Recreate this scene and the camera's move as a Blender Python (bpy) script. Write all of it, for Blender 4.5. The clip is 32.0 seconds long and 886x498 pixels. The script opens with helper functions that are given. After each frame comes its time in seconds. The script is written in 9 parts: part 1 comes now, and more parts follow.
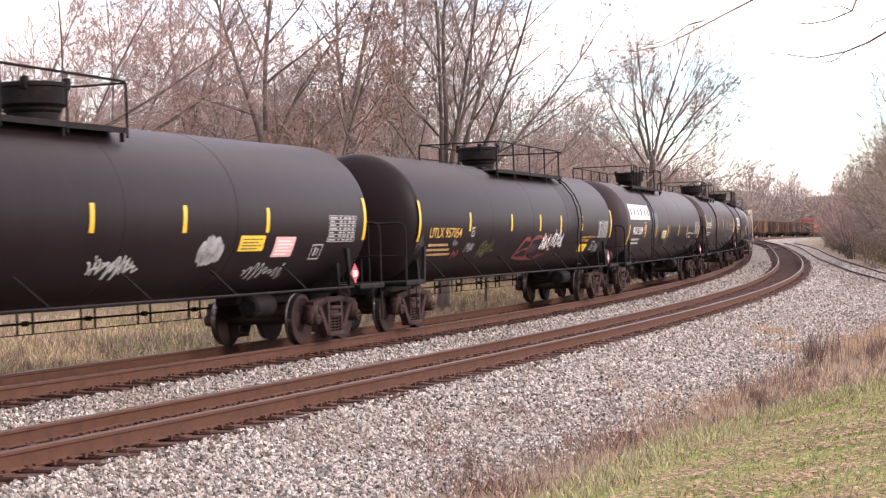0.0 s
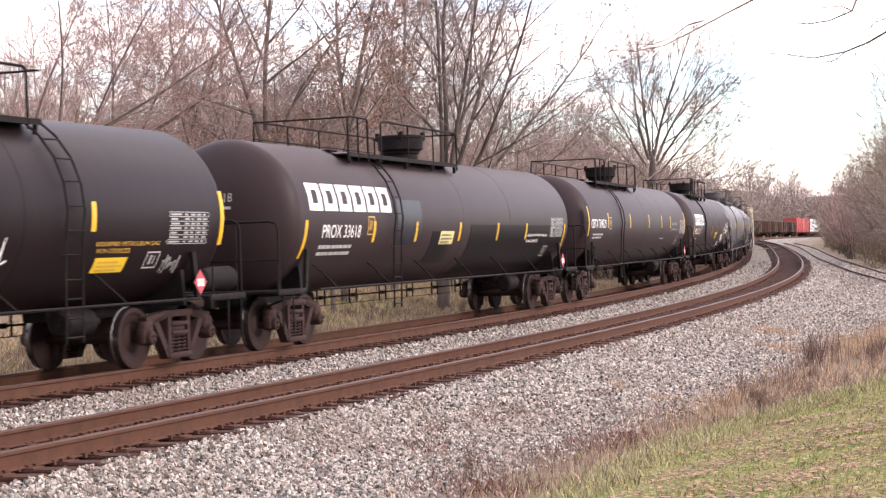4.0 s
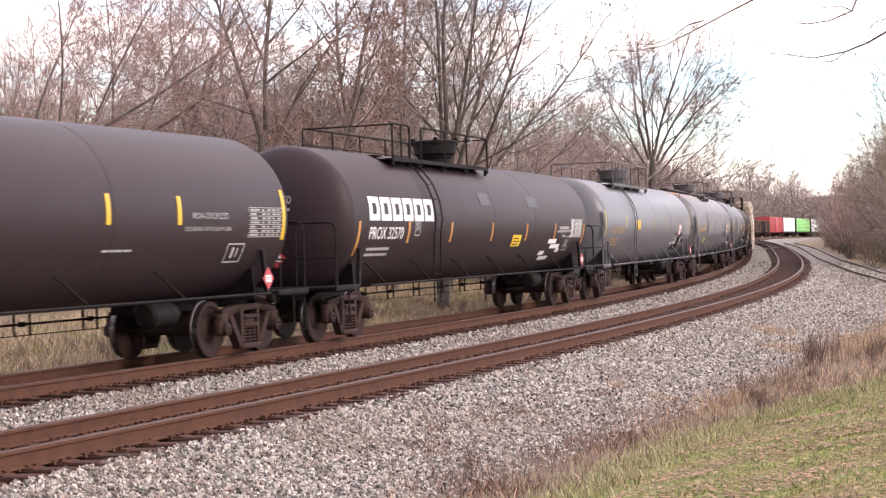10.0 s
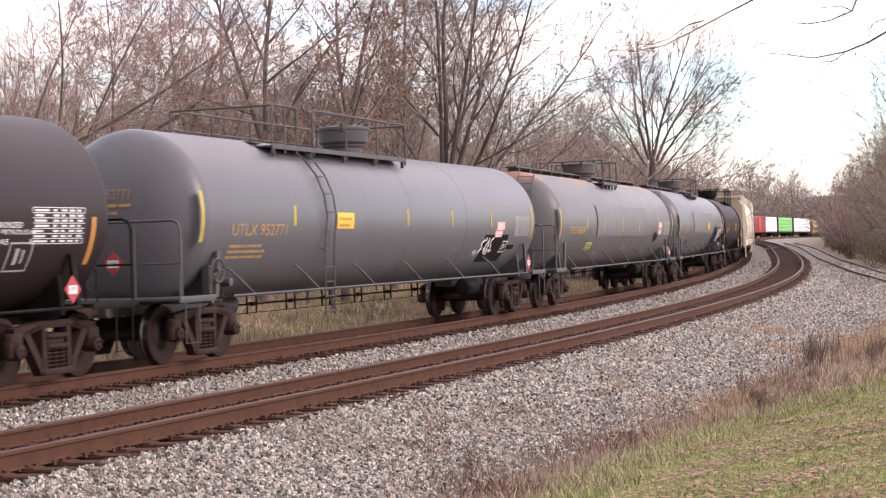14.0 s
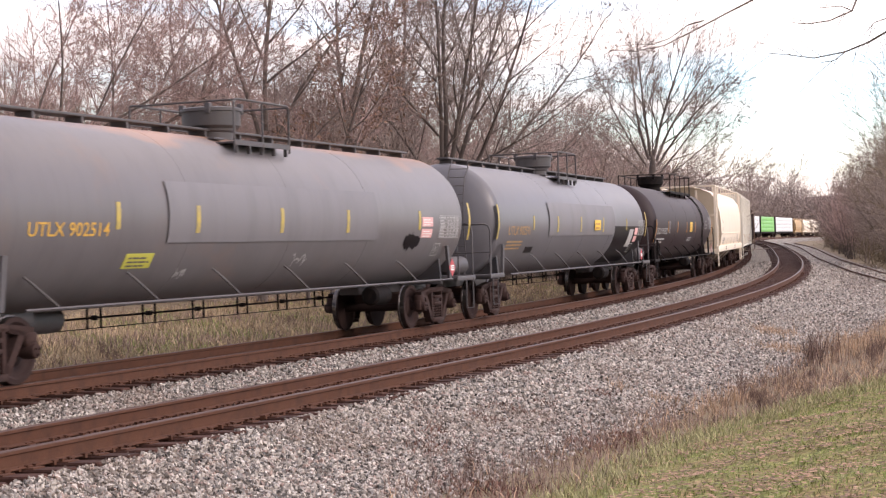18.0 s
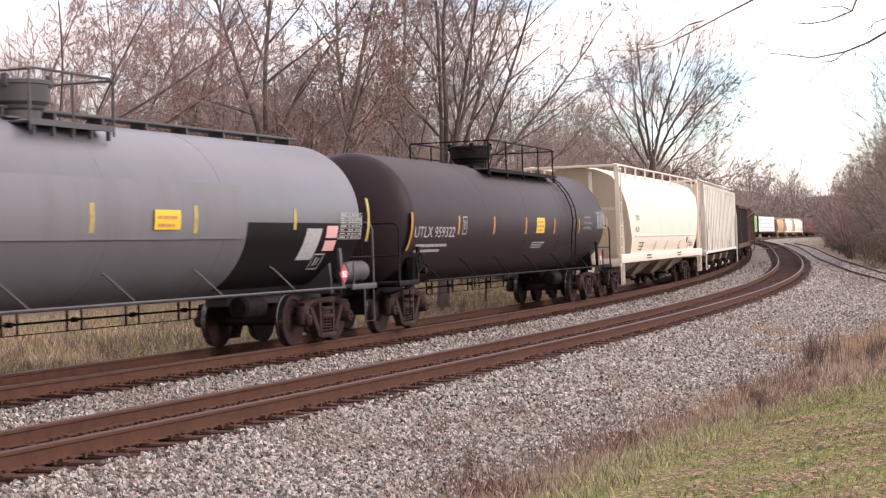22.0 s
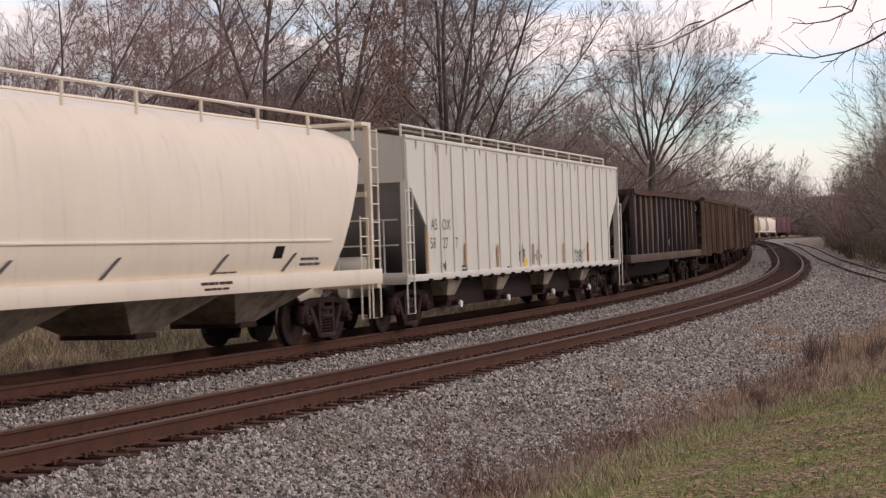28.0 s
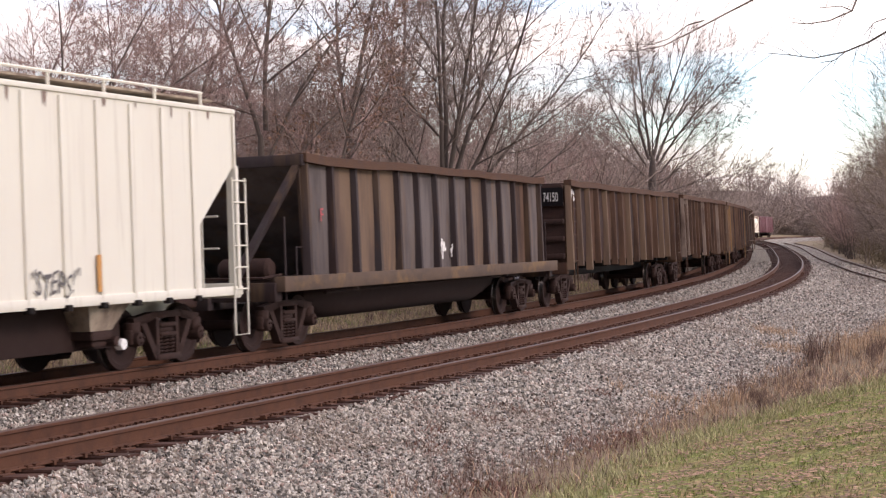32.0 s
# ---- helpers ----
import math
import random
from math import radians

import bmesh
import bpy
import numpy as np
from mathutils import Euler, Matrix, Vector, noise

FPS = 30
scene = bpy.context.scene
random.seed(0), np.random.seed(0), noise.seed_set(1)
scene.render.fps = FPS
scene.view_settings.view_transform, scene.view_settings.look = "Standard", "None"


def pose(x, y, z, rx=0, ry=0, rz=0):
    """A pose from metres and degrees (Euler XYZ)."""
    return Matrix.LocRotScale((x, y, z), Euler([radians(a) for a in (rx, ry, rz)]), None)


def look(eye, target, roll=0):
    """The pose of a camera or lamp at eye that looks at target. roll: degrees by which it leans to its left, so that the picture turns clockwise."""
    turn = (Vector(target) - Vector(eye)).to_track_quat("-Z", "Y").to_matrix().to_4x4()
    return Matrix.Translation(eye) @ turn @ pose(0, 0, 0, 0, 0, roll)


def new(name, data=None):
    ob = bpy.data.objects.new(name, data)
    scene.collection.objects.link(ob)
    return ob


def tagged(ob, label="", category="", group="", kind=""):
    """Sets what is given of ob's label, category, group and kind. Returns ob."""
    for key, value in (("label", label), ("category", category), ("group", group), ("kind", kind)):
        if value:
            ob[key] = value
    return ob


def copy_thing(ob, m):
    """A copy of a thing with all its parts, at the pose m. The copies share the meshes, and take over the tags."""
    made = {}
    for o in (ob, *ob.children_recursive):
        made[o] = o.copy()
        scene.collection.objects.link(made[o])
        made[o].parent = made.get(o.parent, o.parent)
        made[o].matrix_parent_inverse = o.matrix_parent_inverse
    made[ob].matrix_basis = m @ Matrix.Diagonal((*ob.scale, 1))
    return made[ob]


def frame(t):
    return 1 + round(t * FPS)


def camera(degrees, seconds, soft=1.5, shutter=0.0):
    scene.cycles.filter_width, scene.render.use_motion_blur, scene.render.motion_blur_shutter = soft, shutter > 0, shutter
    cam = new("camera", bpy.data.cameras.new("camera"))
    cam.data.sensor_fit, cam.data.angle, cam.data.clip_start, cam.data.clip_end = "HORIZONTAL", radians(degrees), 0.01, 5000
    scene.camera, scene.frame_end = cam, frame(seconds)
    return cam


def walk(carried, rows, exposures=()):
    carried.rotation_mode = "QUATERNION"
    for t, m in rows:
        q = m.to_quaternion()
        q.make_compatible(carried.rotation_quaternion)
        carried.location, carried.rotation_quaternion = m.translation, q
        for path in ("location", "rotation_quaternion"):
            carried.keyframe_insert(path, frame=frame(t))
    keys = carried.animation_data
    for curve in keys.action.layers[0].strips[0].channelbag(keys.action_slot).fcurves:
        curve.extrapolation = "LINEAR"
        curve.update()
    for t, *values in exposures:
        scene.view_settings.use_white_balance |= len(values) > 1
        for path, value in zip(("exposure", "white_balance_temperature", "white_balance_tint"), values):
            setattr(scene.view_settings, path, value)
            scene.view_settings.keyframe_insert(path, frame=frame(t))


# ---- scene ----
# ---------------------------------------------------------------- camera
DUR = 32.0
cam = camera(29.69, DUR, soft=1.3, shutter=0.3)
EYE = (0.0, 0.0, 2.363)
VIEW = look(EYE, (0.0, 100.0, 2.363 - 2.4905), 0.74)
walk(cam, [(0.0, VIEW), (DUR, VIEW)], exposures=[(0.0, 0.08, 6950, 22), (9.0, -0.03, 6950, 22), (14.0, -0.29, 6950, 22), (22.0, -0.40, 6950, 22), (23.5, -0.48, 6950, 22), (25.0, -0.98, 6950, 22), (27.5, -1.48, 6950, 22), (28.0, -1.45, 6950, 22), (29.0, -1.16, 6950, 22), (30.0, -1.13, 6950, 22), (31.0, -1.03, 6950, 22), (32.0, -0.62, 6950, 22)])

# ---------------------------------------------------------------- light
world = bpy.data.worlds.new("sky")
scene.world = world
world.use_nodes = True
wn, wl = world.node_tree.nodes, world.node_tree.links
wn.clear()
SUN_EL, SUN_AZ = radians(29), radians(118)   # azimuth clockwise from +y
sky = wn.new("ShaderNodeTexSky")
sky.sky_type, sky.sun_disc = "NISHITA", False
sky.sun_elevation, sky.sun_rotation = SUN_EL, SUN_AZ
sky.dust_density = 0.6
w_geo = wn.new("ShaderNodeTexCoord")
w_map = wn.new("ShaderNodeMapping")
w_map.inputs["Scale"].default_value = (1.2, 1.2, 16.0)
w_map.inputs["Location"].default_value = (0.0, 0.0, 1.0)
w_noise = wn.new("ShaderNodeTexNoise")
w_noise.inputs["Scale"].default_value, w_noise.inputs["Detail"].default_value = 1.3, 3.0
w_ramp = wn.new("ShaderNodeValToRGB")
w_ramp.color_ramp.elements[0].position, w_ramp.color_ramp.elements[0].color = 0.44, (0.2, 0.2, 0.2, 1)
w_ramp.color_ramp.elements[1].position, w_ramp.color_ramp.elements[1].color = 0.56, (1, 1, 1, 1)
w_mul = wn.new("ShaderNodeVectorMath")
w_mul.operation = "SCALE"
w_mul.inputs["Scale"].default_value = 0.48
w_mix = wn.new("ShaderNodeMix")
w_mix.data_type = "RGBA"
w_mix.inputs["B"].default_value = (2.66, 2.53, 2.46, 1)
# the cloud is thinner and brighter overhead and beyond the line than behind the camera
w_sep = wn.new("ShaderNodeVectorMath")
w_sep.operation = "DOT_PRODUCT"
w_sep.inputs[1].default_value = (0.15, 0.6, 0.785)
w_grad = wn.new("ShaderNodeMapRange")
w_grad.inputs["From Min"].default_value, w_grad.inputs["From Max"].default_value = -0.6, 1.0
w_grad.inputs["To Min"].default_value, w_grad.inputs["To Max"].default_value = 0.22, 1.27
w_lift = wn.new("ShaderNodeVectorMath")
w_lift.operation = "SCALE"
w_bg = wn.new("ShaderNodeBackground")
w_out = wn.new("ShaderNodeOutputWorld")
wl.new(w_geo.outputs["Generated"], w_map.inputs["Vector"])
wl.new(w_map.outputs["Vector"], w_noise.inputs["Vector"])
wl.new(w_noise.outputs["Fac"], w_ramp.inputs["Fac"])
w_tint = wn.new("ShaderNodeVectorMath")
w_tint.operation = "MULTIPLY"
w_tint.inputs[1].default_value = (0.82, 0.96, 1.12)
wl.new(sky.outputs["Color"], w_tint.inputs[0])
wl.new(w_tint.outputs["Vector"], w_mul.inputs[0])
# streaks of blue low over the horizon, where the cloud is thin
w_xyz = wn.new("ShaderNodeSeparateXYZ")
w_low = wn.new("ShaderNodeValToRGB")
els = w_low.color_ramp.elements
els[0].position, els[0].color = 0.030, (0, 0, 0, 1)
els[1].position, els[1].color = 0.12, (0, 0, 0, 1)
for pos, v in ((0.042, 0.5), (0.050, 0.85), (0.056, 0.3), (0.063, 0.2), (0.072, 0.75), (0.080, 0.35)):
    els.new(pos).color = (v, v, v, 1)
w_thin = wn.new("ShaderNodeTexNoise")
w_thin.inputs["Scale"].default_value, w_thin.inputs["Detail"].default_value = 4.0, 4.0
w_stretch = wn.new("ShaderNodeMapping")
w_stretch.inputs["Scale"].default_value = (1.0, 1.0, 9.0)
w_gap = wn.new("ShaderNodeMapRange")
w_gap.inputs["From Min"].default_value, w_gap.inputs["From Max"].default_value = 0.36, 0.52
w_cut = wn.new("ShaderNodeMath")
w_cut.operation = "MULTIPLY"
w_left = wn.new("ShaderNodeMath")
w_left.operation = "SUBTRACT"
w_left.use_clamp = True
wl.new(w_geo.outputs["Generated"], w_xyz.inputs["Vector"])
wl.new(w_xyz.outputs["Z"], w_low.inputs["Fac"])
wl.new(w_geo.outputs["Generated"], w_stretch.inputs["Vector"])
wl.new(w_stretch.outputs["Vector"], w_thin.inputs["Vector"])
wl.new(w_thin.outputs["Fac"], w_gap.inputs["Value"])
wl.new(w_gap.outputs["Result"], w_cut.inputs[0])
wl.new(w_low.outputs["Color"], w_cut.inputs[1])
wl.new(w_ramp.outputs["Color"], w_left.inputs[0])
wl.new(w_cut.outputs["Value"], w_left.inputs[1])
wl.new(w_left.outputs["Value"], w_mix.inputs["Factor"])
wl.new(w_mul.outputs["Vector"], w_mix.inputs["A"])
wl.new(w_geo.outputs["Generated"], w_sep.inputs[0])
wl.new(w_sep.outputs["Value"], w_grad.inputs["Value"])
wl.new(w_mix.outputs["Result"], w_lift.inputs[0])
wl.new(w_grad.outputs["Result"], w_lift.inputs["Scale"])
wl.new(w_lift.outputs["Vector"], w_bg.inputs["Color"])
wl.new(w_bg.outputs["Background"], w_out.inputs["Surface"])
w_bg.inputs["Strength"].default_value = 1.0

sun = new("sun", bpy.data.lights.new("sun", "SUN"))
sun.data.energy, sun.data.angle, sun.data.color = 2.4, radians(14), (1.0, 0.93, 0.85)
SUN_DIR = Vector((math.sin(SUN_AZ) * math.cos(SUN_EL), math.cos(SUN_AZ) * math.cos(SUN_EL), math.sin(SUN_EL)))
sun.matrix_world = look(SUN_DIR * 50, (0, 0, 0))


# ---------------------------------------------------------------- mesh helpers
class Geo:
    """Collects vertices and faces of one mesh."""

    def __init__(self):
        self.v, self.f, self.n = [], [], 0

    def add(self, verts, faces):
        self.v.extend(tuple(p) for p in verts)
        n = self.n
        self.f.extend(tuple(i + n for i in q) for q in faces)
        self.n += len(verts)
        return self

    def box(self, x0, x1, y0, y1, z0, z1, bev=0.0, m=None):
        b = min(bev, (x1 - x0) * 0.45, (y1 - y0) * 0.45, (z1 - z0) * 0.45)
        if b <= 0:
            pts = [(x, y, z) for z in (z0, z1) for y in (y0, y1) for x in (x0, x1)]
            fs = [(0, 2, 3, 1), (4, 5, 7, 6), (0, 1, 5, 4), (2, 6, 7, 3), (0, 4, 6, 2), (1, 3, 7, 5)]
        else:
            # bevelled at the four long vertical edges and at top and bottom
            pts, fs = [], []
            def ring(z, k):
                base = len(pts)
                pts.extend([(x0 + k + b, y0 + k, z), (x1 - k - b, y0 + k, z), (x1 - k, y0 + k + b, z), (x1 - k, y1 - k - b, z),
                            (x1 - k - b, y1 - k, z), (x0 + k + b, y1 - k, z), (x0 + k, y1 - k - b, z), (x0 + k, y0 + k + b, z)])
                return base
            rs = [ring(z0, b * 0.5), ring(z0 + b, 0), ring(z1 - b, 0), ring(z1, b * 0.5)]
            for a, c in zip(rs, rs[1:]):
                fs += [(a + i, a + (i + 1) % 8, c + (i + 1) % 8, c + i) for i in range(8)]
            fs += [tuple(rs[0] + i for i in reversed(range(8))), tuple(rs[3] + i for i in range(8))]
        if m is not None:
            pts = [m @ Vector(p) for p in pts]
        return self.add(pts, fs)

    def tube(self, pts, r, seg=6, caps=True, r2=None):
        pts = [Vector(p) for p in pts]
        n = len(pts)
        out, fs = [], []
        up = None
        for i, p in enumerate(pts):
            d = (pts[min(i + 1, n - 1)] - pts[max(i - 1, 0)]).normalized()
            if up is None:
                up = Vector((0, 0, 1)) if abs(d.z) < 0.9 else Vector((1, 0, 0))
            a = d.cross(up).normalized()
            c = a.cross(d).normalized()
            up = c
            rr = r if r2 is None else r + (r2 - r) * i / (n - 1)
            out += [p + (a * math.cos(2 * math.pi * k / seg) + c * math.sin(2 * math.pi * k / seg)) * rr for k in range(seg)]
        for i in range(n - 1):
            fs += [(i * seg + k, i * seg + (k + 1) % seg, (i + 1) * seg + (k + 1) % seg, (i + 1) * seg + k) for k in range(seg)]
        if caps:
            fs += [tuple(reversed(range(seg))), tuple((n - 1) * seg + k for k in range(seg))]
        return self.add(out, fs)

    def lathe(self, prof, seg=32, axis="x", centre=(0, 0, 0)):
        """prof: (along, radius). Poles where the radius is zero."""
        pts, rows = [], []
        for a, r in prof:
            if r <= 1e-6:
                rows.append([len(pts)])
                pts.append((a, 0, 0))
            else:
                rows.append(list(range(len(pts), len(pts) + seg)))
                pts += [(a, r * math.cos(2 * math.pi * k / seg), r * math.sin(2 * math.pi * k / seg)) for k in range(seg)]
        fs = []
        for p, q in zip(rows, rows[1:]):
            for k in range(seg):
                k2 = (k + 1) % seg
                if len(p) == 1 and len(q) > 1:
                    fs.append((p[0], q[k], q[k2]))
                elif len(q) == 1 and len(p) > 1:
                    fs.append((p[k], q[0], p[k2]))
                elif len(p) > 1:
                    fs.append((p[k], q[k], q[k2], p[k2]))
        cx, cy, cz = centre
        if axis == "x":
            pts = [(x + cx, y + cy, z + cz) for x, y, z in pts]
        elif axis == "y":
            pts = [(-y + cx, x + cy, z + cz) for x, y, z in pts]
        else:
            pts = [(y + cx, z + cy, x + cz) for x, y, z in pts]
        return self.add(pts, fs)

    def prism(self, poly, y0, y1, plane="xz"):
        """A polygon (counter-clockwise) in one plane, made thick along the third axis."""
        n = len(poly)
        if plane == "xz":
            pts = [(a, y, b) for y in (y0, y1) for a, b in poly]
        elif plane == "yz":
            pts = [(y, a, b) for y in (y0, y1) for a, b in poly]
        else:
            pts = [(a, b, y) for y in (y0, y1) for a, b in poly]
        fs = [(i, (i + 1) % n, n + (i + 1) % n, n + i) for i in range(n)]
        fs += [tuple(reversed(range(n))), tuple(range(n, 2 * n))]
        return self.add(pts, fs)

    def mesh(self, name, mat, angle=35):
        me = bpy.data.meshes.new(name)
        me.from_pydata(self.v, [], self.f)
        me.materials.append(mat)
        if angle:
            me.polygons.foreach_set("use_smooth", [True] * len(me.polygons))
            me.set_sharp_from_angle(angle=radians(angle))
        me.update()
        return me


def fix_normals(me):
    bm = bmesh.new()
    bm.from_mesh(me)
    bmesh.ops.recalc_face_normals(bm, faces=bm.faces)
    bm.to_mesh(me)
    bm.free()
    return me


def part(name, geo, mat, parent=None, label="", m=None, angle=35):
    """One mesh object under a thing or a part."""
    me = geo if isinstance(geo, bpy.types.Mesh) else fix_normals(geo.mesh(name, mat, angle))
    ob = new(name, me)
    if parent is not None:
        ob.parent = parent
    if m is not None:
        ob.matrix_basis = m
    if label:
        ob["label"] = label
    return ob


def quick_mesh(name, verts, faces, mat, smooth=False):
    """A mesh from arrays of vertices and of triangles or quads."""
    verts, faces = np.asarray(verts, np.float32), np.asarray(faces, np.int32)
    me = bpy.data.meshes.new(name)
    k = faces.shape[1]
    me.vertices.add(len(verts))
    me.vertices.foreach_set("co", verts.ravel())
    me.loops.add(faces.size)
    me.loops.foreach_set("vertex_index", faces.ravel())
    me.polygons.add(len(faces))
    me.polygons.foreach_set("loop_start", np.arange(0, faces.size, k, dtype=np.int32))
    me.polygons.foreach_set("use_smooth", np.full(len(faces), smooth))
    me.materials.append(mat)
    me.update(calc_edges=True)
    return me


# ---------------------------------------------------------------- the line of the railway
STEP = 0.5
KNOTS = [-300, -20, 0, 20, 40, 60, 80, 100, 120, 150, 190, 230, 270, 310, 360, 440, 700]
BENDS = [0.0005, 0.0009, 0.00097, 0.00265, 0.0023, 0.00228, 0.00116, 0.00087, 0.00032, 0.0, 0.00078, 0.0002, -0.00239, -0.00216, -0.00062, -0.00041, -0.0003]
GAP = 4.118          # between the centres of the two tracks
CANT_B, CANT_A, DROP_A = 0.0823, 0.0517, -0.0667
GRADE = -0.0087
S_ALL = np.arange(-300, 700 + STEP, STEP)
_k = np.interp(S_ALL, KNOTS, BENDS)
_zero = int(round(300 / STEP))
TH = np.concatenate([[0], np.cumsum((_k[1:] + _k[:-1]) / 2 * STEP)])
TH += 1.1847 - TH[_zero]
LX = np.concatenate([[0], np.cumsum((np.cos(TH[1:]) + np.cos(TH[:-1])) / 2 * STEP)])
LY = np.concatenate([[0], np.cumsum((np.sin(TH[1:]) + np.sin(TH[:-1])) / 2 * STEP)])
LX += -4.7962 - LX[_zero]
LY += 15.4778 - LY[_zero]


def rail_z(s):
    """Height of the line: level behind the camera, falling gently ahead."""
    return np.where(np.asarray(s) > 0, GRADE * np.asarray(s, float), GRADE * 0.3 * np.asarray(s, float))


def on_line(s, n=0.0, z=0.0):
    """World place at s metres along the near track, n metres to its left, z above the rail level. Arrays allowed."""
    s = np.asarray(s, float)
    th = np.interp(s, S_ALL, TH)
    return (np.interp(s, S_ALL, LX) - np.sin(th) * n, np.interp(s, S_ALL, LY) + np.cos(th) * n, rail_z(s) + z)


def heading(s):
    return float(np.interp(s, S_ALL, TH))


def line_coords(x, y):
    """s and n of world places, by the nearest point of the line."""
    x, y = np.atleast_1d(np.asarray(x, float)), np.atleast_1d(np.asarray(y, float))
    s = np.empty(len(x))
    for a in range(0, len(x), 4000):
        b = slice(a, a + 4000)
        i = ((x[b, None] - LX[None, ::4]) ** 2 + (y[b, None] - LY[None, ::4]) ** 2).argmin(1)
        s[b] = S_ALL[::4][i]
    th = np.interp(s, S_ALL, TH)
    dx, dy = x - np.interp(s, S_ALL, LX), y - np.interp(s, S_ALL, LY)
    return s + dx * np.cos(th) + dy * np.sin(th), -dx * np.sin(th) + dy * np.cos(th)


def siding_n(s):
    return np.interp(s, [-40, 20, 45, 64, 79, 90, 100, 114, 130, 199, 260, 330], [-26, -12.2, -7.6, -5.55, -4.2, -3.72, -3.4, -3.1, -3.05, -3.7, -4.3, -4.4])


def ground_z(s, n):
    """Height of the ground against the rail level."""
    s, n = np.asarray(s, float), np.asarray(n, float)
    prof_n = [-60, -30, -14, -10.8, -9.0, -7.4, -6.2, -5.4, -4.6, -2.6, -1.75, -1.42, -1.27, -1.14, 1.25, 1.4, 1.9, 2.5, 2.72, 2.87, 5.37, 5.6, 6.1, 7.3, 9.0, 14, 30, 60, 120, 400]
    near_z = [1.6, 1.4, 1.15, 0.80, 0.42, 0.05, -0.24, -0.42, -0.52, -0.42, -0.25, -0.165, -0.13, -0.185, -0.325, -0.33, -0.34, -0.30, -0.235, -0.275, -0.36, -0.37, -0.42, -0.85, -1.0, -0.9, -0.2, 3.0, 9.0, 20.0]
    far_z = [3.0, 1.6, 0.1, -0.35, -0.5, -0.5, -0.5, -0.5, -0.5, -0.42, -0.25, -0.165, -0.13, -0.185, -0.325, -0.33, -0.34, -0.30, -0.235, -0.275, -0.36, -0.37, -0.42, -0.85, -1.0, -0.9, -0.2, 3.0, 9.0, 22.0]
    a = np.clip((s - 26) / 26, 0, 1)
    hill = np.where(n > 14, 1 - 0.97 * np.clip((s - 140) / 90, 0, 1), 1)
    z = (np.interp(n, prof_n, near_z) * (1 - a) + np.interp(n, prof_n, far_z) * a) * hill
    # the low bed of the side track
    bed = np.exp(-((n - siding_n(s)) / 1.7) ** 4) * np.clip((s - 30) / 25, 0, 1) * np.clip((260 - s) / 40, 0, 1) * np.clip((-1.5 - n) / 0.5, 0, 1)
    return z * (1 - bed) - 0.215 * bed


# ---------------------------------------------------------------- materials
def material(name, base, rough=0.7, metal=0.0, spots=(), bump=0.0, bump_scale=40.0, coord="Object", spec=0.5, rand=0.0):
    """A painted or natural surface. spots: (scale, low, high, colour, amount, stretch) layers of noise laid over the base colour."""
    mt = bpy.data.materials.new(name)
    mt.use_nodes = True
    nt = mt.node_tree
    bs = nt.nodes["Principled BSDF"]
    bs.inputs["Roughness"].default_value, bs.inputs["Metallic"].default_value = rough, metal
    bs.inputs["Specular IOR Level"].default_value = spec
    tc = nt.nodes.new("ShaderNodeTexCoord")
    last = nt.nodes.new("ShaderNodeRGB")
    last.outputs[0].default_value = (*base, 1)
    last = last.outputs[0]
    if rand:
        info = nt.nodes.new("ShaderNodeObjectInfo" if coord != "Island" else "ShaderNodeNewGeometry")
        mr = nt.nodes.new("ShaderNodeMapRange")
        mr.inputs["To Min"].default_value, mr.inputs["To Max"].default_value = 1 - rand, 1 + rand
        nt.links.new(info.outputs["Random" if coord != "Island" else "Random Per Island"], mr.inputs["Value"])
        sc = nt.nodes.new("ShaderNodeVectorMath")
        sc.operation = "SCALE"
        nt.links.new(last, sc.inputs[0])
        nt.links.new(mr.outputs["Result"], sc.inputs["Scale"])
        last = sc.outputs["Vector"]
    for scale, low, high, colour, amount, stretch in spots:
        mp = nt.nodes.new("ShaderNodeMapping")
        mp.inputs["Scale"].default_value = stretch
        nz = nt.nodes.new("ShaderNodeTexNoise")
        nz.inputs["Scale"].default_value, nz.inputs["Detail"].default_value = scale, 5.0
        nz.inputs["Roughness"].default_value = 0.62
        mr = nt.nodes.new("ShaderNodeMapRange")
        mr.inputs["From Min"].default_value, mr.inputs["From Max"].default_value = low, high
        mr.inputs["To Max"].default_value = amount
        mx = nt.nodes.new("ShaderNodeMix")
        mx.data_type = "RGBA"
        mx.inputs["B"].default_value = (*colour, 1)
        nt.links.new(tc.outputs["Object" if coord == "Island" else coord], mp.inputs["Vector"])
        nt.links.new(mp.outputs["Vector"], nz.inputs["Vector"])
        nt.links.new(nz.outputs["Fac"], mr.inputs["Value"])
        nt.links.new(mr.outputs["Result"], mx.inputs["Factor"])
        nt.links.new(last, mx.inputs["A"])
        last = mx.outputs["Result"]
    nt.links.new(last, bs.inputs["Base Color"])
    if bump:
        nz = nt.nodes.new("ShaderNodeTexNoise")
        nz.inputs["Scale"].default_value, nz.inputs["Detail"].default_value = bump_scale, 4.0
        bp = nt.nodes.new("ShaderNodeBump")
        bp.inputs["Strength"].default_value, bp.inputs["Distance"].default_value = bump, 0.02
        nt.links.new(tc.outputs["Object" if coord == "Island" else coord], nz.inputs["Vector"])
        nt.links.new(nz.outputs["Fac"], bp.inputs["Height"])
        nt.links.new(bp.outputs["Normal"], bs.inputs["Normal"])
    return mt


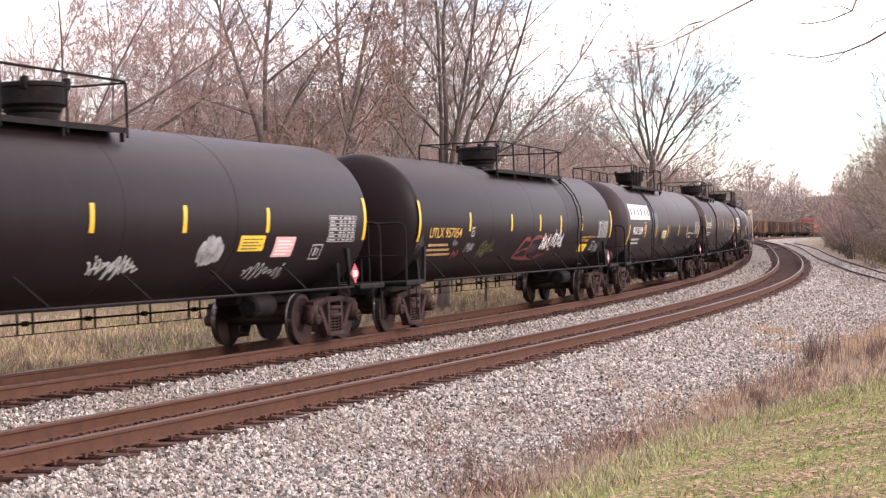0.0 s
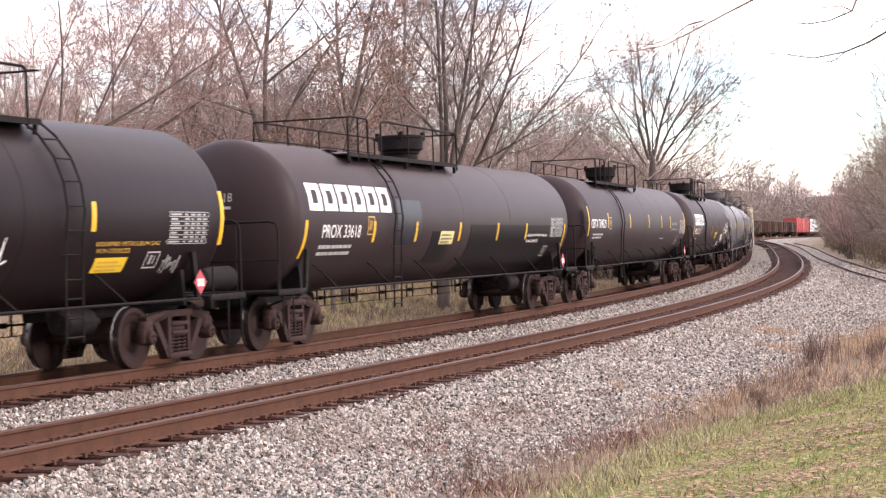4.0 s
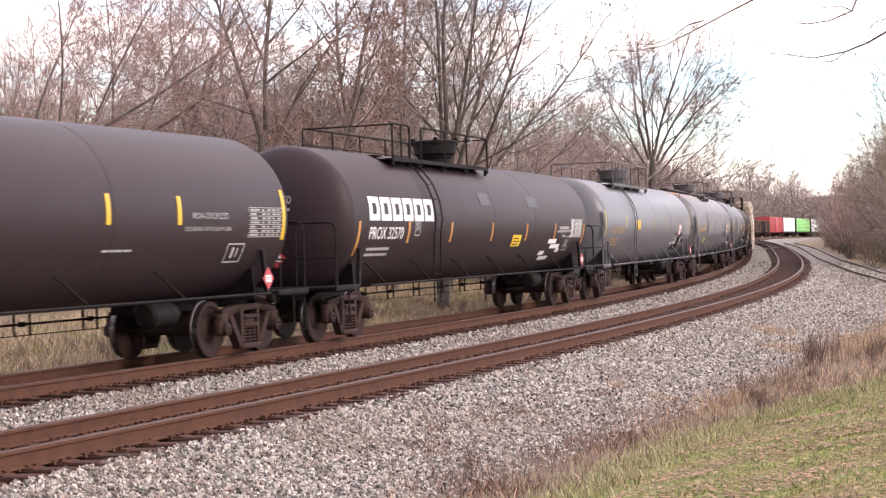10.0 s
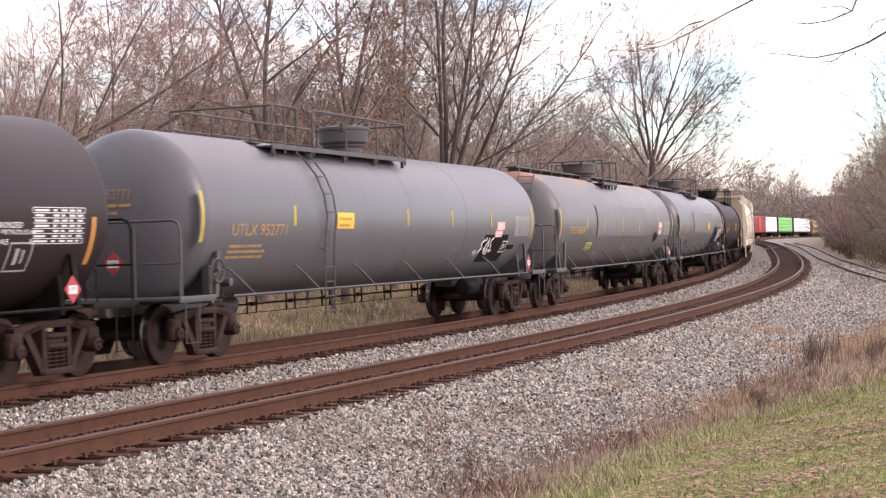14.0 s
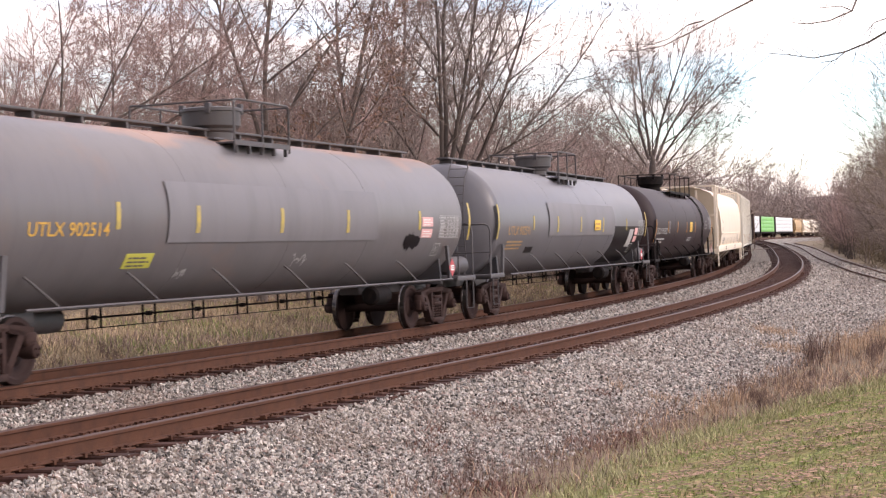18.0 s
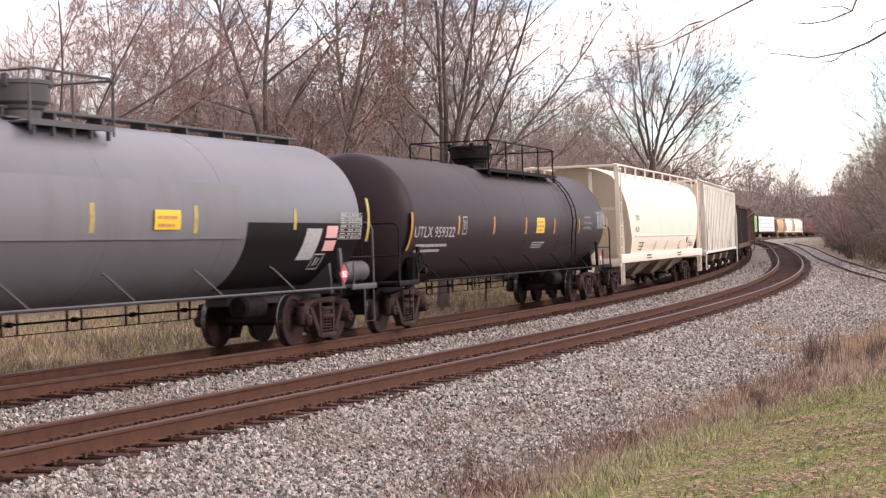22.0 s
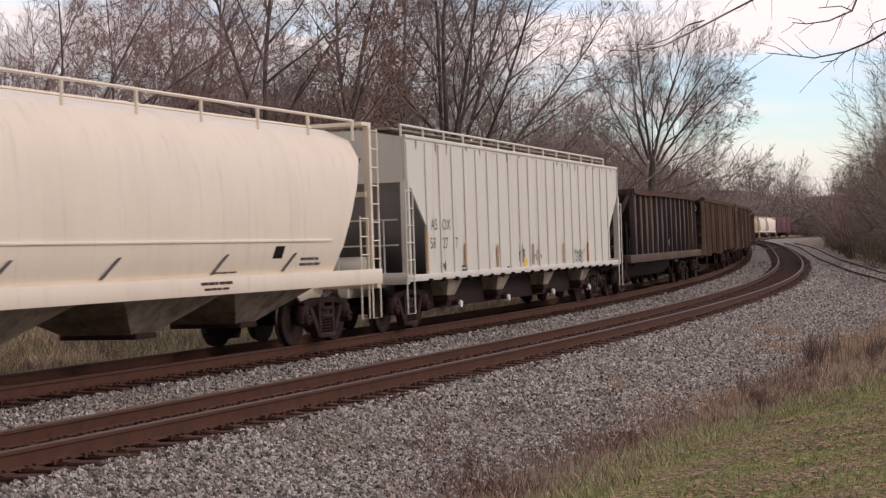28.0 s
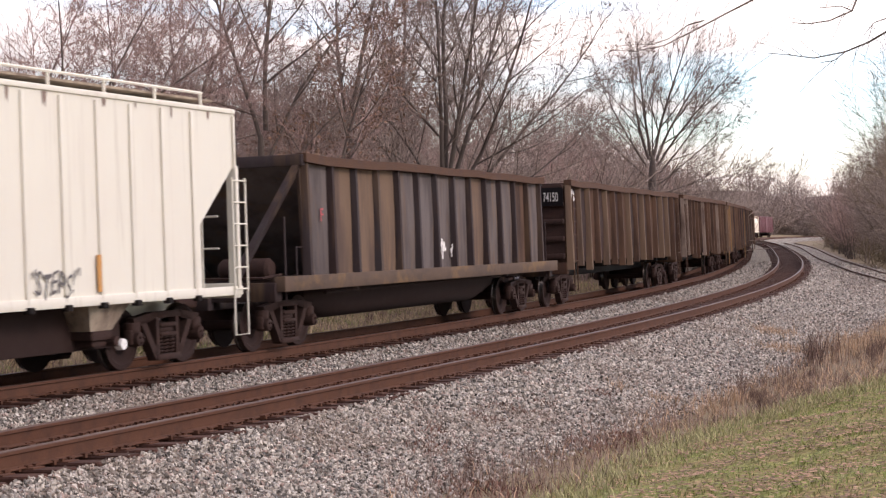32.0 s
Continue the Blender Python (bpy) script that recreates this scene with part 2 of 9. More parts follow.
UP3 = (1, 1, 1)
STREAK = (1.0, 1.0, 0.12)
BLACK_PAINT = material("black_tank_paint", (0.0135, 0.0075, 0.0088), 0.46, spots=[
    (0.7, 0.45, 0.75, (0.021, 0.0128, 0.0142), 0.5, (1, 1, 0.5)), (3.0, 0.5, 0.8, (0.025, 0.017, 0.0165), 0.4, (1.5, 1, 0.15)), (30, 0.62, 0.8, (0.032, 0.027, 0.026), 0.3, UP3)], bump=0.05, bump_scale=3, spec=0.12)
BROWN_PAINT = material("faded_black_tank_paint", (0.0315, 0.0190, 0.0208), 0.50, spots=[
    (0.6, 0.42, 0.75, (0.042, 0.0285, 0.030), 0.5, (1, 1, 0.5)), (3.0, 0.5, 0.8, (0.024, 0.017, 0.018), 0.5, (1.5, 1, 0.15)), (30, 0.62, 0.8, (0.06, 0.048, 0.047), 0.3, UP3)], bump=0.05, bump_scale=3, spec=0.22)
GREY_PAINT = material("grey_tank_paint", (0.128, 0.124, 0.135), 0.40, spots=[
    (0.8, 0.45, 0.75, (0.105, 0.099, 0.104), 0.6, (1, 1, 0.5)), (3.0, 0.52, 0.8, (0.085, 0.078, 0.08), 0.25, (1.5, 1, 0.12)), (26, 0.6, 0.8, (0.22, 0.21, 0.215), 0.25, UP3)], bump=0.05, bump_scale=3)
RUSTY_GREY = material("rusty_grey_tank_paint", (0.136, 0.126, 0.130), 0.43, spots=[
    (0.8, 0.45, 0.75, (0.10, 0.092, 0.095), 0.6, (1, 1, 0.5)), (3.0, 0.5, 0.8, (0.08, 0.07, 0.07), 0.28, (1.5, 1, 0.12)), (1.6, 0.56, 0.72, (0.20, 0.13, 0.10), 0.3, (0.5, 1, 0.5))], bump=0.05, bump_scale=3)
def top_rust(mt, low, high):
    """Rust that has run down from the walkway along the top of a tank."""
    nt = mt.node_tree
    bs = nt.nodes["Principled BSDF"]
    under = bs.inputs["Base Color"].links[0].from_socket
    tc, sep, nz, add, mr, mx = (nt.nodes.new("ShaderNode" + k) for k in ("TexCoord", "SeparateXYZ", "TexNoise", "Math", "MapRange", "Mix"))
    mp = nt.nodes.new("ShaderNodeMapping")
    mp.inputs["Scale"].default_value = (0.45, 1.0, 1.0)
    nz.inputs["Scale"].default_value, nz.inputs["Detail"].default_value = 1.1, 6.0
    add.operation = "ADD"
    mr.inputs["From Min"].default_value, mr.inputs["From Max"].default_value, mr.inputs["To Max"].default_value = low, high, 0.85
    mx.data_type = "RGBA"
    mx.inputs["B"].default_value = (0.36, 0.185, 0.110, 1)
    nt.links.new(tc.outputs["Object"], sep.inputs["Vector"])
    nt.links.new(tc.outputs["Object"], mp.inputs["Vector"])
    nt.links.new(mp.outputs["Vector"], nz.inputs["Vector"])
    nt.links.new(sep.outputs["Z"], add.inputs[0])
    nt.links.new(nz.outputs["Fac"], add.inputs[1])
    nt.links.new(add.outputs["Value"], mr.inputs["Value"])
    nt.links.new(mr.outputs["Result"], mx.inputs["Factor"])
    nt.links.new(under, mx.inputs["A"])
    nt.links.new(mx.outputs["Result"], bs.inputs["Base Color"])


top_rust(RUSTY_GREY, 3.98, 4.22)
RUST_PATCH = material("rust_stain", (0.235, 0.168, 0.135), 0.75, spots=[(4, 0.4, 0.7, (0.24, 0.19, 0.17), 0.8, (0.5, 1, 1))])
LINING = material("lagging_panel_grey", (0.165, 0.156, 0.165), 0.55, spots=[(2.0, 0.45, 0.75, (0.11, 0.105, 0.11), 0.5, STREAK)])
DARK_STEEL = material("dark_steel", (0.013, 0.0105, 0.0105), 0.7, spots=[(6, 0.5, 0.75, (0.045, 0.029, 0.024), 0.6, UP3)], bump=0.1, spec=0.12)
GREY_STEEL = material("grey_steel", (0.072, 0.065, 0.067), 0.55, spots=[(6, 0.5, 0.75, (0.07, 0.05, 0.045), 0.6, UP3)], bump=0.1)
TRUCK_STEEL = material("rusty_cast_steel", (0.045, 0.0235, 0.0195), 0.85, spots=[(5, 0.45, 0.7, (0.027, 0.017, 0.016), 0.7, UP3), (18, 0.55, 0.8, (0.095, 0.052, 0.040), 0.5, UP3)], bump=0.35, bump_scale=25, spec=0.25)
WHEEL_STEEL = material("brown_wheel_steel", (0.031, 0.0155, 0.0135), 0.85, metal=0.0, spots=[(6, 0.45, 0.75, (0.038, 0.022, 0.018), 0.7, UP3)], bump=0.1, spec=0.3)
TREAD = material("polished_wheel_rim", (0.13, 0.115, 0.108), 0.26, metal=0.85, spots=[(20, 0.5, 0.8, (0.08, 0.06, 0.055), 0.5, UP3)])
YELLOW = material("yellow_reflective_tape", (0.72, 0.42, 0.02), 0.4, spots=[(12, 0.5, 0.8, (0.45, 0.28, 0.05), 0.5, UP3)])
ORANGE = material("faded_orange_tape", (0.50, 0.23, 0.055), 0.5, spots=[(7, 0.46, 0.74, (0.28, 0.16, 0.08), 0.6, UP3)])
WHITE = material("white_lettering", (0.78, 0.76, 0.74), 0.5, spots=[(14, 0.55, 0.8, (0.5, 0.48, 0.46), 0.5, UP3)])
DIM_WHITE = material("worn_white_lettering", (0.42, 0.41, 0.40), 0.6, spots=[(14, 0.45, 0.75, (0.2, 0.19, 0.19), 0.6, UP3)])
GOLD = material("yellow_lettering", (0.62, 0.36, 0.06), 0.5, spots=[(14, 0.45, 0.8, (0.35, 0.2, 0.05), 0.5, UP3)])
FADED_TAPE = material("faded_yellow_tape", (0.47, 0.35, 0.07), 0.5, spots=[(7, 0.44, 0.70, (0.24, 0.20, 0.13), 0.75, UP3)])
PALE_GOLD = material("faded_orange_lettering", (0.48, 0.27, 0.085), 0.6, spots=[(5, 0.4, 0.7, (0.25, 0.2, 0.16), 0.8, UP3)])
LABEL_YELLOW = material("yellow_sticker", (0.80, 0.52, 0.03), 0.45, spots=[(9, 0.5, 0.8, (0.6, 0.4, 0.08), 0.4, UP3)])
PINK = material("faded_pink_sticker", (0.72, 0.40, 0.38), 0.5)
RED = material("red_placard", (0.45, 0.055, 0.065), 0.5)
GRAFFITI_RED = material("red_spray_paint", (0.20, 0.030, 0.034), 0.6, spots=[(3, 0.45, 0.65, (0.07, 0.03, 0.03), 0.9, UP3)])
GRAFFITI_DIM_RED = material("faded_red_spray_paint", (0.034, 0.0095, 0.012), 0.6, spots=[(3, 0.40, 0.60, (0.010, 0.0065, 0.008), 0.95, UP3)])
GRAFFITI_GREY = material("pale_spray_paint", (0.34, 0.33, 0.33), 0.6, spots=[(4, 0.42, 0.66, (0.08, 0.07, 0.07), 0.9, UP3)])
GRAFFITI_OLIVE = material("yellow_green_spray_paint", (0.17, 0.155, 0.05), 0.6, spots=[(4, 0.42, 0.66, (0.04, 0.035, 0.02), 0.9, UP3)])
GRAFFITI_DARK = material("dark_spray_paint", (0.10, 0.09, 0.09), 0.6)
BLACK_COAT = material("fresh_black_coating", (0.0085, 0.0068, 0.0080), 0.40, spots=[(5, 0.5, 0.8, (0.015, 0.0125, 0.0135), 0.5, UP3)], spec=0.14)
CREAM = material("cream_hopper_paint", (0.83, 0.725, 0.585), 0.5, spots=[(0.9, 0.5, 0.8, (0.68, 0.565, 0.455), 0.5, (1, 1, 0.4)), (3, 0.55, 0.8, (0.52, 0.43, 0.36), 0.4, (2, 1, 0.12))], bump=0.05, bump_scale=2)
OFF_WHITE = material("weathered_white_paint", (0.70, 0.672, 0.585), 0.55, spots=[(0.9, 0.45, 0.75, (0.66, 0.605, 0.53), 0.6, (1, 1, 0.4)), (3.5, 0.55, 0.78, (0.42, 0.36, 0.30), 0.55, (2.5, 1, 0.1)), (9, 0.66, 0.8, (0.40, 0.24, 0.13), 0.5, (1.5, 1, 0.25))], bump=0.06, bump_scale=3)
# dirt and rust, dark enough to double as painted shade under and on hoppers
DIRTY_SHADED = material("dirty_rusty_chute", (0.36, 0.29, 0.22), 0.8, spots=[(2.5, 0.42, 0.68, (0.11, 0.07, 0.052), 0.9, (1, 1, 0.4)), (9, 0.5, 0.75, (0.07, 0.045, 0.038), 0.6, UP3)])
SHADED_WHITE = material("shadow_grey_paint", (0.36, 0.36, 0.38), 0.6, spots=[(2, 0.45, 0.75, (0.25, 0.24, 0.24), 0.6, STREAK)])
RUST_RIM = material("rusty_edge", (0.092, 0.048, 0.031), 0.85, spec=0.2, spots=[(7, 0.45, 0.7, (0.07, 0.045, 0.04), 0.7, UP3)], bump=0.3)
GON_DARK = material("weathered_dark_gondola", (0.036, 0.023, 0.023), 0.8, spec=0.2, spots=[
    (0.55, 0.46, 0.68, (0.065, 0.058, 0.064), 0.8, (2.2, 1, 0.2)), (1.3, 0.52, 0.72, (0.17, 0.105, 0.055), 0.8, (2.6, 1, 0.12)), (9, 0.55, 0.8, (0.09, 0.05, 0.032), 0.5, (1, 1, 0.4))], bump=0.2, bump_scale=14)
GON_BROWN = material("rusty_brown_gondola", (0.080, 0.041, 0.027), 0.85, spec=0.2, spots=[
    (0.9, 0.46, 0.70, (0.13, 0.088, 0.058), 0.8, (2.4, 1, 0.15)), (1.6, 0.52, 0.75, (0.032, 0.022, 0.021), 0.8, (2.6, 1, 0.12)), (11, 0.58, 0.8, (0.17, 0.085, 0.042), 0.5, (1, 1, 0.4))], bump=0.25, bump_scale=14)
GON_ORANGE = material("orange_brown_gondola", (0.21, 0.112, 0.045), 0.8, spots=[(0.9, 0.46, 0.70, (0.09, 0.06, 0.045), 0.8, (2.4, 1, 0.15)), (9, 0.55, 0.8, (0.3, 0.17, 0.07), 0.5, (1, 1, 0.4))], bump=0.2)
PANEL_OCHRE = material("ochre_rust_panel", (0.160, 0.106, 0.074), 0.85, spec=0.2, spots=[(1.5, 0.44, 0.68, (0.07, 0.048, 0.043), 0.85, (1.6, 1, 0.22)), (3.0, 0.56, 0.74, (0.22, 0.135, 0.078), 0.5, (1.5, 1, 0.3))], bump=0.2, bump_scale=14)
RIB_PALE = material("chalky_worn_rib", (0.22, 0.165, 0.135), 0.85, spec=0.2, spots=[(2.0, 0.45, 0.66, (0.06, 0.036, 0.03), 0.9, (2, 1, 0.3))], bump=0.2, bump_scale=14)
SILL_BROWN = material("worn_brown_sill", (0.108, 0.072, 0.053), 0.8, spec=0.2, spots=[(2.2, 0.45, 0.7, (0.06, 0.045, 0.04), 0.8, (0.6, 1, 1)), (1.4, 0.52, 0.72, (0.24, 0.14, 0.06), 0.7, (0.8, 1, 1))], bump=0.2, bump_scale=14)
PANEL_SLATE = material("slate_grey_panel", (0.132, 0.108, 0.104), 0.75, spec=0.2, spots=[(1.3, 0.45, 0.68, (0.045, 0.036, 0.036), 0.8, (1.6, 1, 0.3)), (1.1, 0.52, 0.70, (0.15, 0.092, 0.055), 0.7, (2.5, 1, 0.35)), (7, 0.56, 0.74, (0.14, 0.08, 0.045), 0.6, (2, 1, 0.2))], bump=0.2, bump_scale=14)
PANEL_RUST = material("brown_rust_panel", (0.115, 0.066, 0.045), 0.85, spec=0.2, spots=[(1.6, 0.42, 0.68, (0.033, 0.020, 0.018), 0.9, (1.6, 1, 0.22)), (6, 0.56, 0.78, (0.15, 0.085, 0.045), 0.6, (2, 1, 0.25))], bump=0.25, bump_scale=14)
BOX_RED = material("red_boxcar_paint", (0.42, 0.05, 0.05), 0.6, spots=[(1.5, 0.45, 0.75, (0.25, 0.04, 0.04), 0.6, STREAK)])
MAROON = material("maroon_boxcar_paint", (0.14, 0.035, 0.045), 0.65, spots=[(1.5, 0.45, 0.75, (0.09, 0.03, 0.035), 0.6, STREAK)])
TAN = material("tan_hopper_paint", (0.50, 0.33, 0.17), 0.6, spots=[(1.5, 0.45, 0.75, (0.4, 0.27, 0.15), 0.6, STREAK)])
WRAP_WHITE = material("white_lumber_wrap", (0.75, 0.76, 0.76), 0.4, spots=[(3, 0.5, 0.8, (0.55, 0.55, 0.55), 0.5, UP3)], bump=0.2, bump_scale=5)
WRAP_GREEN = material("green_lumber_wrap", (0.16, 0.52, 0.10), 0.4, spots=[(3, 0.5, 0.8, (0.3, 0.6, 0.2), 0.5, UP3)], bump=0.2, bump_scale=5)
RAIL_STEEL = material("rusty_rail_side", (0.104, 0.045, 0.027), 0.85, spots=[(4, 0.45, 0.7, (0.058, 0.029, 0.021), 0.7, UP3), (30, 0.55, 0.8, (0.14, 0.07, 0.040), 0.5, UP3)], bump=0.15, spec=0.25)
RAIL_HEAD = material("worn_rail_head", (0.080, 0.042, 0.032), 0.48, metal=0.0, spec=0.24, spots=[(3, 0.45, 0.75, (0.085, 0.052, 0.042), 0.6, (1, 1, 1))])
TIE_WOOD = material("weathered_tie_wood", (0.066, 0.031, 0.023), 0.9, spots=[(9, 0.45, 0.75, (0.036, 0.020, 0.017), 0.8, (0.5, 3, 3)), (4, 0.55, 0.8, (0.10, 0.056, 0.043), 0.5, UP3)], spec=0.2, bump=0.6, bump_scale=20, rand=0.25)
STAINED_STONE = material("rust_stained_stone", (0.075, 0.050, 0.041), 0.9, coord="Island", rand=0.6, bump=0.2, bump_scale=60)
STONE = material("ballast_stone", (0.315, 0.286, 0.252), 0.85, spots=[(9, 0.54, 0.62, (0.36, 0.24, 0.20), 0.7, UP3), (11, 0.57, 0.65, (0.22, 0.225, 0.225), 0.6, (1, 1.2, 1)), (0.35, 0.52, 0.68, (0.22, 0.165, 0.13), 0.6, UP3), (16, 0.60, 0.68, (0.82, 0.78, 0.74), 0.85, UP3)], coord="Island", rand=0.92, bump=0.2, bump_scale=60)
BARK = material("grey_brown_bark", (0.140, 0.112, 0.098), 0.95, spots=[(3, 0.45, 0.75, (0.055, 0.042, 0.038), 0.7, (1, 1, 0.3))], bump=0.5, bump_scale=12)
TWIG = material("reddish_twigs", (0.365, 0.250, 0.225), 0.9, coord="Island", rand=0.35)
TWIG_GREY = material("grey_twigs", (0.305, 0.243, 0.215), 0.9, coord="Island", rand=0.35)
BRUSH = material("dull_brown_brush", (0.275, 0.215, 0.18), 0.9, coord="Island", rand=0.5)
OLIVE_BRUSH = material("olive_brown_brush", (0.185, 0.145, 0.095), 0.9, coord="Island", rand=0.5)
DRY_LEAF = material("dry_brown_leaf", (0.27, 0.165, 0.105), 0.85, coord="Island", rand=0.65)
STRAW = material("dry_straw_grass", (0.40, 0.305, 0.19), 0.9, coord="Island", rand=0.6)
GREEN_BLADE = material("green_grass_blade", (0.225, 0.262, 0.080), 0.8, coord="Island", rand=0.45)
PALE_BLADE = material("pale_grass_blade", (0.345, 0.325, 0.170), 0.85, coord="Island", rand=0.5)
TAN_GRASS = material("tan_dead_grass", (0.42, 0.285, 0.185), 0.9, coord="Island", rand=0.5)
MAUVE_STALK = material("grey_mauve_dead_stalk", (0.250, 0.172, 0.146), 0.9, coord="Island", rand=0.55)
RED_SPRIG = material("reddish_brown_sprig", (0.175, 0.088, 0.066), 0.9, coord="Island", rand=0.5)
TREE_LEAF = material("withered_tree_leaf", (0.235, 0.140, 0.095), 0.85, coord="Island", rand=0.5)
WEED = material("dead_weed_stalk", (0.155, 0.098, 0.078), 0.9, coord="Island", rand=0.45)


def ground_material():
    """Gravel round the tracks, dry grass on the far side, mown grass on the near bank: by the colour attribute 'cover' of the ground."""
    mt = bpy.data.materials.new("ground_cover")
    mt.use_nodes = True
    nt = mt.node_tree
    N, L = nt.nodes, nt.links
    bs = N["Principled BSDF"]
    bs.inputs["Roughness"].default_value = 0.95
    bs.inputs["Specular IOR Level"].default_value = 0.2
    tc = N.new("ShaderNodeTexCoord")

    def noise_tex(scale, detail=5.0):
        nz = N.new("ShaderNodeTexNoise")
        nz.inputs["Scale"].default_value, nz.inputs["Detail"].default_value = scale, detail
        L.new(tc.outputs["Object"], nz.inputs["Vector"])
        return nz.outputs["Fac"]

    def ramp(value, stops):
        rp = N.new("ShaderNodeValToRGB")
        els = rp.color_ramp.elements
        els[0].position, els[0].color = stops[0][0], (*stops[0][1], 1)
        els[1].position, els[1].color = stops[-1][0], (*stops[-1][1], 1)
        for pos, col in stops[1:-1]:
            e = els.new(pos)
            e.color = (*col, 1)
        L.new(value, rp.inputs["Fac"])
        return rp.outputs["Color"]

    def mix(f, a, b):
        mx = N.new("ShaderNodeMix")
        mx.data_type = "RGBA"
        L.new(f, mx.inputs["Factor"])
        L.new(a, mx.inputs["A"])
        L.new(b, mx.inputs["B"])
        return mx.outputs["Result"]

    vor = N.new("ShaderNodeTexVoronoi")
    vor.inputs["Scale"].default_value = 15.0
    L.new(tc.outputs["Object"], vor.inputs["Vector"])
    sep = N.new("ShaderNodeSeparateColor")
    L.new(vor.outputs["Color"], sep.inputs["Color"])
    gravel = ramp(sep.outputs["Red"], [(0.0, (0.07, 0.063, 0.055)), (0.35, (0.215, 0.196, 0.172)), (0.75, (0.355, 0.325, 0.288)), (1.0, (0.56, 0.52, 0.47))])
    stain = ramp(noise_tex(0.6, 8), [(0.42, (0, 0, 0)), (0.68, (0.75, 0.75, 0.75))])
    brown = ramp(noise_tex(9), [(0.3, (0.14, 0.10, 0.08)), (0.7, (0.24, 0.19, 0.15))])
    gravel = mix(stain, gravel, brown)
    straw = ramp(noise_tex(3.5, 8), [(0.3, (0.13, 0.095, 0.066)), (0.5, (0.23, 0.175, 0.12)), (0.62, (0.20, 0.165, 0.095)), (0.75, (0.32, 0.245, 0.165))])
    sward = ramp(noise_tex(5.0, 9), [(0.34, (0.235, 0.22, 0.085)), (0.5, (0.17, 0.215, 0.058)), (0.7, (0.29, 0.285, 0.11))])
    lawn = ramp(noise_tex(4.0, 9), [(0.34, (0.19, 0.125, 0.075)), (0.45, (0.28, 0.215, 0.105)), (0.53, (0.22, 0.205, 0.08)), (0.62, (0.30, 0.245, 0.12)), (0.72, (0.37, 0.275, 0.16))])
    lawn = mix(ramp(noise_tex(1.3, 8), [(0.42, (0.05, 0.05, 0.05)), (0.58, (0.9, 0.9, 0.9))]), lawn, sward)
    litter = ramp(noise_tex(17.0, 6), [(0.38, (0.50, 0.43, 0.40)), (0.5, (0.95, 0.94, 0.92)), (0.64, (1.35, 1.28, 1.2))])
    speckle = N.new("ShaderNodeVectorMath")
    speckle.operation = "MULTIPLY"
    L.new(lawn, speckle.inputs[0])
    L.new(litter, speckle.inputs[1])
    lawn = speckle.outputs["Vector"]
    coarse = ramp(noise_tex(3.0, 9), [(0.3, (0.55, 0.54, 0.53)), (0.7, (1.2, 1.2, 1.2))])
    mul = N.new("ShaderNodeVectorMath")
    mul.operation = "MULTIPLY"
    L.new(gravel, mul.inputs[0])
    L.new(coarse, mul.inputs[1])
    gravel = mul.outputs["Vector"]
    att = N.new("ShaderNodeAttribute")
    att.attribute_name = "cover"
    ac = N.new("ShaderNodeSeparateColor")
    L.new(att.outputs["Color"], ac.inputs["Color"])
    soil = ramp(noise_tex(2.0, 8), [(0.3, (0.085, 0.055, 0.042)), (0.7, (0.16, 0.106, 0.08))])
    col = mix(ac.outputs["Red"], soil, gravel)
    col = mix(ac.outputs["Green"], col, straw)
    col = mix(ac.outputs["Blue"], col, lawn)
    L.new(col, bs.inputs["Base Color"])
    bp = N.new("ShaderNodeBump")
    bp.inputs["Strength"].default_value, bp.inputs["Distance"].default_value = 0.8, 0.03
    L.new(vor.outputs["Distance"], bp.inputs["Height"])
    L.new(bp.outputs["Normal"], bs.inputs["Normal"])
    return mt


GROUND = ground_material()


# ---------------------------------------------------------------- ground and track
def smooth01(a, lo, hi):
    a = np.clip((np.asarray(a, float) - lo) / (hi - lo), 0, 1)
    return a * a * (3 - 2 * a)


def bumps(x, y, size, amp):
    """Cheap uneven ground from a few waves."""
    return amp * (np.sin(x / size * 1.7 + 1.3 * np.sin(y / size)) * np.cos(y / size * 1.3 + 0.7) + 0.5 * np.sin(x / size * 3.9 + y / size * 2.3))


# the edge of the mown grass and, beyond it, the edge of the gravel, as y over x
LAWN_X, LAWN_Y = [-3, 0, 1.21, 1.98, 2.89, 3.82, 4.75, 5.6, 6.54, 9, 30], [6, 13.2, 16.1, 18.1, 20.2, 21.6, 22.6, 23.3, 24.2, 26, 40]
WEED_X, WEED_Y = [-4, -0.6, 0, 0.72, 2.43, 3.8, 5.3, 7.0, 9.9, 13.7, 20], [9, 15.6, 16.9, 18.6, 22.6, 25.4, 29.0, 33.2, 40.8, 51.5, 60]


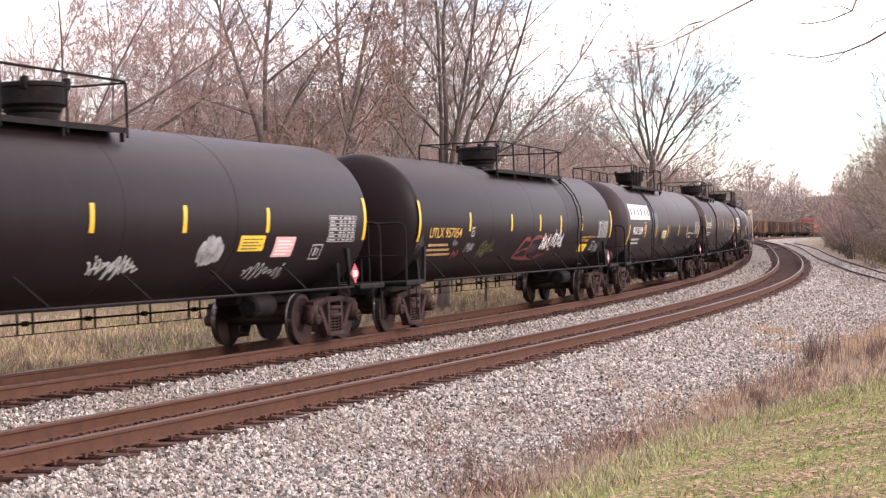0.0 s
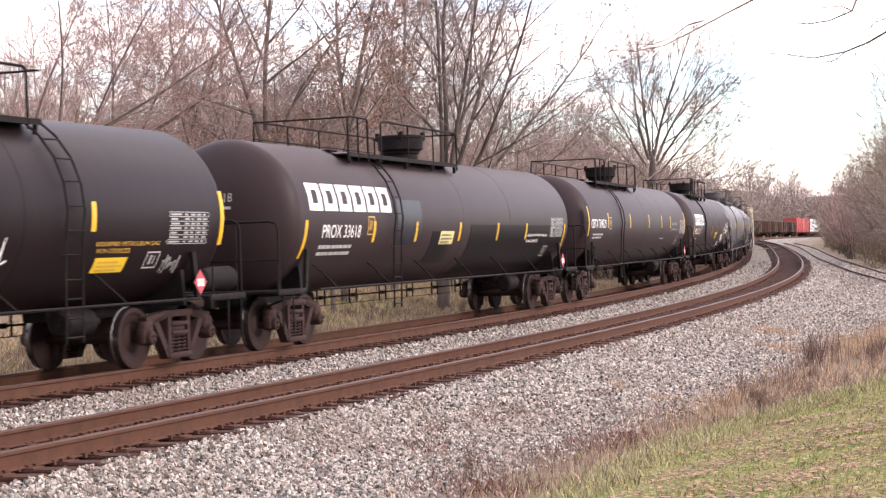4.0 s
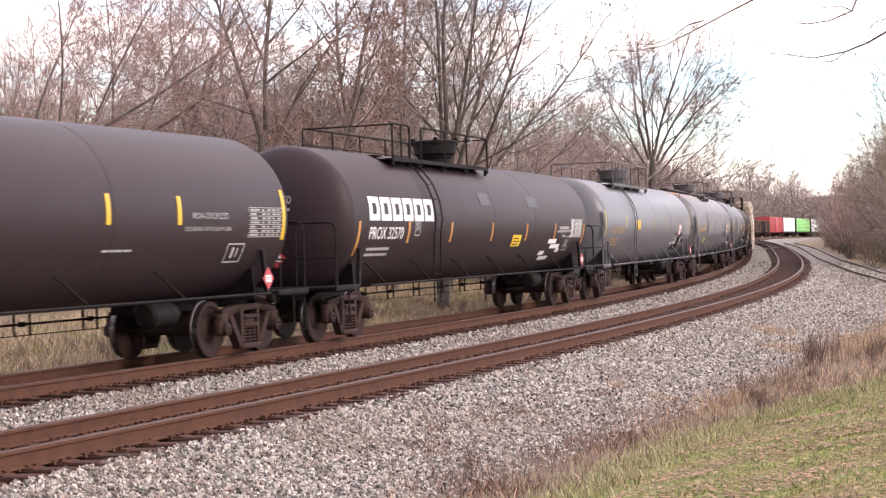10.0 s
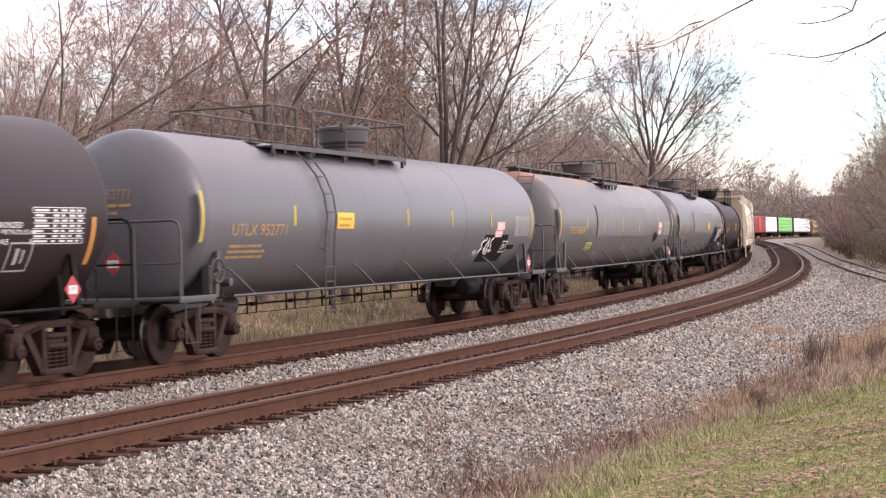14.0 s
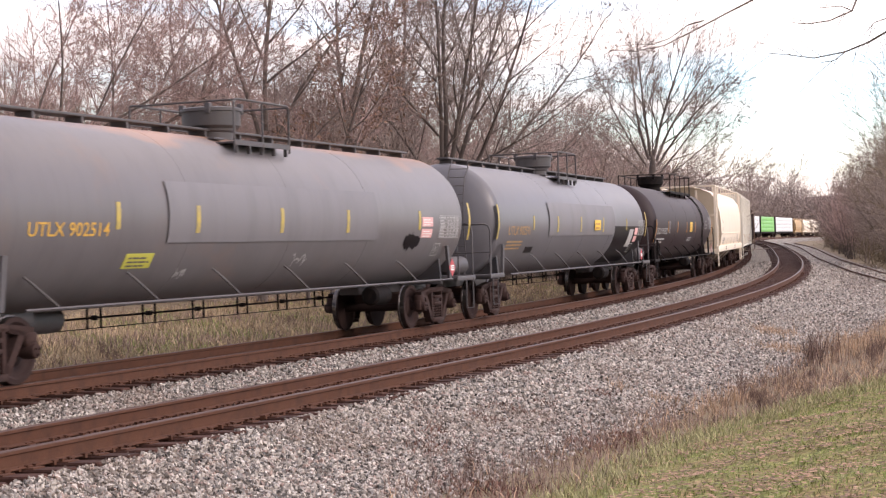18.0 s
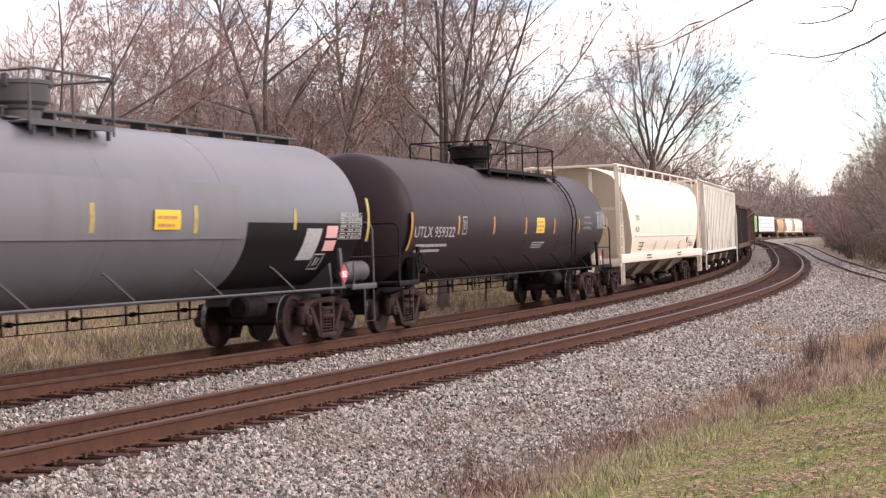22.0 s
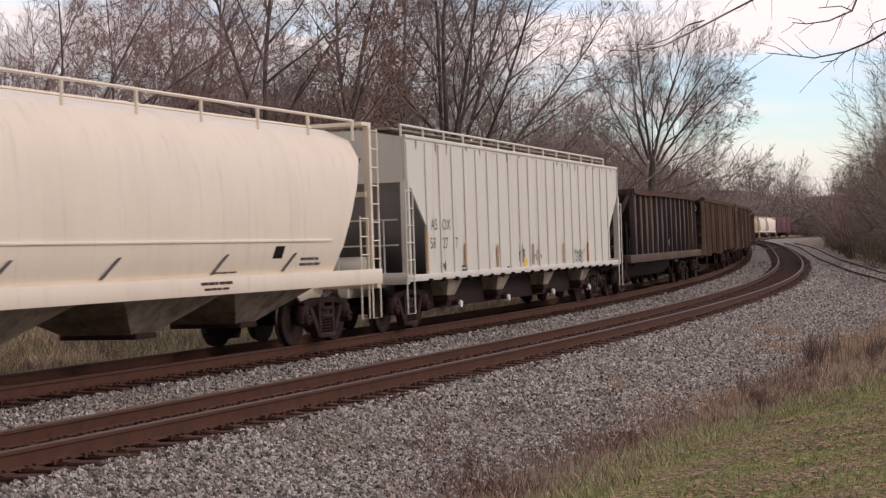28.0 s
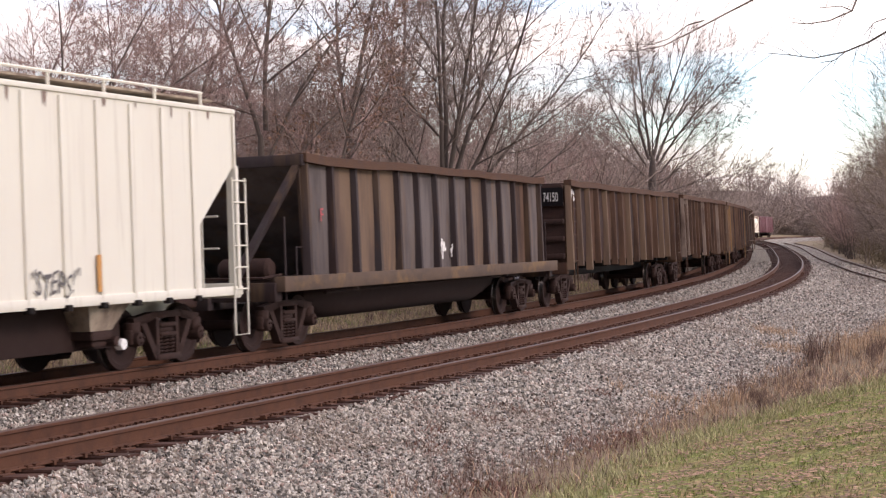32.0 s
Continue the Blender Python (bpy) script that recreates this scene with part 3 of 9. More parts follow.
def build_ground():
    ss = np.concatenate([np.linspace(-290, -30, 27), np.arange(-27, 60, 0.5), np.arange(60, 140, 1.5), np.arange(140, 440, 6), np.linspace(445, 690, 20)])
    nn = np.concatenate([[-2500, -900, -400, -220, -130, -80, -50, -34, -24, -18], np.arange(-15, -1.5, 0.3), [-1.42, -1.27, -1.14, -1.0, -0.75, 0, 0.75, 1.0, 1.25, 1.4, 1.65, 1.9, 2.2, 2.5, 2.72, 2.87, 3.3, 3.55, 4.3, 5.05, 5.37, 5.6, 5.9, 6.2, 6.6],
                         np.arange(7, 15, 0.8), [17, 20, 24, 30, 38, 48, 60, 80, 110, 150, 220, 320, 450, 800, 2500]])
    sg, ng = np.meshgrid(ss, nn, indexing="ij")
    x, y, z0 = on_line(sg, ng)
    far = np.abs(ng) > 300
    z = z0 + ground_z(sg, np.clip(ng, -60, 400)) 
    soft = smooth01(np.abs(ng - 1.5), 5.2, 8)
    z = z + soft * bumps(x, y, 1.6, 0.022) + smooth01(np.abs(ng), 12, 40) * bumps(x, y, 9, 0.25) + 0.008 * bumps(x, y, 0.7, 1.0) * smooth01(-ng, 2, 4)
    z = np.where(far, z0 * 0 + np.clip(z, -5, 14), z)
    a, b = len(ss), len(nn)
    idx = np.arange(a * b).reshape(a, b)
    faces = np.stack([idx[:-1, :-1], idx[1:, :-1], idx[1:, 1:], idx[:-1, 1:]], -1).reshape(-1, 4)
    me = quick_mesh("ground", np.stack([x, y, z], -1).reshape(-1, 3), faces, GROUND, True)
    me.flip_normals()
    wob = bumps(x, y, 1.1, 0.25) + bumps(x, y, 4.0, 0.3)
    near = 1 - smooth01(sg, 20, 45)
    edge = -5.4 * near + np.maximum(-10.0, siding_n(sg) - 1.9) * (1 - near)
    past = y - np.interp(x, WEED_X, WEED_Y) + 1.2 * wob
    gravel = smooth01(past, -0.7, 0.7) * smooth01(ng, edge - 0.9 + wob, edge + 0.5 + wob) * (1 - smooth01(ng, 6.3 + 0.5 * wob, 7.2 + 0.5 * wob))
    lawn = smooth01(np.interp(x, LAWN_X, LAWN_Y) - y + 0.5 * wob, -0.35, 0.35) * (ng < -3)
    for c in (0.0, GAP):
        gravel = gravel * smooth01(np.abs(ng - c), 0.78, 1.3)
    straw = np.clip(1 - gravel, 0, 1) * smooth01(np.abs(ng - GAP / 2), 4.0, 4.6) * (1 - smooth01(np.abs(ng), 30, 60))
    col = np.stack([gravel, straw, lawn, np.ones_like(gravel)], -1).reshape(-1, 4).astype(np.float32)
    att = me.color_attributes.new("cover", "FLOAT_COLOR", "POINT")
    att.data.foreach_set("color", col.ravel())
    return tagged(new("ground", me), "grey gravel by the rails, straw and mown grass banks", "ground", kind="structure")


ground = build_ground()

RAIL_SHAPE = [(-0.070, -0.186), (0.070, -0.186), (0.070, -0.174), (0.012, -0.158), (0.010, -0.052), (0.036, -0.040), (0.036, -0.008),
              (0.028, 0.0), (-0.028, 0.0), (-0.036, -0.008), (-0.036, -0.040), (-0.010, -0.052), (-0.012, -0.158), (-0.070, -0.174)]


def lay_rail(name, parent, centre, side, cant, drop, s0, s1, step):
    """One rail swept along the line, side -1 or 1; the head is the only polished part."""
    ss = np.arange(s0, s1 + step, step)
    k = len(RAIL_SHAPE)
    pts = []
    c = centre(ss) if callable(centre) else np.full(len(ss), centre)
    for y, z in RAIL_SHAPE:
        o = side * 0.7535 + y
        pts.append(np.stack(on_line(ss, c + o, drop - cant * side * 0.7535 + z), -1))
    v = np.stack(pts, 1).reshape(-1, 3)
    i = np.arange(len(ss) - 1)[:, None] * k
    j = np.arange(k)[None]
    f = np.stack([i + j, i + k + j, i + k + (j + 1) % k, i + (j + 1) % k], -1).reshape(-1, 4)
    me = quick_mesh(name, v, f, RAIL_STEEL, False)
    me.materials.append(RAIL_HEAD)
    mi = np.zeros((len(ss) - 1, k), np.int32)
    mi[:, 6:9] = 1
    me.polygons.foreach_set("material_index", mi.ravel())
    fix_normals(me)
    ob = new(name, me)
    ob.parent = parent
    return ob


def tie_mesh():
    g = Geo().box(-0.115, 0.115, -1.30, 1.30, -0.175, 0.0, 0.018)
    return fix_normals(g.mesh("tie", TIE_WOOD, 0))


TIE = tie_mesh()


def plate_mesh():
    """Tie plate, four spikes and two anchors at one rail seat."""
    g = Geo().box(-0.09, 0.09, -0.19, 0.19, 0.0, 0.012)
    for x in (-0.06, 0.06):
        for y in (-0.10, 0.10):
            g.box(x - 0.010, x + 0.010, y - 0.010, y + 0.010, 0.012, 0.03)
            g.box(x - 0.018, x + 0.018, y - 0.022, y + 0.022, 0.028, 0.040)
    for x in (-0.15, 0.15):
        g.box(x - 0.02, x + 0.02, -0.085, 0.085, -0.01, 0.035)
    return g


def build_track(name, centre, cant, drop, s0, s1, label, parts=150, fine=70):
    top = tagged(new(name), label, "railway track", kind="structure")
    for side in (-1, 1):
        lay_rail("rail", top, centre, side, cant, drop, s0, s1, 1.0)
    rng = random.Random(len(name))
    bury = 0.03 if parts == 0 else 0.0
    rest, plates = Geo(), Geo()
    pg = plate_mesh()
    s, count = s0, 0
    while s < s1:
        n = float(centre(s)) if callable(centre) else centre
        x, y, z = (float(q) for q in on_line(s, n, drop - 0.198))
        m = Matrix.Translation((x, y, z)) @ Matrix.Rotation(heading(s) + rng.uniform(-0.02, 0.02), 4, "Z") @ Matrix.Rotation(-cant, 4, "X")
        m = m @ Matrix.Translation((0, rng.uniform(-0.07, 0.07), rng.uniform(-0.012, 0.0) - bury))
        if s > -6 and count < parts:
            tie = new("tie", TIE)
            tie.parent = top
            tie.matrix_basis = m
            count += 1
        else:
            rest.box(-0.115, 0.115, -1.3, 1.3, -0.175, 0.0, 0, m)
        if -6 < s < fine:
            for side in (-1, 1):
                mm = m @ Matrix.Translation((0, side * 0.7535, 0.0))
                plates.add([mm @ Vector(p) for p in pg.v], pg.f)
        s += 0.52 + rng.uniform(-0.03, 0.03)
    if rest.n:
        tagged(part("more_ties", rest, TIE_WOOD, top, angle=0), kind="stuff")
    if plates.n:
        tagged(part("spikes_and_plates", plates, RAIL_STEEL, top, angle=0), kind="stuff")
    return top


build_track("track_near", 0.0, CANT_B, 0.0, -40.0, 330.0, "empty track with rusty brown rails on dark wooden ties", 160, 75)
build_track("track_far", GAP, CANT_A, DROP_A, -60.0, 560.0, "rusty track under the freight train", 120, 60)
build_track("siding", siding_n, 0.0, -0.10, 20.0, 236.0, "old side track half sunk in gravel", 0, 0)


# ---------------------------------------------------------------- freight cars
SPEED = 6.44


def wheelset_mesh():
    g = Geo()
    r = 0.457
    for sd in (-1, 1):
        prof = [(0.76 * sd - sd * 0.085, 0.10), (0.76 * sd - sd * 0.075, r - 0.08), (0.76 * sd - sd * 0.08, r + 0.022), (0.76 * sd - sd * 0.05, r + 0.022), (0.76 * sd - sd * 0.04, r + 0.002),
                (0.76 * sd + sd * 0.06, r - 0.006), (0.76 * sd + sd * 0.065, r - 0.07), (0.76 * sd + sd * 0.03, r - 0.11), (0.76 * sd + sd * 0.005, 0.22), (0.76 * sd + sd * 0.05, 0.16), (0.76 * sd + sd * 0.06, 0.08)]
        g.lathe(prof, 28, "y")
    g.lathe([(-1.08, 0.0), (-1.08, 0.085), (-0.7, 0.085), (0.7, 0.085), (1.08, 0.085), (1.08, 0.0)], 12, "y")
    me = fix_normals(g.mesh("wheelset", WHEEL_STEEL, 30))
    me.materials.append(TREAD)
    mi = np.zeros(len(me.polygons), np.int32)
    for p in me.polygons:
        rr = math.hypot(p.center.x, p.center.z)
        if 0.445 < rr < 0.47 and 0.71 < abs(p.center.y) < 0.84:
            mi[p.index] = 1
    me.polygons.foreach_set("material_index", mi)
    return me


WHEELS = wheelset_mesh()


def side_frame_mesh():
    """Cast side frame: two pedestals, top and bottom chords, columns round the spring nest; two window openings."""
    g = Geo()
    y0, y1 = -0.075, 0.075
    def bar(a, b, w0, w1):
        (ax, az), (bx, bz) = a, b
        d = math.hypot(bx - ax, bz - az)
        nx, nz = -(bz - az) / d, (bx - ax) / d
        g.prism([(ax - nx * w0, az - nz * w0), (bx - nx * w1, bz - nz * w1), (bx + nx * w1, bz + nz * w1), (ax + nx * w0, az + nz * w0)], y0, y1)
    for sd in (-1, 1):
        bar((sd * 0.40, 0.775), (sd * 0.94, 0.70), 0.055, 0.065)
        bar((sd * 0.70, 0.72), (sd * 0.31, 0.15), 0.062, 0.058)
        bar((sd * 0.285, 0.18), (sd * 0.285, 0.78), 0.042, 0.045)
        bar((sd * 0.37, 0.20), (sd * 0.30, 0.34), 0.03, 0.03)
        bar((sd * 0.66, 0.70), (sd * 0.42, 0.745), 0.03, 0.03)
        g.box(sd * 0.89 - 0.13, sd * 0.89 + 0.13, -0.09, 0.09, 0.52, 0.70, 0.03)
        g.box(sd * 1.0 - 0.035, sd * 1.0 + 0.035, -0.08, 0.08, 0.38, 0.60, 0.02)
        g.lathe([(-0.16, 0.0), (-0.16, 0.07), (-0.145, 0.10), (-0.06, 0.115), (0.06, 0.115)], 14, "y", (sd * 0.89, 0, 0.457))
        for k in range(3):
            a = 2 * math.pi * k / 3 + 0.5
            g.lathe([(-0.185, 0.0), (-0.185, 0.018), (-0.15, 0.018)], 6, "y", (sd * 0.89 + 0.05 * math.cos(a), 0, 0.457 + 0.05 * math.sin(a)))
    g.box(-0.46, 0.46, y0, y1, 0.735, 0.835, 0.02)
    g.box(-0.34, 0.34, y0 - 0.03, y1 + 0.03, 0.10, 0.19, 0.02)
    return fix_normals(g.mesh("side_frame", TRUCK_STEEL, 40))


def spring_mesh():
    g = Geo()
    for cx in (-0.17, 0.0, 0.17):
        pts = [(cx + 0.062 * math.cos(a), 0.062 * math.sin(a), 0.19 + 0.27 * a / (2 * math.pi * 5)) for a in np.linspace(0, 2 * math.pi * 5, 46)]
        g.tube(pts, 0.017, 5)
    g.box(-0.23, 0.23, -0.10, 0.10, 0.46, 0.52, 0.015)
    g.box(-0.20, 0.20, -0.06, 0.10, 0.52, 0.60, 0.015)
    g.box(-0.23, 0.23, -0.11, 0.10, 0.60, 0.66, 0.015)
    return fix_normals(g.mesh("spring_nest", TRUCK_STEEL, 40))


SIDE_FRAME, SPRINGS = side_frame_mesh(), spring_mesh()


def bolster_mesh():
    g = Geo()
    g.prism([(-0.95, 0.52), (-0.3, 0.40), (0.3, 0.40), (0.95, 0.52), (0.95, 0.66), (0.3, 0.72), (-0.3, 0.72), (-0.95, 0.66)], -0.2, 0.2, "yz")
    g.lathe([(0.70, 0.0), (0.70, 0.22), (0.80, 0.22), (0.80, 0.0)], 16, "z")
    for x in (-0.62, 0.62):
        g.box(x - 0.06, x + 0.06, -0.85, 0.85, 0.36, 0.44, 0.02)
    return fix_normals(g.mesh("bolster", TRUCK_STEEL, 40))


BOLSTER = bolster_mesh()


def add_truck(car, x):
    tr = new("truck", BOLSTER)
    tr.parent = car
    tr.matrix_basis = pose(x, 0, 0)
    for sd in (-1, 1):
        part("side_frame", SIDE_FRAME, None, tr, m=pose(0, sd * 1.0, 0, 0, 0, 0 if sd < 0 else 180))
        part("spring_nest", SPRINGS, None, tr, m=pose(0, sd * 1.0, 0))
    for ax in (-0.89, 0.89):
        part("wheelset", WHEELS, None, tr, m=pose(ax, 0, 0.457))
    return tr


def cyl_patch(x0, x1, a0, a1, r, zc, nx=2, na=10, side=-1, shear=0.0):
    """A thin curved sheet on a tank of radius r. Angles in degrees above the tank's middle, on the side y*side > 0."""
    g = Geo()
    vs, fs = [], []
    for lift in (0.0, 0.006):
        for i in range(nx + 1):
            for k in range(na + 1):
                a = radians(a0 + (a1 - a0) * k / na)
                vs.append((x0 + (x1 - x0) * i / nx + shear * (k / na - 0.5), side * (r + lift) * math.cos(a), zc + (r + lift) * math.sin(a)))
    w = na + 1
    base = (nx + 1) * w
    for i in range(nx):
        for k in range(na):
            q = base + i * w + k
            fs.append((q, q + w, q + w + 1, q + 1))
    ring = [i * w for i in range(nx + 1)] + [nx * w + k for k in range(1, na + 1)] + [i * w + na for i in reversed(range(nx))] + [k for k in reversed(range(1, na))]
    for p, q in zip(ring, ring[1:] + ring[:1]):
        fs.append((p, q, q + base, p + base))
    return g.add(vs, fs)


TEXT_CACHE = {}


def text_geo(body, size, place, bold=0.0):
    """Letters of the built-in font as geometry; place maps (u, v) to a point. v is up, u to the right."""
    key = (body, round(size, 3), bold)
    if key not in TEXT_CACHE:
        cu = bpy.data.curves.new("letters", "FONT")
        cu.body, cu.size, cu.resolution_u, cu.offset = body, size, 3, bold
        ob = bpy.data.objects.new("letters", cu)
        scene.collection.objects.link(ob)
        bpy.context.view_layer.update()
        me = bpy.data.meshes.new_from_object(ob.evaluated_get(bpy.context.evaluated_depsgraph_get()))
        TEXT_CACHE[key] = ([tuple(v.co) for v in me.vertices], [tuple(p.vertices) for p in me.polygons])
        bpy.data.objects.remove(ob)
        bpy.data.curves.remove(cu)
        bpy.data.meshes.remove(me)
    vs, fs = TEXT_CACHE[key]
    return Geo().add([place(v[0], v[1]) for v in vs], fs)


def on_tank(x, ang, r, zc, slant=0.0):
    """Maps flat lettering onto the near side of a tank, starting at x and the angle ang."""
    def place(u, v):
        a = radians(ang) + v / r
        return (x + u + slant * v, -(r + 0.007) * math.cos(a), zc + (r + 0.007) * math.sin(a))
    return place


def on_wall(x, y, z):
    return lambda u, v: (x + u, y, z + v)


def bar_lines(place, rows, rng=None):
    """Unreadable small print as plain bars: rows of (u0, u1, v, height)."""
    g = Geo()
    for u0, u1, v, h in rows:
        a, i = u0, 0
        while a < u1 - 0.02:
            b = min(u1, a + 0.09 + 0.13 * abs(math.sin(2.3 * i + 40 * v)))
            g.add([place(a, v), place(b, v), place(b, v + h), place(a, v + h)], [(0, 1, 2, 3)])
            a, i = b + (0.032 if i % 3 == 2 else 0.018), i + 1
    return g


def scrawl(place, w, h, seed, r=0.02, loops=7):
    """A spray-painted squiggle: a flat ribbon that follows a wavering line."""
    rng = random.Random(seed)
    pts = []
    n = loops * 10
    for i in range(n + 1):
        t = i / n
        pts.append((w * t + 0.10 * w / loops * 2.2 * math.sin(t * loops * 2 * math.pi) + rng.uniform(-0.01, 0.01),
                    h * (0.5 + 0.42 * math.sin(t * loops * 2 * math.pi * 0.97 + 1.2) * (0.6 + 0.4 * math.sin(t * 9 + seed)))))
    g = Geo()
    vs = []
    for i, (u, v) in enumerate(pts):
        a, b = pts[max(i - 1, 0)], pts[min(i + 1, n)]
        d = math.hypot(b[0] - a[0], b[1] - a[1]) + 1e-6
        k = r * (0.6 + 0.6 * abs(math.sin(i * 0.7 + seed)))
        px, pv = -(b[1] - a[1]) / d * k, (b[0] - a[0]) / d * k
        vs += [place(u + px, v + pv), place(u - px, v - pv)]
    return g.add(vs, [(2 * i, 2 * i + 1, 2 * i + 3, 2 * i + 2) for i in range(n)])


TAG_STROKES = ([(0, 0), (0.4, 1), (0.75, 0)], [(0.8, 1), (0, 0.9), (0.1, 0.1), (0.9, 0)], [(0.8, 0.95), (0.1, 0.8), (0.7, 0.4), (0.05, 0)], [(0, 0), (0.1, 1), (0.7, 0.1), (0.85, 1)],
               [(0, 0), (0.1, 1), (0.8, 0.75), (0.15, 0.45), (0.9, 0)], [(0.45, 1), (0.0, 0.5), (0.4, 0), (0.85, 0.5), (0.45, 1)], [(0.05, 1), (0.2, 0), (0.9, 0.15)])


def tag(place, w, h, count, seed, r):
    """Sprayed letters that cannot be read: slanted, overlapping strokes."""
    rng = random.Random(seed)
    g = Geo()
    for i in range(count):
        pts = [(w * (i + 1.25 * (u + 0.25 * v)) / (count + 0.4) + rng.uniform(-0.02, 0.02), h * (v * rng.uniform(0.75, 1.0) + 0.12 * math.sin(i * 1.7))) for u, v in rng.choice(TAG_STROKES)]
        for (a, b), (c, d) in zip(pts, pts[1:]):
            n = math.hypot(c - a, d - b) + 1e-6
            k = r * rng.uniform(0.6, 1.2)
            x, y = -(d - b) / n * k, (c - a) / n * k
            g.add([place(a + x, b + y), place(c + x * 0.7, d + y * 0.7), place(c - x * 0.7, d - y * 0.7), place(a - x, b - y)], [(0, 1, 2, 3)])
    return g


def sweep(place, pts, r):
    """One sprayed stroke along a smooth curve through the points."""
    line = []
    for i in range(len(pts) - 1):
        p0, p1, p2, p3 = (Vector(pts[max(0, min(len(pts) - 1, j))]) for j in (i - 1, i, i + 1, i + 2))
        for k in range(6):
            q = k / 6
            line.append(0.5 * (2 * p1 + (p2 - p0) * q + (2 * p0 - 5 * p1 + 4 * p2 - p3) * q * q + (3 * p1 - p0 - 3 * p2 + p3) * q ** 3))
    line.append(Vector(pts[-1]))
    vs = []
    for i, p in enumerate(line):
        d = (line[min(i + 1, len(line) - 1)] - line[max(i - 1, 0)]).normalized() * r * (0.7 + 0.5 * math.sin(i * 0.45) ** 2)
        vs += [place(p.x - d.y, p.y + d.x), place(p.x + d.y, p.y - d.x)]
    return Geo().add(vs, [(2 * i, 2 * i + 1, 2 * i + 3, 2 * i + 2) for i in range(len(line) - 1)])


def diamond(car, x, y, z, ang=0.0, size=0.27):
    """Hazard placard: a red square on its corner with a pale middle, in a holder."""
    m = Matrix.Translation((x, y, z)) @ Matrix.Rotation(radians(ang), 4, "Z")
    g = Geo()
    s = size * 0.707
    g.prism([(0, -s), (s, 0), (0, s), (-s, 0)], -0.004, 0.004)
    g.v = [tuple(m @ Vector(p)) for p in g.v]
    pl = part("placard", g, RED, car, "red diamond hazard placard", angle=0)
    g = Geo()
    g.prism([(-s * 0.5, -s * 0.32), (s * 0.5, -s * 0.32), (s * 0.5, s * 0.28), (-s * 0.5, s * 0.28)], -0.008, -0.005)
    g.v = [tuple(m @ Vector(p)) for p in g.v]
    part("placard_panel", g, WHITE, pl, angle=0)
    g = text_geo("1075", s * 0.42, lambda u, v: tuple(m @ Vector((u - s * 0.46, -0.0095, v - s * 0.15))))
    part("placard_number", g, DARK_STEEL, pl, angle=0)
    return pl


def coupler(car, x, sd):
    g = Geo()
    g.box(min(x, x + sd * 0.55), max(x, x + sd * 0.55), -0.07, 0.07, 0.80, 0.93, 0.02)
    g.box(min(x + sd * 0.45, x + sd * 0.80), max(x + sd * 0.45, x + sd * 0.80), -0.15, 0.12, 0.74, 0.99, 0.04)
    g.tube([(x + sd * 0.2, 0.25, 0.85), (x + sd * 0.45, 0.3, 0.6), (x + sd * 0.75, 0.2, 0.52)], 0.03, 6)
    return part("coupler", g, TRUCK_STEEL, car)


def arc_u(x0, x1, y, z0, z1, rad=0.14):
    """An inverted U of pipe in the xz plane with rounded shoulders."""
    pts = [(x0, y, z0), (x0, y, z1 - rad)]
    pts += [(x0 + rad - rad * math.cos(a), y, z1 - rad + rad * math.sin(a)) for a in (0.5, 1.05)]
    pts += [(x0 + rad, y, z1), (x1 - rad, y, z1)]
    pts += [(x1 - rad + rad * math.sin(a), y, z1 - rad + rad * math.cos(a)) for a in (0.5, 1.05)]
    pts += [(x1, y, z1 - rad), (x1, y, z0)]
    return pts


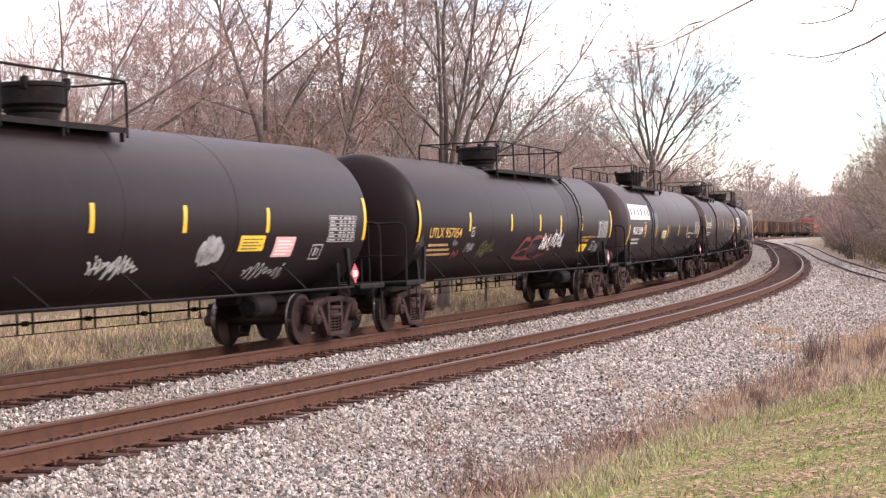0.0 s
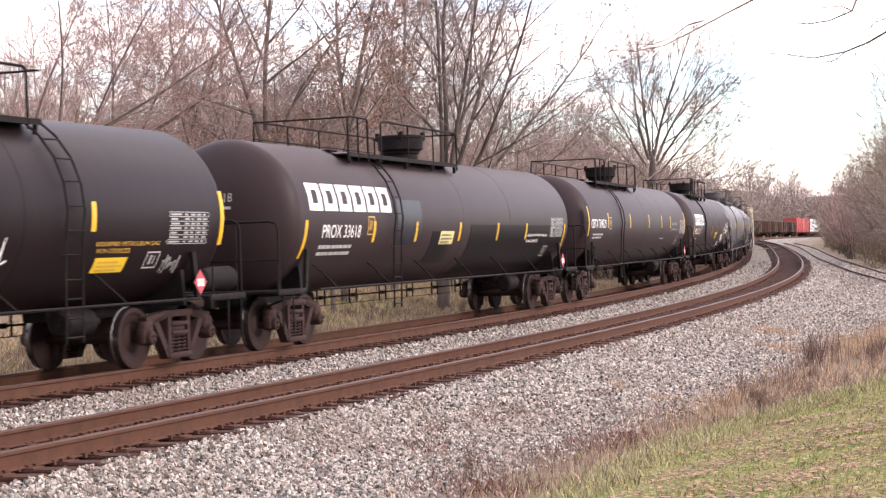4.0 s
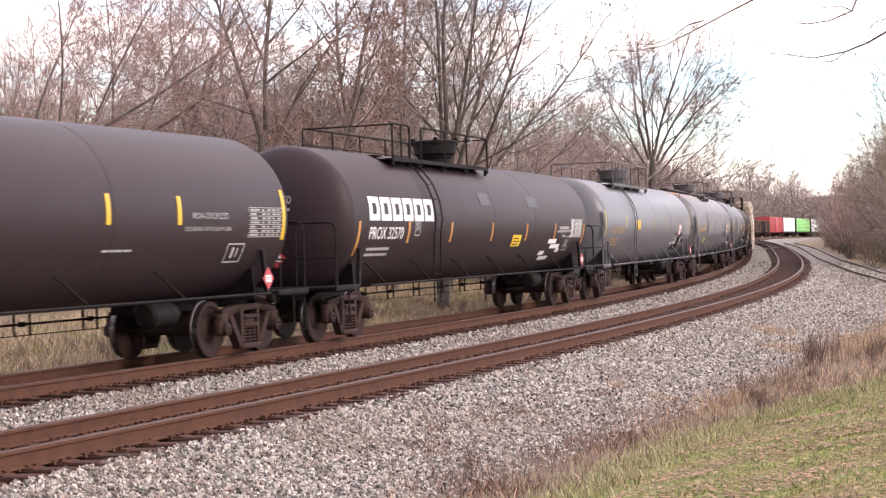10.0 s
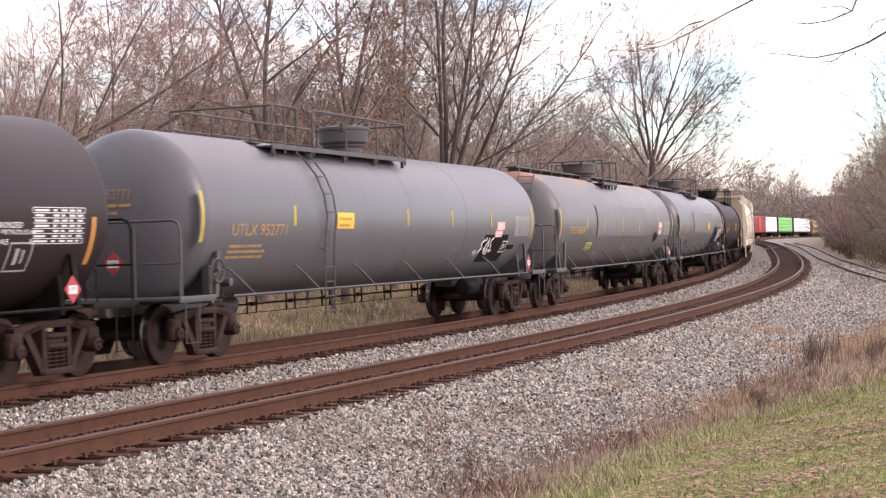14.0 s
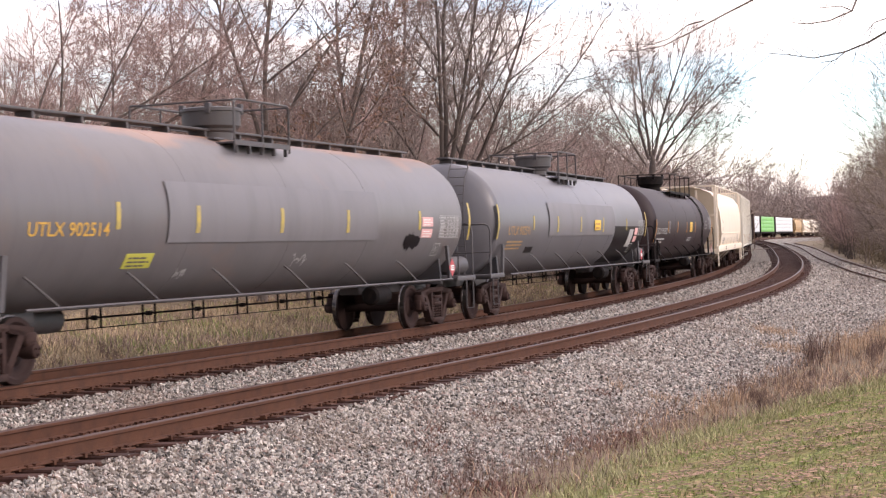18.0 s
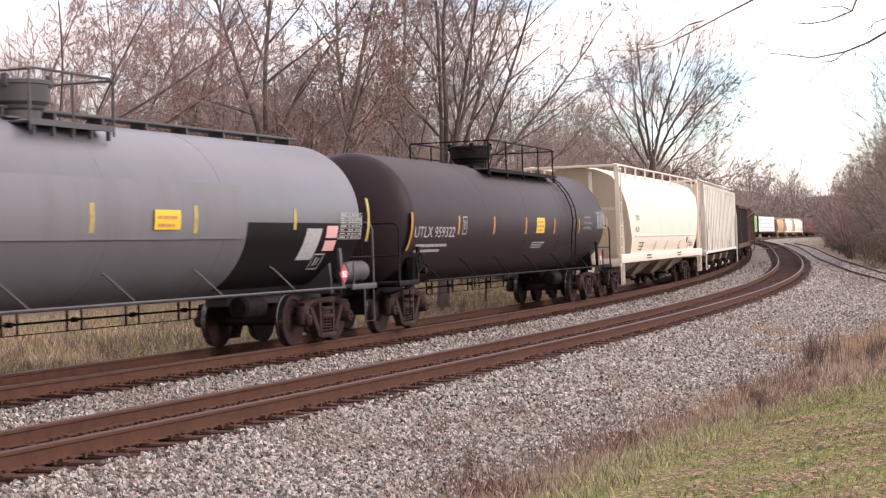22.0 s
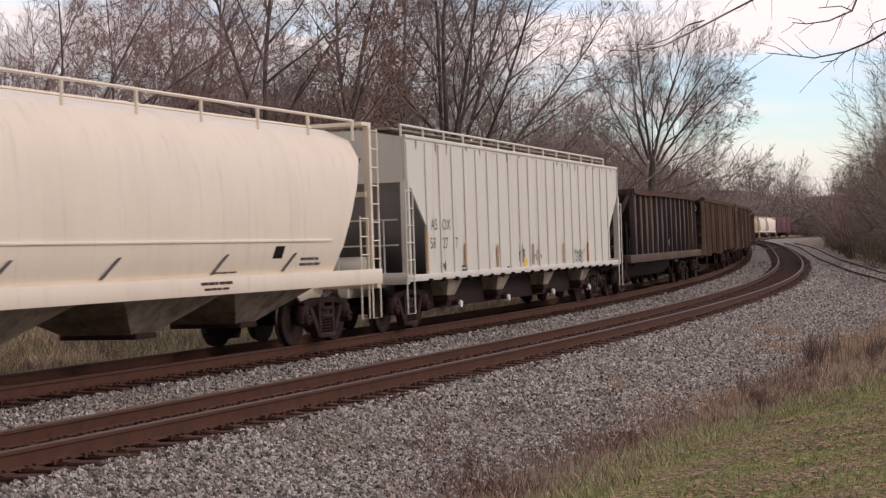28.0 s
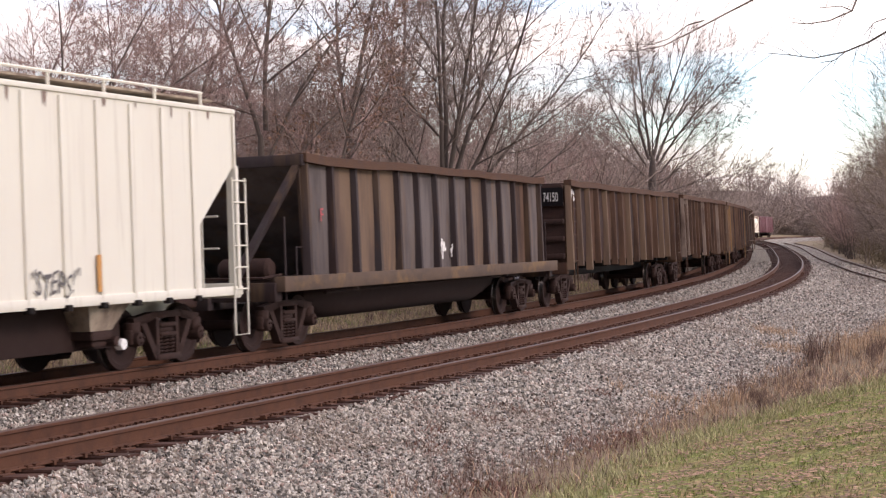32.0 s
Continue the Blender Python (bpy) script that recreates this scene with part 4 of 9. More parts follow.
def tank_car(label, paint, steel, L=20.0, R=1.40, zc=2.30, walk_long=False, dome_x=0.0, walk_x=(-1.7, 1.9), ladder_x=0.9, stripes=(-7.6, -5.2, -2.6, 0.2, 2.6, 4.8, 7.9),
             stripe_mat=None, tape=(-12, 6), end_tape=(-19, 15), dome_r=0.5):
    car = tagged(new("tank_car"), label, "tank car", "tank cars of the train")
    half = L / 2 - 0.98
    hd = 0.55
    prof = [(-half, 0.0)]
    for a in (14, 28, 42, 56, 68, 80, 90):
        prof.append((-half + hd - hd * math.cos(radians(a)), R * math.sin(radians(a))))
    tail = [(-x, r) for x, r in reversed(prof)]
    tank = part("tank", Geo().lathe(prof + tail, 56, "x", (0, 0, zc)), paint, car, angle=50)
    for x in (-half * 0.38, half * 0.38, 0.06):
        g = Geo()
        g.lathe([(x - 0.03, R - 0.01), (x - 0.02, R + 0.0025), (x + 0.02, R + 0.0025), (x + 0.03, R - 0.01)], 56, "x", (0, 0, zc))
        part("weld_seam", g, paint, tank, angle=50)
    # stub sills, saddles, platforms and rails at both ends
    for sd in (-1, 1):
        e = sd * (L / 2 - 0.55)
        t = sd * (L / 2 - 2.1)
        g = Geo()
        a, b = sorted((e, sd * (L / 2 - 4.3)))
        g.box(a, b, -0.22, 0.22, 0.76, 1.0, 0.02)
        part("stub_sill", g, steel, car)
        g = Geo()
        g.prism([(-1.2, 0.90), (1.2, 0.90), (1.16, 1.45), (0.95, 1.27), (0.5, 1.00), (-0.5, 1.00), (-0.95, 1.27), (-1.16, 1.45)], t - 0.05, t + 0.05, "yz")
        part("saddle", g, steel, car)
        g = Geo()
        a, b = sorted((sd * (L / 2 - 0.62), sd * (L / 2 - 1.75)))
        g.box(a, b, -1.42, 1.42, 0.98, 1.03, 0.012)
        g.box(a, b, -1.45, -1.41, 0.95, 1.05, 0.012)
        g.box(a, b, 1.41, 1.45, 0.95, 1.05, 0.012)
        part("end_platform", g, steel, car)
        g = Geo()
        x1, x2 = sorted((sd * (L / 2 - 0.66), sd * (L / 2 - 1.62)))
        for y in (-1.42, 1.42):
            g.tube([(x1, y, 1.04), (x1, y, 1.5)], 0.018, 6)
        # a hoop of pipe across the car's end, and a low rail before it
        xe = sd * (L / 2 - 0.72)
        hoop = [(xe, -1.42, 1.04), (xe, -1.42, 2.05), (xe, -1.38, 2.16), (xe, -1.28, 2.2), (xe, 1.28, 2.2), (xe, 1.38, 2.16), (xe, 1.42, 2.05), (xe, 1.42, 1.04)]
        g.tube(hoop, 0.022, 6)
        g.tube([(xe, -1.42, 1.55), (xe, 1.42, 1.55)], 0.016, 6)
        for y in (-0.62, 0.62):
            g.tube([(xe, y, 1.04), (xe, y, 2.2)], 0.017, 6)
        part("end_railing", g, steel, car)
        for y in (-1.44, 1.44):
            g = Geo()
            x0 = sd * (L / 2 - 0.78)
            x3 = x0 - sd * 0.42
            g.tube([(x0, y, 1.0), (x0, y, 0.34), (x3, y, 0.34), (x3, y, 1.0)], 0.016, 5)
            part("sill_step", g, steel, car)
        coupler(car, sd * (L / 2 - 0.62), sd)
        for y in (-1.36, 1.36):
            g = Geo()
            xs = sd * (L / 2 - 1.95)
            inn = -0.06 if y > 0 else 0.06
            ring = [(xs + sd * dx, y + dy, z) for z, lean in ((1.0, 0.0), (1.72, -0.12)) for dx, dy in ((-0.05 + lean, 0), (0.05 + lean * 0.8, 0), (0.05 + lean * 0.8, inn), (-0.05 + lean, inn))]
            g.add(ring, [(0, 1, 5, 4), (1, 2, 6, 5), (2, 3, 7, 6), (3, 0, 4, 7), (4, 5, 6, 7), (3, 2, 1, 0)])
            part("tank_strap", g, steel, car)
    for sd in (-1, 1):
        g = Geo()
        g.tube([(-half + 1.2, sd * 1.40, 1.0), (half - 1.2, sd * 1.40, 1.0)], 0.024, 6)
        for k in range(6):
            x = -half + 2.0 + k * 2.56
            g.tube([(x, sd * 1.40, 1.0), (x - 0.36, sd * 1.22, 1.34), (x - 0.42, sd * 1.12, 1.44)], 0.020, 5)
        part("side_handrail", g, steel, car)
    g = Geo()
    g.tube([(-half + 2.2, 0.95, 0.53), (half - 2.2, 0.95, 0.53)], 0.009, 5)
    g.tube([(-half + 2.2, 0.95, 0.70), (half - 2.2, 0.95, 0.70)], 0.019, 5)
    for k in range(8):
        x = -half + 3.0 + k * (2 * half - 6.0) / 7
        for q in (-0.2, 0.2):
            g.box(x + q - 0.013, x + q + 0.013, 0.935, 0.965, 0.52, 1.15)
        g.box(x - 0.06, x + 0.06, 0.91, 0.99, 0.66, 0.74, 0.01)
    part("brake_pipe", g, DARK_STEEL, car)
    # brake cylinder and reservoir under the tank
    g = Geo()
    g.lathe([(-0.45, 0.0), (-0.45, 0.15), (-0.40, 0.2), (0.25, 0.2), (0.3, 0.12), (0.55, 0.05), (0.55, 0)], 16, "x", (half - 3.3, -0.55, 0.74))
    part("brake_cylinder", g, DARK_STEEL, car)
    g = Geo()
    g.lathe([(-0.6, 0.0), (-0.57, 0.13), (-0.5, 0.2), (0.5, 0.2), (0.57, 0.13), (0.6, 0.0)], 16, "x", (-half + 3.9, 0.35, 0.76))
    part("air_reservoir", g, steel, car)
    # dome housing, walkway and its rail on the top
    top = zc + R
    g = Geo().lathe([(-0.16, dome_r * 0.72), (0.08, dome_r * 0.76), (0.11, dome_r * 0.84), (0.15, dome_r * 0.86), (0.20, dome_r * 1.0), (0.44, dome_r * 1.03), (0.45, dome_r * 1.08), (0.50, dome_r * 1.08), (0.52, dome_r * 0.98), (0.55, 0.0)], 28, "z", (dome_x, 0, top))
    dome = part("valve_housing", g, steel, car)
    for k in range(4):
        g = Geo()
        a = k * math.pi / 2 + 0.4
        g.box(dome_x + dome_r * math.cos(a) - 0.05, dome_x + dome_r * math.cos(a) + 0.05, dome_r * math.sin(a) - 0.05, dome_r * math.sin(a) + 0.05, top + 0.40, top + 0.58, 0.01)
        part("lid_clamp", g, steel, dome)
    wx0, wx1 = walk_x
    g = Geo()
    for sd in (-1, 1):
        a, b = sorted((sd * 0.62, sd * 1.0))
        zz = top - 0.18
        g.box(wx0, wx1, a, b, zz, zz + 0.03, 0.008)
        g.box(wx0, wx1, sd * 1.0 - 0.012, sd * 1.0 + 0.012, zz - 0.03, zz + 0.055)
        for k in range(5):
            x = wx0 + 0.10 + (wx1 - wx0 - 0.2) * k / 4
            g.box(x - 0.018, x + 0.018, sd * 0.97 - 0.03, sd * 0.97 + 0.03, zz - 0.16, zz)
    for x in (wx0, wx1 - 0.35):
        g.box(x, x + 0.35, -0.62, 0.62, top - 0.10, top - 0.065, 0.008)
    part("top_walkway", g, steel, car)
    if walk_x:
        zt = top - 0.16
        g = Geo()
        for sd in (-1, 1):
            y = sd * 1.0
            segs = [(wx0, ladder_x - 0.35), (ladder_x + 0.35, wx1)] if sd < 0 and ladder_x is not None else [(wx0, wx1)]
            for a, b in segs:
                if b - a < 0.3:
                    continue
                g.tube(arc_u(a, b, y, zt - 0.12, zt + 0.72, 0.1), 0.022, 6)
                if sd > 0:
                    g.tube([(a, y, zt + 0.38), (b, y, zt + 0.38)], 0.014, 6)
                n = max(1, int((b - a) / 1.9))
                for k in range(1, n + 1):
                    x = a + (b - a) * k / (n + 1)
                    g.tube([(x, y, zt - 0.12), (x, y, zt + 0.72)], 0.020, 6)
        for x in (wx0, wx1):
            g.tube([(x, -1.0, zt + 0.70), (x, 1.0, zt + 0.70)], 0.018, 6)
        part("walkway_railing", g, steel, car)
    if walk_long:
        g = Geo()
        g.box(-half + 0.5, half - 0.5, -0.16, 0.16, top + 0.10, top + 0.14, 0.01)
        for k in range(14):
            x = -half + 0.8 + k * (2 * half - 1.6) / 13
            g.box(x - 0.03, x + 0.03, -0.15, 0.15, top - 0.03, top + 0.11)
        part("running_board", g, steel, car)
    # side ladder on both sides
    for sd in (-1, 1) if ladder_x is not None else ():
        g = Geo()
        for dx in (-0.2, 0.2):
            pts = []
            for a in (58, 45, 30, 15, 0, -15):
                pts.append((ladder_x + dx, sd * (R + 0.09) * math.cos(radians(a)), zc + (R + 0.09) * math.sin(radians(a))))
            pts += [(ladder_x + dx, sd * 1.42, zc - 0.9), (ladder_x + dx, sd * 1.40, 0.52)]
            g.tube(pts, 0.018, 5)
        for k in range(12):
            a = 55 - k * 13
            if a > -25:
                y, z = (R + 0.09) * math.cos(radians(a)), zc + (R + 0.09) * math.sin(radians(a))
            else:
                y, z = 1.41, zc - 0.66 - (k - 6) * 0.26
            if z > 0.5:
                g.tube([(ladder_x - 0.2, sd * y, z), (ladder_x + 0.2, sd * y, z)], 0.013, 5)
        part("ladder", g, steel, car)
    # tape marks
    for k, x in enumerate(stripes):
        end = k in (0, len(stripes) - 1)
        a0, a1 = end_tape if end else tape
        part("tape_stripe", cyl_patch(x - 0.055, x + 0.055, a0, a1, R, zc), stripe_mat or YELLOW, car)
    for sd in (-1, 1):
        add_truck(car, sd * (L / 2 - 2.1))
    return car


def table_label(car, x, ang, R, zc, w=0.75, h=0.52, mat=None, rows=7, cols=6):
    """Test data stencil: a grid of plain bars in a frame."""
    place = on_tank(x, ang, R, zc)
    g = Geo()
    def bar(u0, u1, v0, v1):
        g.add([place(u0, v0), place(u1, v0), place(u1, v1), place(u0, v1)], [(0, 1, 2, 3)])
    for r in range(rows + 1):
        bar(0, w, h * r / rows, h * r / rows + 0.011)
    for c in (0, 1):
        bar(c * w - 0.008, c * w + 0.008, 0, h)
    for r in range(rows):
        bar(0.04, (0.30 - 0.05 * (r % 3)) * w, h * (r + 0.35) / rows, h * (r + 0.75) / rows)
        for c in range(cols - 2):
            u = w * (0.38 + 0.155 * c)
            bar(u, u + (0.11 if (r + c) % 3 else 0.07) * w, h * (r + 0.35) / rows, h * (r + 0.75) / rows)
    return part("data_table", g, mat or DIM_WHITE, car, angle=0)


def frame_box(car, x, ang, R, zc, w=0.3, h=0.3, mat=None, shear=0.0):
    place = on_tank(x, ang, R, zc, shear)
    g = Geo()
    def bar(u0, u1, v0, v1):
        steps = 1 + int((v1 - v0) / 0.06)
        for k in range(steps):
            a, b = v0 + (v1 - v0) * k / steps, v0 + (v1 - v0) * (k + 1) / steps
            g.add([place(u0, a), place(u1, a), place(u1, b), place(u0, b)], [(0, 1, 2, 3)])
    t = 0.025
    bar(0, w, 0, t); bar(0, w, h - t, h); bar(0, t, t, h - t); bar(w - t, w, t, h - t); bar(w * 0.3, w * 0.45, h * 0.25, h * 0.8); bar(w * 0.6, w * 0.68, h * 0.3, h * 0.75)
    return part("stencil_box", g, mat or DIM_WHITE, car, angle=0)


def end_ladders(car, L, y, z0, z1, mat, width=0.42, inset=0.5, lean=0.0):
    """Grab-iron ladders at the four corners, on the sides and on the ends."""
    for sx in (-1, 1):
        for sy in (-1, 1):
            g = Geo()
            x0 = sx * (L / 2 - inset)
            x1 = x0 - sx * width
            for x in (x0, x1):
                g.tube([(x, sy * (y + 0.05), z0), (x, sy * (y + 0.05), z1)], 0.018, 5)
            n = int((z1 - z0) / 0.38)
            for k in range(n + 1):
                z = z0 + 0.05 + (z1 - z0 - 0.1) * k / n
                g.tube([(x0, sy * (y + 0.06), z), (x1, sy * (y + 0.06), z)], 0.014, 5)
            g.tube([(x0, sy * (y + 0.04), z0), (x0, sy * (y + 0.04), 0.42), (x1, sy * (y + 0.04), 0.42), (x1, sy * (y + 0.04), z0)], 0.017, 5)
            part("corner_ladder", g, mat, car)


def under_gear(car, L, y=1.42):
    for sd in (-1, 1):
        coupler(car, sd * (L / 2 - 0.62), sd)
        add_truck(car, sd * (L / 2 - 2.1))


def outlet_gate(car, x, mat, wheel=True):
    """Hopper bottom: a tapering chute with a gate and hand wheel."""
    g = Geo()
    w = 0.8 if wheel else 1.55
    if wheel:
        top = [(x - 0.50, -1.40, 1.16), (x + 0.62, -1.40, 1.16), (x + 0.62, 1.40, 1.16), (x - 0.50, 1.40, 1.16)]
        bot = [(x - 0.30, -1.28, 0.70), (x + 0.22, -1.28, 0.70), (x + 0.22, 1.28, 0.70), (x - 0.30, 1.28, 0.70)]
    else:
        top = [(x - w, -1.28, 1.16), (x + w, -1.28, 1.16), (x + w, 1.28, 1.16), (x - w, 1.28, 1.16)]
        bot = [(x - 0.32, -0.62, 0.52), (x + 0.32, -0.62, 0.52), (x + 0.32, 0.62, 0.52), (x - 0.32, 0.62, 0.52)]
    g.add(top + bot, [(0, 1, 5, 4), (1, 2, 6, 5), (2, 3, 7, 6), (3, 0, 4, 7), (0, 3, 2, 1), (4, 5, 6, 7)])
    ch = part("hopper_chute", g, mat, car, angle=20)
    if wheel:
        g = Geo().box(x - 0.28, x + 0.20, -1.30, 1.30, 0.56, 0.70, 0.02)
        g.box(x - 0.20, x + 0.16, -1.24, 1.24, 0.46, 0.57, 0.02)
        g.lathe([(-1.36, 0.0), (-1.36, 0.08), (-0.9, 0.08)], 10, "y", (x + 0.24, 0, 0.52))
    else:
        g = Geo().box(x - 0.30, x + 0.30, -0.70, 0.70, 0.44, 0.54, 0.02)
    part("outlet_gate", g, TRUCK_STEEL, ch)
    return ch


def roof_rail(car, L, y, z, mat, n=11, h=0.20, r=0.022):
    g = Geo()
    for sd in (-1, 1):
        g.tube([(-L / 2 + 0.5, sd * y, z + h), (L / 2 - 0.5, sd * y, z + h)], r, 5)
        for k in range(n):
            x = -L / 2 + 0.55 + (L - 1.1) * k / (n - 1)
            g.tube([(x, sd * y, z - 0.10), (x, sd * y, z + h)], r, 5)
    return part("running_board_rail", g, mat, car)


def round_hopper(label, paint, L=19.4, lettered=True):
    """Covered hopper with bulging curved sides, open slope-sheet ends and a roof walkway."""
    car = tagged(new("covered_hopper"), label, "hopper car", "covered hoppers of the train")
    hb = L / 2 - 1.2
    prof = [(-1.30, 1.15), (-1.50, 1.45), (-1.60, 1.9), (-1.615, 2.5), (-1.585, 3.1), (-1.48, 3.65), (-1.22, 4.05), (-0.75, 4.28), (0, 4.36)]
    prof = prof + [(-y, z) for y, z in reversed(prof[:-1])]
    # body: end sheets lean in towards the bottom
    g = Geo()
    n = len(prof)
    st = [-hb, -hb + 1.9, -hb * 0.5, 0, hb * 0.5, hb - 1.9, hb]
    pts = []
    for i, x in enumerate(st):
        for y, z in prof:
            xx = x
            if i == 0:
                xx = x + 0.6 * max(0, min(2.4, 3.9 - z))
            if i == len(st) - 1:
                xx = x - 0.6 * max(0, min(2.4, 3.9 - z))
            if i in (1, 5):
                xx = math.copysign(hb - 1.95, x)
            pts.append((xx, y, z))
    fs = []
    for i in range(len(st) - 1):
        fs += [(i * n + k, (i + 1) * n + k, (i + 1) * n + k + 1, i * n + k + 1) for k in range(n - 1)]
        fs.append((i * n + n - 1, (i + 1) * n + n - 1, (i + 1) * n, i * n))
    fs += [tuple(range(n)), tuple(reversed(range((len(st) - 1) * n, len(st) * n)))]
    g.add(pts, fs)
    body = part("body", g, paint, car, angle=28)
    for sy in (-1, 1):
        part("side_sill", Geo().box(-L / 2 + 0.62, L / 2 - 0.62, sy * 1.53 - 0.05, sy * 1.53 + 0.05, 1.12, 1.42, 0.015), paint, car)
        part("side_ledge", Geo().box(-hb + 1.7, hb - 1.7, sy * 1.575 - 0.06, sy * 1.575 + 0.06, 1.99, 2.04, 0.012), paint, car)
    for sd in (-1, 1):
        g = Geo()
        g.box(min(sd * (L / 2 - 0.6), sd * (hb - 1.6)), max(sd * (L / 2 - 0.6), sd * (hb - 1.6)), -0.3, 0.3, 0.78, 1.12, 0.02)
        g.box(min(sd * (L / 2 - 0.62), sd * (L / 2 - 0.80)), max(sd * (L / 2 - 0.62), sd * (L / 2 - 0.80)), -1.55, 1.55, 1.02, 1.28, 0.02)
        part("end_sill", g, paint, car)
        g = Geo()
        for y in (-1.45, 1.45):
            g.box(sd * (hb + 0.32) - 0.06, sd * (hb + 0.32) + 0.06, y - 0.06, y + 0.06, 1.2, 4.42, 0.01)
        for y in (-0.6, 0.6):
            g.box(sd * (hb + 0.18) - 0.05, sd * (hb + 0.18) + 0.05, y - 0.05, y + 0.05, 1.15, 4.2, 0.01)
        g.box(min(sd * hb, sd * (hb + 0.42)), max(sd * hb, sd * (hb + 0.42)), -1.5, 1.5, 4.34, 4.42, 0.01)
        g.box(sd * (hb + 0.2) - 0.04, sd * (hb + 0.2) + 0.04, -1.45, 1.45, 2.9, 3.0)
        part("end_frame", g, paint, car)
        g = Geo()
        g.lathe([(-0.55, 0), (-0.53, 0.18), (-0.47, 0.23), (0.47, 0.23), (0.53, 0.18), (0.55, 0)], 16, "y", (sd * (hb - 0.1), 0, 1.45))
        part("air_reservoir", g, paint, car)
    roof_rail(car, L - 1.4, 1.32, 4.14, paint, 10, 0.30, 0.03)
    g = Geo()
    g.box(-hb - 0.3, hb + 0.3, -0.45, 0.45, 4.35, 4.39, 0.01)
    part("roof_walk", g, paint, car)
    for k in range(4):
        g = Geo()
        x = -hb + 2.0 + k * (2 * hb - 4.0) / 3
        g.lathe([(4.2, 0.42), (4.38, 0.42), (4.42, 0.36), (4.44, 0)], 18, "z", (x, 0, 0))
        part("roof_hatch", g, paint, car)
    end_ladders(car, L, 1.5, 1.2, 4.3, paint, 0.36, 0.66)
    end_ladders(car, L, 1.46, 1.3, 2.5, paint, 0.34, 1.10)
    # chutes darker than the body paint, with the shade below the car coloured in
    for x in (-hb + 3.2, -hb * 0.24, hb * 0.24, hb - 3.2):
        outlet_gate(car, x, DIRTY_SHADED, False)
    if lettered:
        def side(x, z):
            def place(u, v):
                zz = z + v
                y = np.interp(zz, [1.15, 1.45, 1.9, 2.5, 3.1, 3.65], [1.30, 1.50, 1.60, 1.615, 1.585, 1.48])
                return (x + u, -float(y) - 0.008, zz)
            return place
        part("lettering", text_geo("TCMX", 0.27, side(-6.68, 2.55)), GRAFFITI_DARK, car, angle=0)
        part("lettering", text_geo("451331", 0.27, side(-6.73, 2.14)), GRAFFITI_DARK, car, angle=0)
        part("small_print", bar_lines(side(-hb + 2.6, 1.45), [(0, 1.0, 0.30, 0.04), (0, 0.9, 0.18, 0.04), (0, 0.7, 0.06, 0.04), (8.6, 9.4, 0.02, 0.03), (11.6, 12.3, 0.2, 0.05), (11.6, 12.4, 0.1, 0.05)]), GRAFFITI_DARK, car, angle=0)
        part("end_lettering", text_geo("451331", 0.24, lambda u, v: (-hb - 0.02 + 0.0, 0.75 - u * 1.2, 3.05 + v)), GRAFFITI_DARK, car, angle=0)
        sill = on_wall(0, -1.588, 1.17)
        part("sill_print", bar_lines(sill, [(-4.5, -3.6, 0.12, 0.05), (-4.6, -3.5, 0.03, 0.04), (2.2, 3.2, 0.12, 0.05), (2.3, 3.1, 0.03, 0.04)]), RUST_RIM, car, angle=0)
        for x in (-5.6, -3.0, -0.49, 2.60, 4.99):
            g = Geo()
            p = side(x, 1.46)
            for q in range(5):
                a, b = q / 5, (q + 1) / 5
                pts = [p(0.40 * a, 0.33 * a), p(0.40 * a + 0.10, 0.33 * a), p(0.40 * b + 0.10, 0.33 * b), p(0.40 * b, 0.33 * b)]
                g.add([(x1, y1 - 0.012, z1) for x1, y1, z1 in pts], [(0, 1, 2, 3)])
            part("slanted_tape", g, GRAFFITI_DARK, car, angle=0)
        p = side(4.62, 1.70)
        part("square_mark", Geo().add([p(0, 0), p(0.34, 0), p(0.40, 0.22), p(0.06, 0.22)], [(0, 1, 2, 3)]), BLACK_COAT, car, angle=0)
    under_gear(car, L)
    return car


RIB_FIRST, RIB_STEP = -8.08, 0.841


